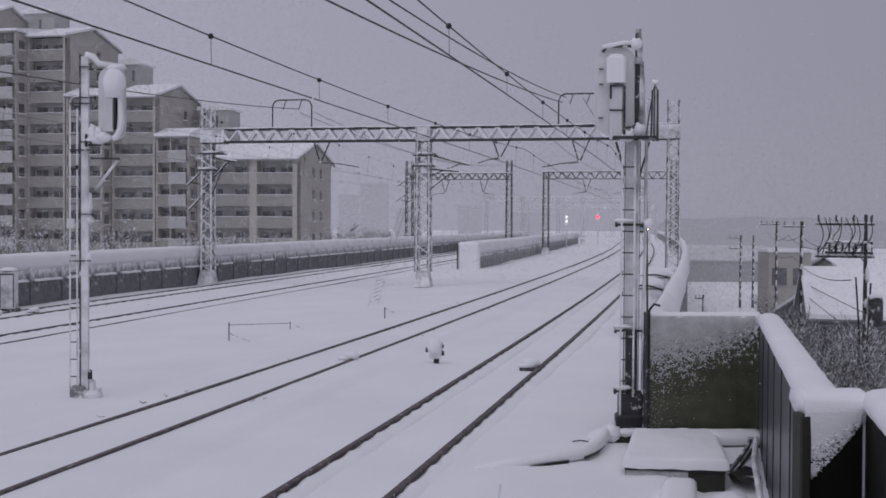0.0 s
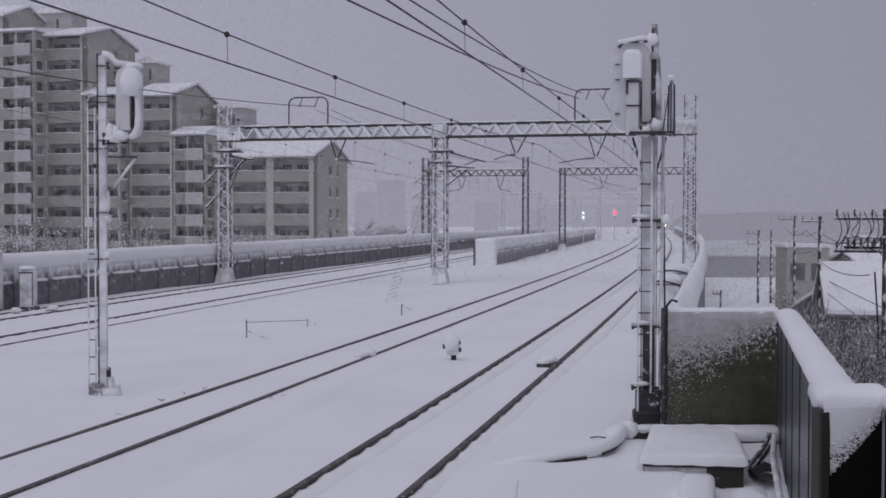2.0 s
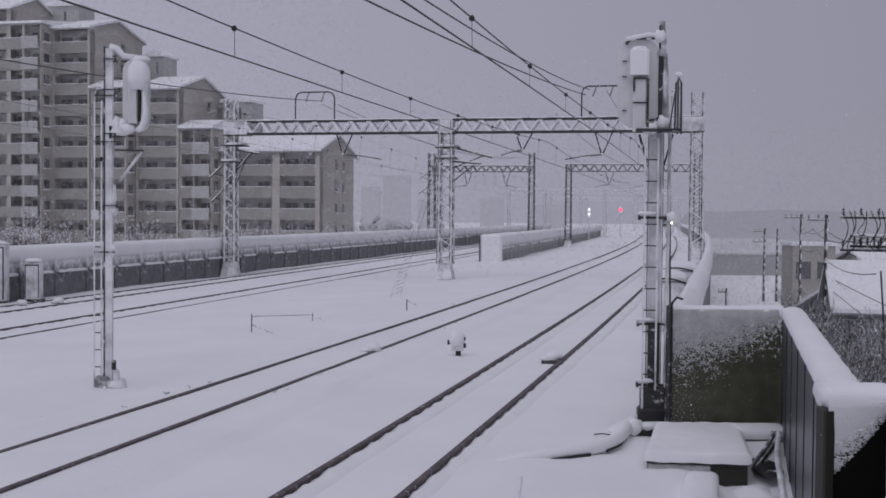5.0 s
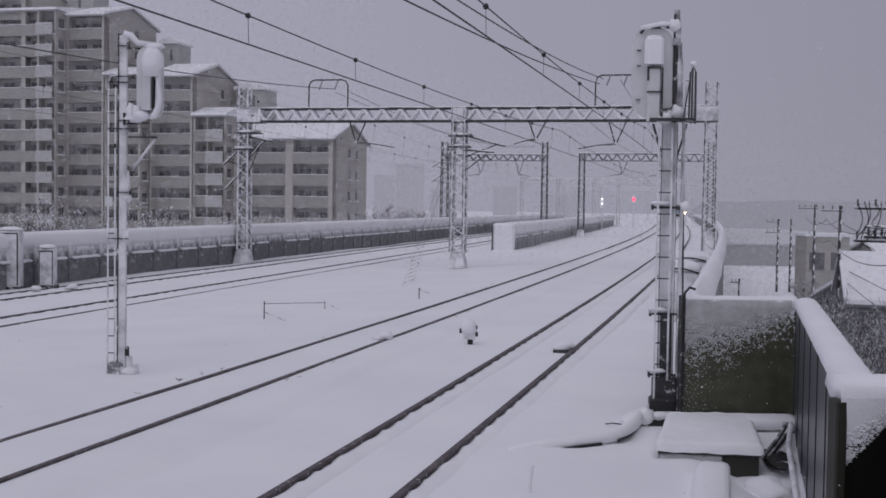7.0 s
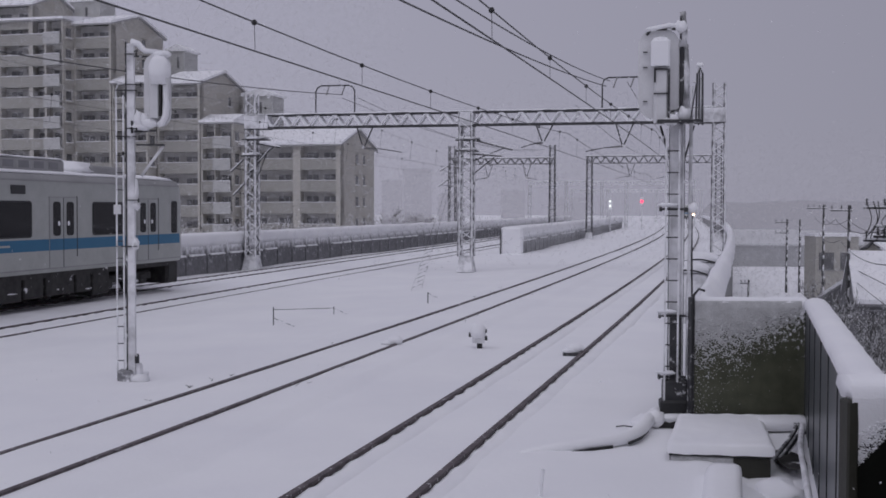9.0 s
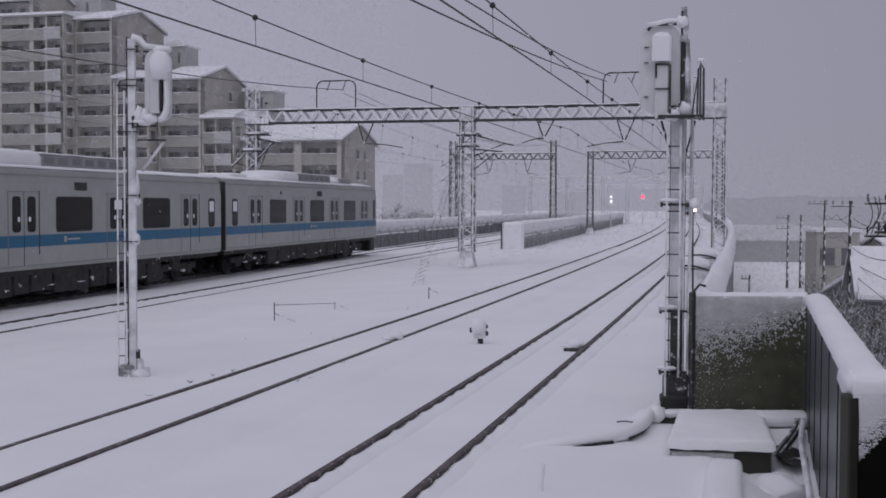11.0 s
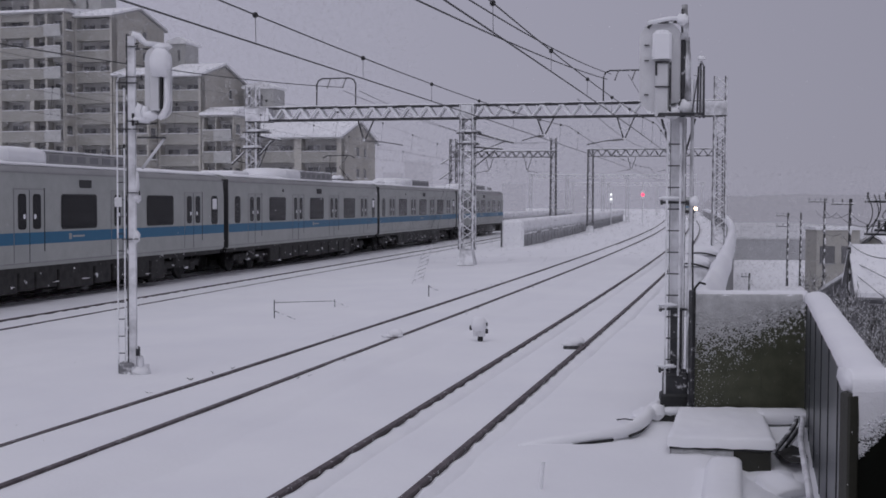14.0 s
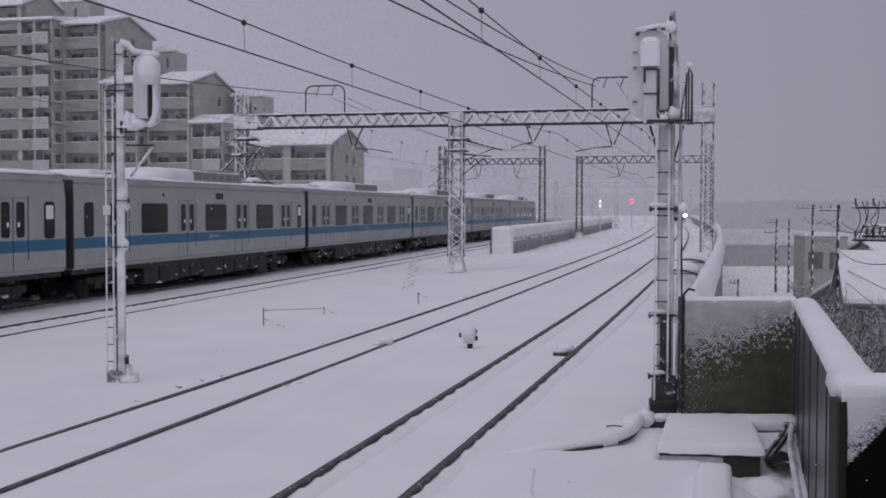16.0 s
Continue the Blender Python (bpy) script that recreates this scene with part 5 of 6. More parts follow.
def apartment(corner, length, depth, eave, ridge, bays, bright=(), label="", end_windows=(), house=None, gable=True, floors=12, storey=STOREY):
    """corner: where the front meets the end wall; x runs along the front (negative from the corner), y to the back."""
    a = thing("apartment_building", pose(corner[0], corner[1], GROUND_Z, 0, 0, FACING), label, "apartment building", "apartment blocks")
    h, r = eave - GROUND_Z, ridge - GROUND_Z
    pts = [(0.0, 0.0), (depth, 0.0), (depth, h), (depth / 2, r if gable else h), (0.0, h)]
    y_in = 1.3
    wall = Shape()
    wall.add([(-length, y_in, 0), (0, y_in, 0), (0, y_in, h), (-length, y_in, h), (-length, depth, 0), (0, depth, 0), (0, depth, h), (-length, depth, h)],
             [(0, 1, 2, 3), (5, 4, 7, 6), (4, 0, 3, 7), (3, 2, 6, 7)])
    part("wall", wall, RECESS, a)
    end = Shape()
    for x0, x1 in ((-0.25, 0.0), (-length, -length + 0.25)):
        vs = [(x, y, z) for x in (x0, x1) for y, z in pts]
        end.add(vs, [(0, 1, 2, 3, 4), (9, 8, 7, 6, 5)] + [(i, (i + 1) % 5, 5 + (i + 1) % 5, 5 + i) for i in range(5)])
    part("end_wall", end, APARTMENT, a, "beige tiled end wall")
    if gable:
        o = 0.55
        sl = (r - h) / (depth / 2)
        for nm, t0, t1, mat in (("roof", 0.02, 0.22, ROOF_GREY), ("roof_snow", 0.225, 0.52, SNOW_CAP)):
            rf = Shape()
            vs = []
            for x in (-length - 0.2, 0.35):
                vs += [(x, -o, h - o * sl + t0), (x, depth / 2, r + t0), (x, depth + o, h - o * sl + t0), (x, depth + o, h - o * sl + t1), (x, depth / 2, r + t1), (x, -o, h - o * sl + t1)]
            rf.add(vs, [(i, (i + 1) % 6, 6 + (i + 1) % 6, 6 + i) for i in range(6)] + [(0, 1, 4, 5), (1, 2, 3, 4), (11, 10, 7, 6), (10, 9, 8, 7)])
            part(nm, rf, mat, a)
    else:
        part("roof", Shape().box(-length - 0.2, 0.2, -0.3, depth, h, h + 0.2), ROOF_GREY, a)
        part("roof_snow", Shape().sweep([lambda o, z, x=-length - 0.2 + (length + 0.4) * i / 10: (x, o, z) for i in range(11)],
                                        [(-0.35, h + 0.2), (-0.3, h + 0.5), (depth * 0.5, h + 1.5), (depth, h + 0.5), (depth, h + 0.2)]), SNOW_CAP, a)
    n = min(int(h / storey), floors)
    meshes = {}
    for x0, x1 in bays:
        wd = x1 - x0
        key = (round(wd, 2), (x0, x1) in bright)
        if key not in meshes:
            bal = Shape().box(0, wd, 0, 0.14, 0.0, 1.42).box(0, wd, 0.14, y_in - 0.01, 0.0, 0.18)
            sn = Shape().box(0.05, wd - 0.05, -0.03, 0.17, 1.424, 1.49)
            win = Shape().box(-0.82, 0.82, y_in - 0.05, y_in - 0.02, 0.22, 2.05)
            frm = Shape().box(-0.9, 0.9, y_in - 0.07, y_in - 0.005, 2.052, 2.12).box(-0.9, -0.822, y_in - 0.07, y_in - 0.005, 0.2, 2.05).box(0.822, 0.9, y_in - 0.07, y_in - 0.005, 0.2, 2.05).box(-0.03, 0.03, y_in - 0.08, y_in - 0.051, 0.2, 2.05)
            meshes[key] = [bal.mesh("balcony"), sn.mesh("balcony_snow"), win.mesh("window"), frm.mesh("window_frame")]
        bal, sn, win, frm = meshes[key]
        for i in range(n):
            z = h - 0.35 - (i + 1) * storey
            if z < -0.2:
                break
            b = part("balcony", bal, BRIGHTENED_WHITE if (x0, x1) in bright else APARTMENT_PALE, a)
            b.matrix_basis = pose(x0, -0.85 if (x0, x1) in bright else 0.0, z)
            if i < 6:
                part("snow_line", sn, SNOW_CAP, b)
            k = max(1, int(wd / 2.3))
            for q in range(k):
                w = part("window", win, WINDOW, a)
                w.matrix_basis = pose(x0 + wd * (q + 0.5) / k, 0, z + 0.18)
                part("window_frame", frm, RECESS, w)
    for x0, x1 in zip([-length] + [b[1] for b in sorted(bays)], [b[0] for b in sorted(bays)] + [0.0]):
        if x1 - x0 > 0.05:
            part("pillar", Shape().box(x0, x1, -0.06, y_in - 0.005, 0, h - 0.002), APARTMENT, a)
    for y, wd in end_windows:
        wm = Shape().box(0.0, 0.03, -wd / 2, wd / 2, 0, 1.25).mesh("side_window")
        fm = Shape().box(0.0, 0.22, -wd / 2 - 0.12, wd / 2 + 0.12, -0.12, -0.02).mesh("sill")
        sm = Shape().bevel_box(0.0, 0.26, -wd / 2 - 0.14, wd / 2 + 0.14, -0.018, 0.10, 0.03).mesh("sill_snow")
        hm = Shape().box(0.0, 0.3, -wd / 2 - 0.2, wd / 2 + 0.2, 1.32, 1.40).mesh("hood")
        for i in range(n):
            z = h - 0.35 - (i + 1) * storey + 0.9
            if z > 0:
                sw = part("side_window", wm, WINDOW, a)
                sw.matrix_basis = pose(0.0, y, z)
                part("sill", fm, APARTMENT, sw)
                part("sill_snow", sm, SNOW_CAP, sw)
                part("hood", hm, APARTMENT, sw)
    if house:
        x0, x1, y0, y1, z1 = house[:5]
        # a white passed in place of the beige wall is haze over the tower
        hh = part("lift_house", Shape().box(x0, x1, y0, y1, 0, z1 - GROUND_Z), house[5] if len(house) > 5 else APARTMENT, a, "lift tower above the roof")
        zt, xm = z1 - GROUND_Z, x0 + (x1 - x0) * 0.62
        tops = [(x, y, z) for y in (y0 - 0.3, y1 + 0.3) for x, z in ((x0 - 0.3, zt), (x1 + 0.3, zt), (x1 + 0.3, zt + 0.25), (xm, zt + 1.0), (x0 - 0.3, zt + 0.4))]
        part("lift_roof", Shape().add(tops, [(0, 1, 2, 3, 4), (9, 8, 7, 6, 5)] + [(i, (i + 1) % 5, 5 + (i + 1) % 5, 5 + i) for i in range(5)]), SNOW_CAP, hh, "low gabled roof white with snow")
        part("lift_window", Shape().box(x0 + (x1 - x0) * 0.55, x0 + (x1 - x0) * 0.55 + 0.35, y0 - 0.03, y0, z1 - GROUND_Z - 2.3, z1 - GROUND_Z - 0.8), WINDOW, hh)
    return a


apartment((-49.9, 150.0), 17, 14, 26.5, 28, [(-16.5, -9.6), (-9.2, -2.7), (-2.4, -0.05)], [(-2.4, -0.05)], "tall grey-beige apartment block with long balconies in falling snow", [(1.2, 1.2)], None, False, 13, 2.7)
apartment((-54.2, 151.2), 12.6, 11, 28.6, 30.6, [(-12.3, -6.6), (-6.2, -0.6)], (), "gabled upper storey of a tall apartment block in falling snow", (), floors=1, storey=2.7)
apartment((-44.06, 151.1), 5.35, 14, 26.2, 28.0, [(-5.2, -0.3)], (), "grey-beige apartment block with a gabled end and snowy roof", [(8.5, 0.9)], (-10.7, -5.7, 7, 11, 30.6, BRIGHTENED_WHITE), floors=13, storey=2.7)
apartment((-39.06, 149.85), 5.0, 6, 18.4, 20, [(-4.9, -2.5), (-2.4, -0.05)], (), "stepped wing of an apartment block below a snowy roof", [(1.2, 1.2)], None, False, 9)
apartment((-32.5, 150.6), 6.0, 14, 18.5, 20.5, [(-5.8, -0.3)], (), "gabled apartment block with stacked balconies", [(9.0, 0.8)], (-9.7, -7.2, 10, 14, 24.2, BRIGHTENED_WHITE), floors=10)
apartment((-28.0, 149.5), 4.5, 6, 13.3, 15, [(-4.4, -2.6), (-2.45, -0.05)], [(-2.45, -0.05)], "lower stepped wing with white balconies and snow on its roof", [(1.2, 1.2)], None, False, 8)
apartment((-14.15, 148.4), 13.6, 14, 10.6, 12.8, [(-13.0, -6.4), (-5.4, -0.6)], (), "low gabled apartment block with beige balconies beside the line", [(6.5, 1.0), (9.5, 0.8)], (-17.3, -13.0, 9, 13, 17.9, BRIGHTENED_WHITE), floors=7)


# ---- scrub and trees ----
def shrub_shape(seed, height, spread, stems, twigs, r0):
    r = random.Random(seed)
    s, sn = Shape(), Shape()
    for i in range(stems):
        a = r.random() * 6.283
        base = Vector((math.cos(a) * spread * 0.15 * r.random(), math.sin(a) * spread * 0.15 * r.random(), -0.1))
        lean = Vector((math.cos(a) * spread * (0.2 + 0.8 * r.random()), math.sin(a) * spread * (0.2 + 0.8 * r.random()), height * (0.6 + 0.4 * r.random())))
        mid = base + lean * 0.5 + Vector((r.gauss(0, 0.08), r.gauss(0, 0.08), height * 0.06))
        tip = base + lean
        s.tube([base, mid, tip], r0, 4, r0 * 0.3, False)
        for k in range(twigs):
            t = 0.3 + 0.7 * r.random()
            p = base.lerp(mid, t * 2) if t < 0.5 else mid.lerp(tip, t * 2 - 1)
            d = Vector((r.gauss(0, 1), r.gauss(0, 1), 0.5 + abs(r.gauss(0, 0.6)))).normalized() * height * (0.10 + 0.16 * r.random())
            s.tube([p, p + d], r0 * 0.45, 3, r0 * 0.15, False)
            if r.random() < 0.45:
                sn.blob(p + d * r.random(), (r0 * 2.2, r0 * 2.2, r0 * 1.6), k, 0.3, 3, 5)
    return s, sn


def scrub():
    s_all, n_all = Shape(), Shape()
    for i in range(150):
        s = 22 + rng.random() ** 1.3 * 75
        o = -20.8 - rng.random() * 2.6
        x, y, _ = far_line(s, o)
        sh, sn = shrub_shape(100 + i, 1.0 + rng.random() * 1.1 + (0.5 if s < 45 else 0), 0.7, 5, 7, 0.014)
        for src, dst in ((sh, s_all), (sn, n_all)):
            dst.add([(v[0] + x, v[1] + y, v[2] + 0.35) for v in src.v], src.f)
    t = thing("scrub", Matrix.Identity(4), "tangle of bare snow-dusted shrubs behind the far wall", "shrubs", kind="stuff")
    part("branches", s_all, TWIG, t)
    part("snow", n_all, SNOW_CAP, t)
    # the bank on which it grows
    bank = Shape().sweep(along(far_line, 5, 190, 6), [(-20.3, 0.35), (-24.5, 0.2), (-31, -6.4), (-20.3, -6.4)])
    tagged(part("bank", bank, SNOW), "snowy bank behind the far wall", "bank", kind="structure")


def bare_tree(x, y, z, height, seed, label, spread=0.34, depth=4, mat=None, r0=None):
    """Trunk, limbs and a crown of fine twigs."""
    r = random.Random(seed)
    t = thing("tree", pose(x, y, z), label, "tree", "bare trees")
    trunk, crown, sn = Shape(), Shape(), Shape()
    r0 = r0 or height * 0.022

    def grow(p, d, ln, rad, lev):
        q = p + d * ln
        bend = p.lerp(q, 0.5) + Vector((r.gauss(0, 1), r.gauss(0, 1), 0)) * ln * 0.05
        (trunk if lev < 2 else crown).tube([p, bend, q], rad, 5 if lev < 2 else 3, rad * 0.6, False)
        if lev >= 2 and r.random() < 0.34:
            sn.blob(bend.lerp(q, r.random()) + Vector((0, 0, rad)), (rad * 1.7, rad * 1.7, rad * 1.6), lev + r.random(), 0.3, 3, 5)
        if lev >= depth:
            return
        for i in range(3 if lev else 4):
            nd = (d * 0.75 + Vector((r.gauss(0, spread), r.gauss(0, spread), 0.18))).normalized()
            grow(p.lerp(q, 0.55 + 0.45 * r.random()), nd, ln * (0.60 + 0.2 * r.random()), rad * 0.58, lev + 1)
    grow(Vector((0, 0, -0.2)), Vector((0, 0, 1)), height * 0.36, r0, 0)
    part("trunk", trunk, mat or BARK, t)
    part("crown", crown, mat or TWIG, t)
    tagged(part("snow", sn, SNOW_CAP, t), kind="stuff")
    return t


scrub()
for k, (x, y, ht) in enumerate([(-8.2, 138.0, 10.6), (-5.5, 141.0, 10.2), (-3.6, 146.0, 9.6), (-20, 118, 6.8), (-33, 112, 7.6), (-28, 104, 7.0), (-38, 108, 8.0)]):
    bare_tree(x, y, -6.5 if k < 3 else -5.5, ht, 40 + k, "bare snow-dusted tree half hidden by the wall", 0.42, 5, TWIG)


# ---- the town below the parapet ----
def utility_pole(px, py, top, arms, label, wide=1.9, gear=False):
    p = thing("utility_pole", pose(px, py, GROUND_Z, 0, 0, -28), label, "utility pole", "utility poles")
    h = top - GROUND_Z
    part("pole", Shape().tube([(0, 0, -0.3), (0, 0, h)], 0.10 if gear else 0.14, 8, 0.06 if gear else 0.08), POLE, p)
    for k in range(arms):
        z = h - 0.35 - k * 1.15
        off = -wide * 0.35
        arm = part("crossarm", Shape().box(off - wide / 2, off + wide / 2, -0.04, 0.04, z - 0.035, z + 0.035), DARK_STEEL, p)
        part("arm_snow", Shape().box(off - wide / 2, off + wide / 2, -0.045, 0.045, z + 0.037, z + 0.10), SNOW_CAP, arm)
        for i in range(4 if wide > 1.5 else 3):
            x = off - wide / 2 + 0.1 + (wide - 0.2) * i / (3 if wide > 1.5 else 2)
            part("insulator", insulator((x, 0, z + 0.05), (x, 0, z + 0.34), 3, 0.06), BLACK, arm)
    if gear:
        r = random.Random(4)
        for i in range(10):
            x = -1.6 + i * 0.19 + r.gauss(0, 0.04)
            dr, sw, ph = 0.9 + 1.1 * r.random(), r.gauss(0, 0.35), 4 + 4 * r.random()
            loop = [(x + sw * t + 0.14 * math.sin(ph * t), -0.1 - 0.15 * math.sin(3 * t), h - 0.1 - dr * t ** 0.8 + 0.45 * max(0, t - 0.7) * (2 if i % 2 else 1)) for t in [k / 10 for k in range(11)]]
            part("jumper_cable", Shape().tube(loop, 0.018, 5), BLACK, p)
        for z in (1.0, 1.35):
            part("bracket", Shape().box(-1.35, 0.25, -0.1, -0.04, h - z - 0.04, h - z + 0.04), DARK_STEEL, p)
        for i in range(6):
            part("insulator", insulator((-1.2 + i * 0.22, -0.1, h - 1.3), (-1.2 + i * 0.22, -0.1, h - 0.98), 4, 0.08), BLACK, p)
        part("transformer", Shape().tube([(0.36, -0.1, h - 3.9), (0.36, -0.1, h - 2.9)], 0.26, 12), POLE, p)
        for c, q, sd in (((-0.6, -0.08, h - 0.98), (0.75, 0.1, 0.07), 3), ((0.36, -0.1, h - 2.88), (0.27, 0.27, 0.12), 5)):
            part("gear_snow", Shape().blob(c, q, sd), SNOW_CAP, p, smooth=True)
        part("riser_cable", Shape().tube([(0.2, -0.12, h - 2.4), (0.1, -0.22, h - 5), (0.3, -0.3, h - 8.2)], 0.035, 6).tube([(-0.3, -0.12, h - 2.2), (-0.15, -0.2, h - 4.2), (0.0, -0.2, h - 8.2)], 0.03, 6), BLACK, p)
    for i in range(9):
        z = h * (0.12 + 0.095 * i) + 0.3 * noise.noise(Vector((px, py, i)))
        part("pole_snow", Shape().blob((0.05 + 0.03 * (i % 3), -0.10, z), (0.07, 0.06, 0.16 + 0.12 * (i % 2)), i + px, 0.3, 6, 8), SNOW_CAP, p, smooth=True)
    return p


def house(cx, cy, w, d, eave, ridge, turn, mat, label, windows=2):
    h = thing("house", pose(cx, cy, GROUND_Z, 0, 0, turn), label, "house", "houses of the town")
    e, r = eave - GROUND_Z, ridge - GROUND_Z
    part("wall", Shape().box(-w / 2, w / 2, -d / 2, d / 2, -0.2, e).add(
        [(-w / 2, -d / 2, e), (-w / 2, d / 2, e), (-w / 2, 0, r), (w / 2, -d / 2, e), (w / 2, d / 2, e), (w / 2, 0, r)], [(0, 1, 2), (3, 5, 4), (0, 2, 5, 3), (1, 4, 5, 2)]), mat, h)
    sl = (r - e) / (d / 2)
    for nm, t0, t1, m in (("roof", 0.02, 0.14, HOUSE_DARK), ("roof_snow", 0.145, 0.42, SNOW_CAP)):
        rf = Shape()
        vs = []
        o = 0.5
        for x in (-w / 2 - 0.4, w / 2 + 0.4):
            vs += [(x, -d / 2 - o, e - o * sl + t0), (x, 0, r + t0), (x, d / 2 + o, e - o * sl + t0), (x, d / 2 + o, e - o * sl + t1), (x, 0, r + t1), (x, -d / 2 - o, e - o * sl + t1)]
        rf.add(vs, [(i, (i + 1) % 6, 6 + (i + 1) % 6, 6 + i) for i in range(6)] + [(0, 1, 4, 5), (1, 2, 3, 4), (11, 10, 7, 6), (10, 9, 8, 7)])
        part(nm, rf, m, h)
    for i in range(windows):
        x = -w / 2 + w * (i + 0.5) / windows
        for z in (0.9, e - 1.7):
            wn_ = part("window", Shape().box(x - 0.7, x + 0.7, -d / 2 - 0.02, -d / 2 - 0.005, z, z + 1.1), WINDOW, h)
            part("window_frame", Shape().box(x - 0.78, x + 0.78, -d / 2 - 0.06, -d / 2 - 0.004, z - 0.08, z - 0.005).box(x - 0.78, x + 0.78, -d / 2 - 0.06, -d / 2 - 0.004, z + 1.105, z + 1.18), ROOF_GREY, wn_)
    return h


def flat_building(x0, x1, y0, y1, top, mat, label, band=None, snow=0.3, cover=SNOW_CAP):
    b = thing("flat_roofed_building", pose((x0 + x1) / 2, y0, GROUND_Z), label, "building", "houses of the town")
    w, d, h = (x1 - x0) / 2, y1 - y0, top - GROUND_Z
    part("wall", Shape().box(-w, w, 0, d, -0.2, h), mat, b)
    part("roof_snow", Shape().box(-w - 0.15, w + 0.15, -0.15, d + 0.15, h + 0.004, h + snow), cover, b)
    if band:
        n, z0, z1 = band
        for i in range(n):
            a = -w + 2 * w * (i + 0.15) / n
            c = -w + 2 * w * (i + 0.85) / n
            wn_ = part("window", Shape().box(a, c, -0.03, -0.004, z0 - GROUND_Z, z1 - GROUND_Z), WINDOW, b)
            part("window_frame", Shape().box(a - 0.1, c + 0.1, -0.07, -0.003, z0 - GROUND_Z - 0.12, z0 - GROUND_Z - 0.005), ROOF_GREY, wn_)
    return b


utility_pole(16.05, 40.5, 2.9, 2, "utility pole crowded with black insulators, cables and snow", 2.0, True)
utility_pole(25.15, 74.0, 2.8, 1, "snow-flecked utility pole with one crossarm", 1.35)
utility_pole(33.4, 105.0, 3.0, 1, "thin snow-flecked utility pole", 1.7)
utility_pole(37.85, 127.0, 1.5, 0, "thin distant utility pole", 1.7)
utility_pole(36.45, 127.0, 1.5, 2, "thin distant utility pole with two crossarms", 1.5)
utility_pole(26.0, 102.0, -3.6, 1, "short pole in a snowy field", 0.9)
house(29.2, 74.0, 7.0, 9.0, -3.0, -0.5, -14, HOUSE_DARK, "dark-walled house under a thick snow roof", 3)
house(32.6, 88.0, 6.0, 6.0, -4.3, -3.0, 15, HOUSE_DARK, "low house under a snow-heavy roof", 2)
house(43.8, 112.0, 8.0, 8.0, -2.6, -0.6, 20, HOUSE, "distant house with a snowy roof", 2)
flat_building(34.3, 38.35, 110.0, 113.5, 0.0, HOUSE, "beige flat-roofed building edged with snow", (2, -3.1, -1.5))
flat_building(44.0, 96.0, 186.0, 330.0, -3.2, WAREHOUSE, "long low warehouse with a broad snow-covered roof", None, 0.3, HAZED_SNOW)
for k, (x, y, ht) in enumerate([(11.3, 30.5, 6.4), (12.6, 34.0, 7.0), (13.5, 31.5, 5.8), (14.8, 37.0, 6.2), (12.2, 27.8, 5.2), (13.9, 35.6, 5.6), (19.2, 58.0, 6.0), (22.0, 66.0, 6.0), (27.5, 88.0, 5.5), (11.9, 29.0, 6.0), (14.4, 33.5, 5.4), (12.0, 32.5, 6.3), (13.0, 36.5, 6.6), (14.2, 40.5, 6.4), (15.0, 34.5, 5.6), (12.9, 29.8, 5.5), (10.9, 28.6, 6.0), (13.3, 38.2, 6.6), (11.6, 26.2, 4.6), (13.6, 28.6, 4.6), (15.4, 31.5, 4.6), (10.6, 27.4, 5.4), (12.4, 31.0, 6.2), (13.8, 34.2, 6.6), (14.9, 38.6, 6.6), (11.2, 30.0, 5.8), (12.7, 33.3, 6.8), (14.6, 36.2, 5.4), (15.6, 38.2, 5.2), (16.2, 40.0, 5.4), (15.0, 40.8, 5.6), (17.4, 44.0, 5.0), (19.0, 50.0, 5.2), (20.2, 56.0, 5.0), (21.4, 52.0, 5.6), (22.4, 55.0, 5.8), (23.6, 58.0, 5.4), (20.4, 47.5, 5.2), (18.2, 43.0, 5.0), (24.5, 63.0, 5.2), (17.0, 38.5, 4.6), (30.5, 92.0, 3.6), (31.8, 96.0, 3.8), (33.2, 99.0, 4.2), (29.5, 86.0, 3.4), (34.5, 103.0, 4.0), (18.4, 47.0, 4.8), (19.4, 52.5, 4.6), (20.8, 54.0, 5.4), (21.6, 58.0, 5.4), (22.8, 61.0, 5.0), (19.8, 49.5, 5.4), (23.2, 64.5, 5.2), (21.0, 61.5, 5.8), (24.2, 60.0, 4.6), (17.8, 45.4, 5.0), (16.6, 42.0, 5.2), (22.0, 50.0, 4.4)]):
    bare_tree(x, y, GROUND_Z, ht + (-0.5 if y > 42 else 0), 60 + k, "bare tree thick with clinging snow below the parapet", 0.36, 5 if y < 33 else 4, TREE_SNOWED, 0.10)


def sagging_wire(p, q, sag, r=0.02):
    t = thing("power_line", Matrix.Identity(4), "dark power line between the utility poles", "power line", "power lines")
    p, q = Vector(p), Vector(q)
    part("wire", Shape().tube([p.lerp(q, i / 12) - Vector((0, 0, sag * 4 * (i / 12) * (1 - i / 12))) for i in range(13)], r, 4), WIRE, t)


for z, dx in ((1.9, -0.8), (1.9, 0.0), (0.6, -0.5)):
    sagging_wire((16.05 + dx, 40.5, z), (25.1 + dx, 74.0, z), 0.5)
    sagging_wire((25.1 + dx, 74.0, z), (33.4 + dx, 105.0, z), 0.5)
sagging_wire((25.1, 74.0, -1.0), (27.6, 62, -3.5), 0.1, 0.025)
sagging_wire((25.1, 74.0, -1.6), (23.5, 55, -4.2), 0.1, 0.025)


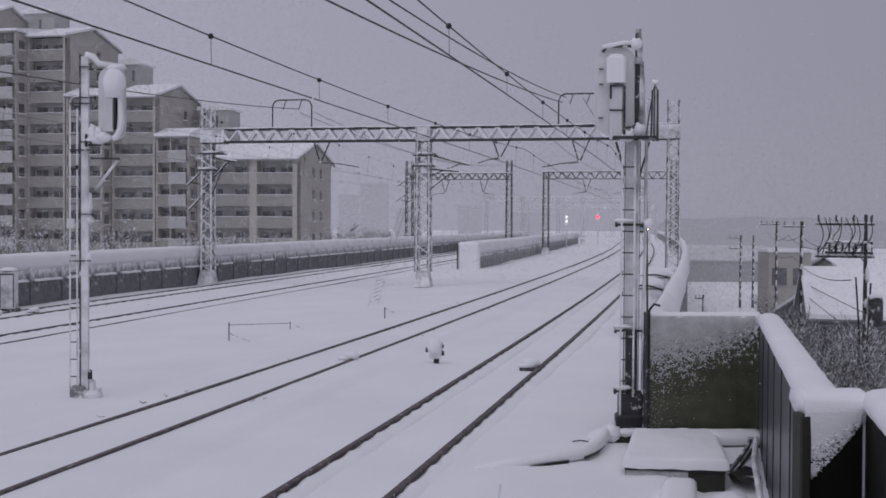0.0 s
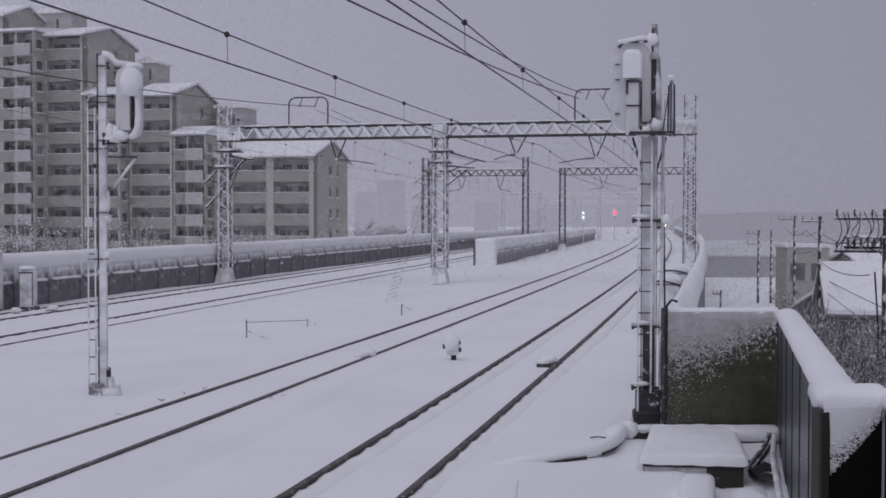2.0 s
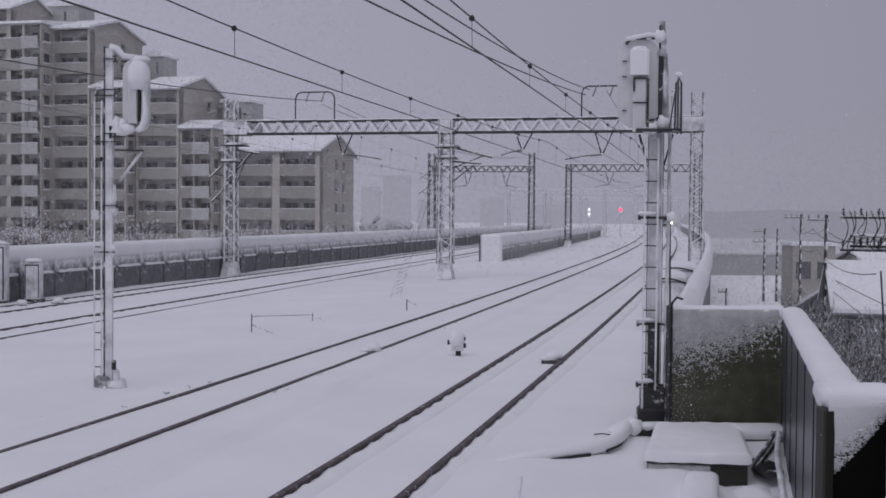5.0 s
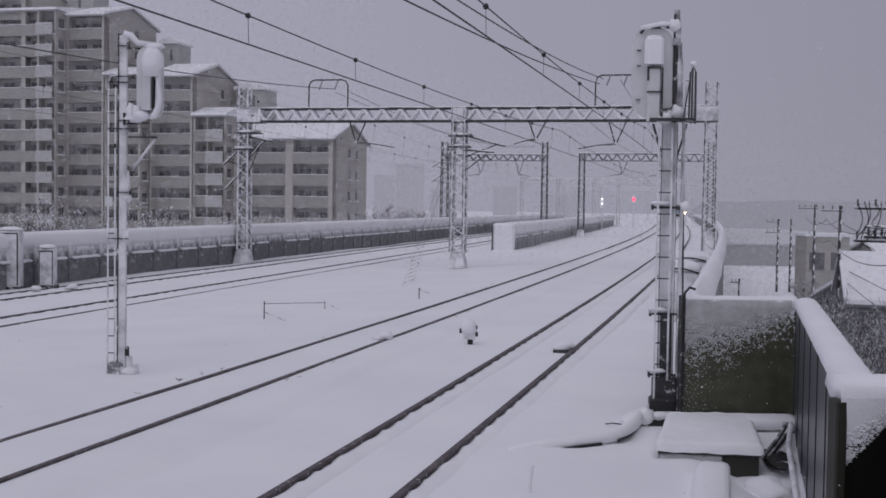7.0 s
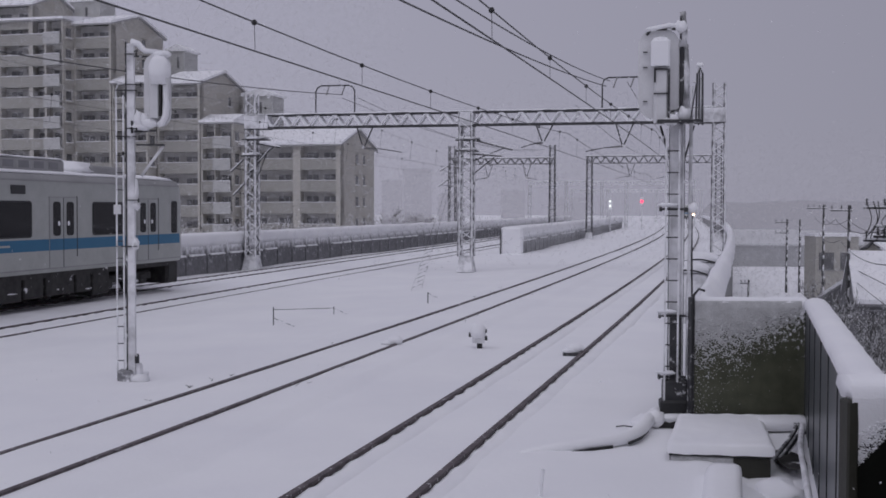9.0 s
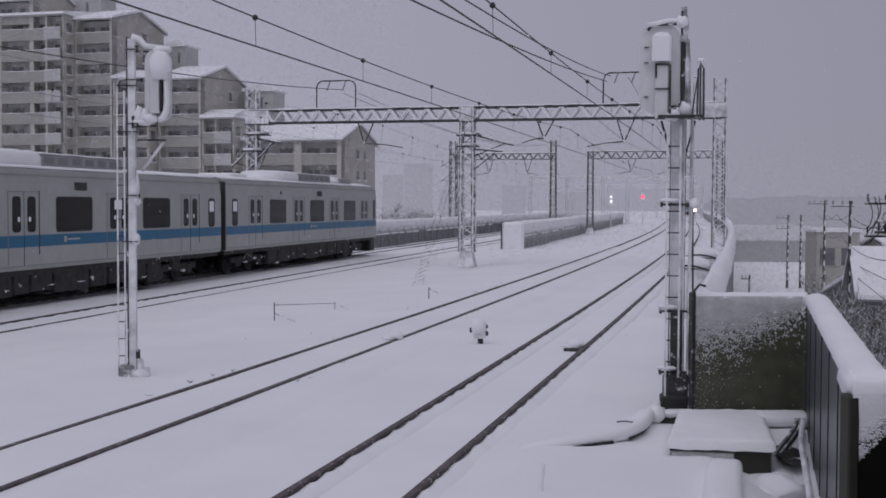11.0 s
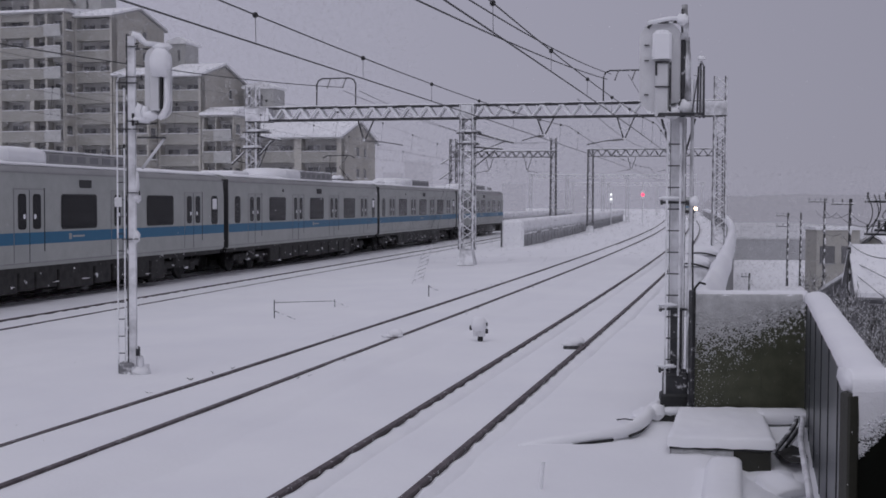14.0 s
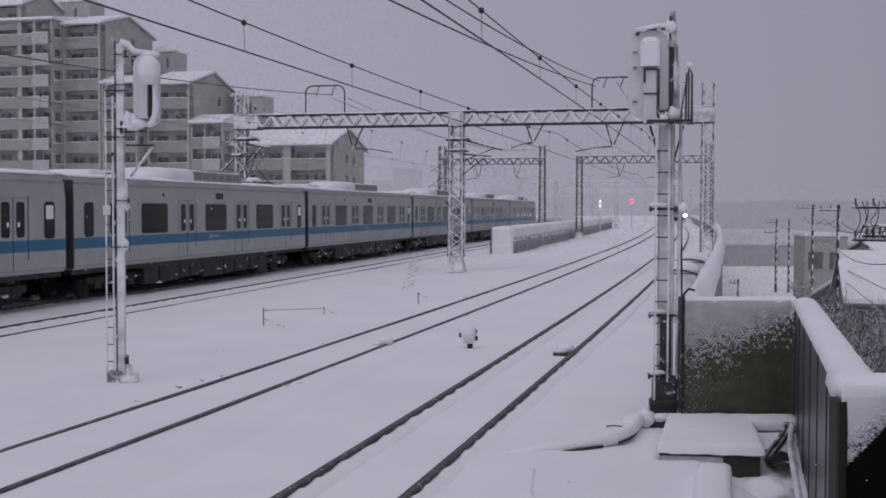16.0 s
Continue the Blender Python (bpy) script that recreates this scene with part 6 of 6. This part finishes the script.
# ---- far distance, lost in snow ----
def backdrop():
    b = thing("backdrop", Matrix.Identity(4), "wooded hills and towers fading into falling snow", "backdrop", kind="backdrop")
    hill = Shape()
    n = 60
    vs = []
    for i in range(n + 1):
        x = 106 + 330 * i / n
        z = 4.6 + 1.8 * math.sin(i * 0.16 + 0.3) - 3.5 * max(0, (i - 16) / 38) + 0.8 * noise.noise(Vector((i * 0.5, 0, 0)))
        vs += [(x, 480, -7), (x, 480, z), (x, 540, -7)]
    hill.add(vs, [f for i in range(n) for f in ((3 * i, 3 * i + 3, 3 * i + 4, 3 * i + 1), (3 * i + 1, 3 * i + 4, 3 * i + 5, 3 * i + 2))])
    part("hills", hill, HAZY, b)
    for x0, x1, z in ((-42, -30, 20), (-29, -12, 27), (30, 44, 14), (-8, 8, 12), (60, 80, 10)):
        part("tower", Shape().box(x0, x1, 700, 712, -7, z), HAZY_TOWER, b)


backdrop()


# ---- small things on and beside the tracks ----
def cabinet(m, w, d, h, label, cap=0.16, barrel=False):
    c = thing("trackside_cabinet", m, label, "cabinet", "trackside cabinets")
    part("body", Shape().bevel_box(-w / 2, w / 2, -d / 2, d / 2, 0, h, 0.02), MAST_WHITE, c)
    if barrel:
        # a black arc stands for the shadow in the gap below the lid
        part("lid_gap_shadow", Shape().tube([(-w * 0.52 + w * 1.04 * i / 12, -d / 2 - 0.03, h - 0.02 + 0.10 * math.sin(math.pi * i / 12)) for i in range(13)], 0.022, 6), BLACK, c)
        part("lid", Shape().sweep([lambda o, z, y=-d / 2 - 0.04 + (d + 0.08) * i / 8: (o, y, z) for i in range(9)],
                                  [(w * 0.54 * math.cos(math.pi * k / 10), h + 0.02 + cap * math.sin(math.pi * k / 10)) for k in range(11)], wobble=lumpy(0.015, 0.4, h)), SNOW_CAP, c, "rounded lid of snow", True)
        return c
    part("door", Shape().box(-w * 0.40, w * 0.40, -d / 2 - 0.02, -d / 2 - 0.003, 0.15, h - 0.1), MAST_WHITE, c)
    part("door_gap", Shape().box(w * 0.40, w * 0.46, -d / 2 - 0.015, -d / 2 - 0.002, 0.12, h - 0.08).box(-w * 0.46, -w * 0.40, -d / 2 - 0.015, -d / 2 - 0.002, 0.12, h - 0.08).box(-w * 0.46, w * 0.46, -d / 2 - 0.015, -d / 2 - 0.002, h - 0.098, h - 0.06), BLACK, c)
    part("plinth", Shape().bevel_box(-w / 2 - 0.05, w / 2 + 0.05, -d / 2 - 0.05, d / 2 + 0.05, -0.25, 0.08, 0.02), DARK_STEEL, c)
    part("snow_cap", Shape().blob((0, 0, h + cap * 0.4), (w * 0.60, d * 0.60, cap), w * 7, 0.1, 7, 12, 0.2), SNOW_CAP, c, smooth=True)
    return c


cabinet(pose(-12.72, 34.3, -0.2, 0, 0, 4), 0.60, 0.5, 1.72, "tall trackside cabinet caked with snow", 0.09)
cabinet(pose(-11.90, 35.1, -0.2, 0, 0, 4), 0.44, 0.45, 1.18, "small trackside cabinet with a snow cap", 0.09)
cabinet(set_on(near_line, 27.0, -1.35, -0.1), 0.85, 1.3, 1.15, "rounded equipment box buried under snow", 0.22, True)
cabinet(set_on(near_line, 30.5, -1.25, -0.1), 0.95, 1.5, 1.25, "rounded equipment box buried under snow", 0.22, True)


def marker():
    m = thing("track_marker", pose(0.49, 21.15, -0.1), "squat track marker wearing a tall snow cap", "track marker")
    part("stem", Shape().tube([(0.03, 0, 0), (0.03, 0, 0.16)], 0.05, 8), BLACK, m)
    part("lamp", Shape().bevel_box(-0.10, 0.12, -0.08, 0.08, 0.13, 0.30, 0.02), MAST_WHITE, m)
    part("lug", Shape().bevel_box(-0.17, -0.12, -0.04, 0.04, 0.24, 0.32, 0.01).bevel_box(0.12, 0.17, -0.04, 0.04, 0.18, 0.26, 0.01).bevel_box(0.12, 0.16, -0.04, 0.04, 0.32, 0.38, 0.01), DARK_STEEL, m)
    part("snow_cap", Shape().blob((0, 0, 0.34), (0.15, 0.13, 0.16), 3, 0.1, 8, 12), SNOW_CAP, m, smooth=True)


def balise(x, y, turn, label):
    b = thing("track_transponder", pose(x, y, -0.02, 0, 0, turn), label, "track transponder", "track transponders")
    part("plate", Shape().bevel_box(-0.15, 0.15, -0.12, 0.12, -0.06, 0.02, 0.02), DARK_STEEL, b)
    part("snow_cap", Shape().blob((0.05, 0, 0.08), (0.16, 0.14, 0.09), x, 0.15, 6, 10).blob((-0.08, -0.05, 0.04), (0.12, 0.09, 0.045), x + 2, 0.15, 6, 10), SNOW_CAP, b, smooth=True)
    return b


marker()
balise(2.10, 20.15, -14, "snow-capped transponder between the rails")
balise(-1.08, 21.2, -14, "snow-capped transponder beside a rail")
for x, y in ((-11.75, 33.5), (-11.0, 34.5)):
    balise(x, y, -12, "low trackside box half buried in snow").location.z = -0.2


def rod_fence():
    f = thing("rod_barrier", pose(-3.9, 25.5, -0.1), "thin bent rods poking out of the snow", "rods")
    part("post", Shape().tube([(0, 0, 0), (0, 0, 0.40)], 0.012, 6), DARK_STEEL, f)
    part("rail", Shape().tube([(0, 0, 0.34), (0.6, 1.6, 0.23), (1.05, 2.75, 0.15)], 0.007, 5), DARK_STEEL, f)
    part("post", Shape().tube([(1.05, 2.75, 0), (1.05, 2.75, 0.19)], 0.011, 6), STEEL, f)
    part("brace", Shape().tube([(1.05, 2.75, 0.15), (1.45, 2.5, 0.0)], 0.008, 5), STEEL, f)
    part("brace", Shape().tube([(0, 0, 0.16), (0.48, -0.2, 0.0)], 0.012, 5), STEEL, f)
    g = thing("snow_stake", pose(0.78, 10.1, -0.05, 4, 3, 0), "short white stake beside the track", "stake", "stakes")
    part("stake", Shape().tube([(0, 0, 0), (0.01, 0, 0.26)], 0.018, 7), SNOW_CAP, g)
    k = thing("snow_stake", pose(-0.62, 31.0, -0.05), "thin stake with a slack cord in the snow", "stake", "stakes")
    part("stake", Shape().tube([(0, 0, 0), (0, 0, 0.30)], 0.013, 6), DARK_STEEL, k)
    part("cord", Shape().tube([(0, 0, 0.28), (0.12, 0, 0.2), (0.25, 0, 0.16)], 0.008, 4), STEEL, k)
    # stays of the gantry's middle post, with their pale guards
    st = thing("guy_wires", Matrix.Identity(4), "pair of guy wires in slanting guards", "guy wires")
    top = Vector((0.55, 48.0, 5.6))
    for x, y in ((-1.25, 36.0), (-0.95, 36.1)):
        a = Vector((x, y, -0.1))
        part("wire", Shape().tube([a, top], 0.006, 4), WIRE, st)
        part("guard", Shape().tube([a, a.lerp(top, 0.20)], 0.015, 6), MAST_WHITE, st)
    lad = Shape()
    for i in range(9):
        t = 0.02 + 0.19 * i / 9
        lad.bar(Vector((-1.25, 36.0, -0.1)).lerp(top, t), Vector((-0.95, 36.1, -0.1)).lerp(top, t + 0.02), 0.012)
    part("guard_slats", lad, STEEL, st)


rod_fence()


def platform_end():
    c = thing("cable_pit", pose(0, 0, 0), "low concrete cable pit under a smooth slab of snow", "cable pit")
    lid = Shape().add([(2.23, 11.82, -0.35), (3.22, 11.67, -0.35), (3.46, 13.1, -0.35), (2.60, 13.2, -0.35), (2.23, 11.82, -0.005), (3.22, 11.67, -0.005), (3.46, 13.1, -0.005), (2.60, 13.2, -0.005)],
                      [(0, 1, 5, 4), (1, 2, 6, 5), (2, 3, 7, 6), (3, 0, 4, 7), (4, 5, 6, 7), (3, 2, 1, 0)])
    part("box", lid, SLAB, c, "stained concrete side")
    part("lid_edge", Shape().bar((2.22, 11.80, -0.02), (3.23, 11.65, -0.02), 0.03, 0.022).bar((3.235, 11.66, -0.02), (3.47, 13.1, -0.02), 0.03, 0.022), BLACK, c, "dark edge of the steel lid")
    # thin plate added to darken the wet right half of the pit's front
    part("wet_front", Shape().add([(2.78, 11.728, -0.33), (3.215, 11.663, -0.33), (3.215, 11.663, -0.04), (2.78, 11.728, -0.04), (2.78, 11.75, -0.33), (3.215, 11.69, -0.33), (3.215, 11.69, -0.04), (2.78, 11.75, -0.04)],
                                 [(0, 1, 2, 3), (7, 6, 5, 4), (0, 3, 7, 4), (1, 5, 6, 2), (3, 2, 6, 7), (0, 4, 5, 1)]), POST_DARK, c, "dark wet plate")
    ragged = frozen_crust(0.62, 0.0, 0.22, lambda u: 0.17 * (1 - 0.5 * u), 5.0, 0.03, 0.7, 0.008)
    part("side_snow", ragged, THIN_RIME, c, "patchy wet snow on the side", True).matrix_basis = pose(2.24, 11.812, -0.035, 0, 0, -8.6)
    sn = Shape()
    n = 34
    def lp(a, b):
        p = Vector((2.19, 11.77, 0)).lerp(Vector((3.25, 11.62, 0)), a)
        q = Vector((2.60, 13.30, 0)).lerp(Vector((3.56, 13.32, 0)), a)
        return p.lerp(q, b)
    vs = []
    for j in range(n + 1):
        for i in range(n + 1):
            ui, uj = [min(1, max(0, (q - 1) / (n - 2))) * 0.97 + 0.03 * q / n for q in (i, j)]
            p = lp(ui, uj)
            e = min(i, n - i, j) / 2.2
            vs.append((p.x, p.y + 0.012 * noise.noise(Vector((i * 0.5, 3, 0))), -0.01 + 0.105 * (1 - (1 - min(1, e)) ** 2.2) ** 0.6 + 0.03 * (j / n) ** 3 + 0.010 * noise.noise(Vector((i * 0.22, j * 0.22, 0)))))
    sn.add(vs, [(j * (n + 1) + i, j * (n + 1) + i + 1, (j + 1) * (n + 1) + i + 1, (j + 1) * (n + 1) + i) for j in range(n) for i in range(n)])
    part("snow_cover", sn, SNOW_CAP, c, smooth=True)
    part("back_ledge", Shape().bevel_box(3.5, 3.98, 12.98, 13.3, -0.2, 0.02, 0.02), SLAB, c)
    part("ledge_snow", Shape().sweep([lambda o, z, x=3.45 + 0.55 * i / 8: (x, o, z) for i in range(9)], [(12.95, 0.0), (12.94, 0.07), (13.0, 0.12), (13.2, 0.14), (13.33, 0.12), (13.33, 0.0)], wobble=lumpy(0.012, 0.5, 6)), SNOW_CAP, c, smooth=True)
    b = thing("cable_trough", pose(2.61, 11.02, -0.25, 0, 0, -13.6), "low cable trough under a squared cushion of snow", "cable trough")
    part("trough", Shape().bevel_box(-0.13, 0.135, -2.6, 0.0, 0, 0.20, 0.01), UNDER, b)
    part("snow_cap", Shape().sweep([lambda o, z, y=0.03 - 2.65 * q / 30: (o * (1 if q else 0.9), y, z - (0 if q else 0.03)) for q in range(31)],
                                   [(-0.26, 0.06), (-0.20, 0.17), (-0.165, 0.25), (-0.13, 0.29), (-0.08, 0.303), (0, 0.306), (0.08, 0.303), (0.125, 0.29), (0.148, 0.262), (0.15, 0.21), (0.138, 0.17)], wobble=lumpy(0.008, 0.3, 3)), SNOW_CAP, b, smooth=True)
    d = thing("cable_duct", Matrix.Identity(4), "bent cable duct rounded over with snow", "cable duct")
    pts = [(0.70, 11.90, -0.07), (0.95, 11.97, -0.035), (1.20, 12.04, -0.01), (1.45, 12.16, 0.0), (1.70, 12.32, 0.0), (1.88, 12.48, 0.005), (2.05, 12.75, 0.01), (2.18, 13.10, 0.02), (2.28, 13.42, 0.03), (2.46, 13.80, 0.05), (2.70, 13.95, 0.05)]
    # two black strips draw the shadow crescent under the snow ridge
    part("duct", Shape().tube([(x + 0.01, y - 0.055, z - 0.045) for x, y, z in pts[2:5]], 0.016, 8).tube([(x + 0.035, y - 0.04, z - 0.045) for x, y, z in pts[5:8]], 0.016, 8), BLACK, d)
    cover, path = Shape(), []
    for k in range(len(pts) - 1):
        path += [Vector(pts[k]).lerp(Vector(pts[k + 1]), e / 5) for e in range(5)]
    for _ in range(4):
        path = path[:1] + [(path[k - 1] + path[k] * 2 + path[k + 1]) / 4 for k in range(1, len(path) - 1)] + path[-1:]
    path = [p + Vector((0, 0.02, 0.012 * noise.noise(p * 4.0))) for p in path]
    cover.tube(path, 0.055, 14, 0.085)
    part("snow_cover", cover, SNOW_CAP, d, smooth=True)
    part("side_cable", Shape().tube([(1.92, 13.47, -0.055), (2.0, 13.42, -0.035), (2.10, 13.34, -0.035), (2.20, 13.22, -0.03)], 0.008, 7), BLACK, d)
    part("foot_ledge", Shape().bevel_box(2.42, 2.86, 13.50, 13.62, -0.1, 0.02, 0.01), UNDER, d, "dark sill before the mast")
    part("ledge_snow", Shape().blob((2.56, 13.54, 0.04), (0.18, 0.09, 0.05), 4, 0.2, 8, 14).blob((2.38, 13.50, 0.04), (0.12, 0.10, 0.09), 7, 0.2, 8, 12), SNOW_CAP, d, smooth=True)
    # flat dark sheet laid on the snow in place of a shaded recess
    wet = Shape()
    n = 18
    vs = [(3.56, 12.2, -0.09)]
    for i in range(n):
        a = 2 * math.pi * i / n
        q = 1 + 0.25 * noise.noise(Vector((math.cos(a) * 1.5, math.sin(a) * 1.5, 2)))
        vs.append((3.56 + 0.17 * q * math.cos(a) + 0.14 * math.sin(a), 12.2 + 0.75 * q * math.sin(a), -0.10))
    wet.add(vs, [(0, i + 1, (i + 1) % n + 1) for i in range(n)])
    tagged(part("recess_sheet", wet, UNDER), "dark sheet standing in for the shaded recess beside the wall", "bare patch", kind="structure")
    p = thing("conduit_bundle", Matrix.Identity(4), "bundle of pale conduits bent down beside the wall", "conduits")
    for k in range(6):
        x = 3.88 - 0.012 * k
        hgt = 0.09 + 0.025 * (k % 3)
        arc = [(x - 0.30 * t * t - (0.12 + 0.035 * k) * t, 12.9 - (1.0 + 0.06 * k) * t, -0.02 + hgt * math.sin(math.pi * (0.3 + 0.7 * t)) ** 0.8) for t in [q / 10 for q in range(11)]]
        part("conduit", Shape().tube(arc, 0.012 + 0.004 * (k % 2), 7), (MAST_WHITE, BLACK, STEEL, MAST_WHITE, BLACK, STEEL)[k], p)
    part("conduit", Shape().tube([(3.84, 12.7, 0.12), (3.52, 11.7, 0.08), (3.08, 10.0, 0.05), (2.68, 8.5, 0.0)], 0.030, 8), MAST_WHITE, p)
    part("snow_lump", Shape().blob((3.1, 10.9, -0.19), (0.22, 0.35, 0.1), 5, 0.3), SNOW_CAP, p, smooth=True)


platform_end()


def far_signal(x, y, z, mat, r, label, two=False, foot=-0.1):
    s = thing("railway_signal", pose(x, y, foot, 0, 0, -11), label, "railway signal", "far signals")
    h = z - foot
    part("post", Shape().tube([(0, 0.1, 0), (0, 0.1, h + 1.2)], 0.08, 8), STEEL_HAZED, s)
    hd = part("head", rounded_plate(0.42, 1.1, 0.2, 0.12), STEEL_HAZED, s)
    hd.matrix_basis = pose(0, 0, h - 0.5)
    for k in range(2 if two else 1):
        part("lens", Shape().blob((0, -0.09, 0.5 + 0.55 * k), (r, 0.04, r), 0, 0.0, 8, 14), mat, hd, "lit lens", True)


far_signal(24.5, 150.5, 3.55, RED_LIGHT, 0.22, "railway signal showing a red light through the snow")
far_signal(18.6, 137.0, 2.9, WHITE_LIGHT, 0.13, "small railway signal with two white lights", True)


def weeds():
    """Dead stalks that poke through the snow beside the rails."""
    r = random.Random(21)
    for k in range(18):
        sd = 11 + r.random() * 26
        o = r.choice((-6.13, -6.08, -7.45)) + r.gauss(0, 0.06)
        w = thing("weed_stalk", set_on(near_line, sd, o, -0.03), "dead weed stalk poking out of the snow", "weed", "weed stalks")
        st = Shape()
        for i in range(2 + k % 2):
            a = r.random() * 6.28
            st.tube([(0, 0, 0), (0.015 * math.cos(a), 0.015 * math.sin(a), 0.03), (0.05 * math.cos(a), 0.05 * math.sin(a), 0.025 + 0.03 * r.random())], 0.004, 4, 0.002)
        part("stalk", st, BARK, w)


weeds()


def falling_snow():
    """Loose flakes in the near air, all sinking together."""
    r = random.Random(11)
    f = Shape()
    for i in range(9000):
        c = Vector((r.uniform(-6.5, 6.5), r.uniform(2.5, 15), r.uniform(0.2, 24)))
        q = 0.003 + 0.004 * r.random()
        f.add([c + Vector((r.gauss(0, 1), r.gauss(0, 1), r.gauss(0, 1))).normalized() * q for k in range(4)], [(0, 1, 2), (0, 2, 3), (0, 3, 1), (1, 3, 2)])
    return tagged(part("falling_snow", f, SNOW_CAP), "sparse white flakes drifting down through the air", "snowflakes", kind="stuff")


def driving_snow():
    """The far snowfall that veils the distance, in clumps, sinking together."""
    r = np.random.default_rng(5)
    size, thickness, body = 0.0030, 0.0011, 0.05
    y = np.exp(r.uniform(np.log(48.0), np.log(165.0), 270000))
    x = y * r.uniform(-0.45, 0.45, len(y))
    top = 9.0 + y * np.where(x < -0.08 * y, 0.185, np.where(x < 0.13 * y, 0.06, 0.02))
    # even density: clumps of area size*y, so many per cubic metre as the thickness asks for
    z_span = 46.0
    z = -7.0 + z_span * r.random(len(y))
    area = body * 0.65 * (size * y) ** 2
    per_volume = thickness / area
    made = len(y) / (np.log(165.0 / 48.0) * y * 0.9 * y * z_span)
    keep = (z < top) & (r.random(len(y)) < per_volume / made)
    c = np.stack([x, y, z], 1)[keep]
    n = len(c)
    d = r.normal(size=(n, 3, 3))
    d /= np.linalg.norm(d, axis=2, keepdims=True)
    v = (c[:, None, :] + d * (size * 1.15 * c[:, 1])[:, None, None]).reshape(-1, 3)
    me = bpy.data.meshes.new("driving_snow")
    me.from_pydata(v.tolist(), [], np.arange(3 * n).reshape(-1, 3).tolist())
    return tagged(part("driving_snow", me, SNOW_WISP), "thick far snowfall that veils the town and the line", "snowfall", kind="stuff")


snowfall = falling_snow()
far_snowfall = driving_snow()


# ---- what moves ----
lead_car = train_car(lead=True)
plain_car = train_car()
panto_car = train_car(pantograph=True)
TRAIN = [lead_car, plain_car, panto_car]
for i in range(3, 7):
    TRAIN.append(copy_thing(panto_car if i == 4 else plain_car, Matrix.Identity(4)))


# the train that comes up the near track, far off
far_car = train_car(lead=True)
tagged(far_car, "oncoming train far off with one warm headlight", "train car", "oncoming train")
part("lit_headlight", Shape().blob((-1.22, 9.99, 1.30), (0.40, 0.05, 0.40), 0, 0.0, 8, 14), HEADLIGHT, far_car, "glowing warm headlight", True)


def on_right_track(s):
    x, y, th = near_line(s, O_RIGHT)
    return pose(x, y, 0.012, 0, 0, 180 - math.degrees(th))


def on_far_track(s):
    x, y, th = far_line(s, O_FAR)
    return pose(x, y, DZ + 0.012, 0, 0, -math.degrees(th))


def motions():
    for i, car in enumerate(TRAIN):
        walk(car, [(t, on_far_track(s - 10.0 - CAR * i)) for t, s in RUN])
    walk(snowfall, [(t, pose(0.25 * t, 0.1 * t, -1.1 * t)) for t in (0.0, 4.0, 8.0, 12.0, 16.0)])
    walk(far_snowfall, [(t, pose(0.25 * t, 0.1 * t, -0.4 * t)) for t in (0.0, 4.0, 8.0, 12.0, 16.0)])
    walk(far_car, [(t, on_right_track(s + 10.0)) for t, s in ((0.0, 375.0), (7.0, 325.0), (16.0, 250.0))])


motions()
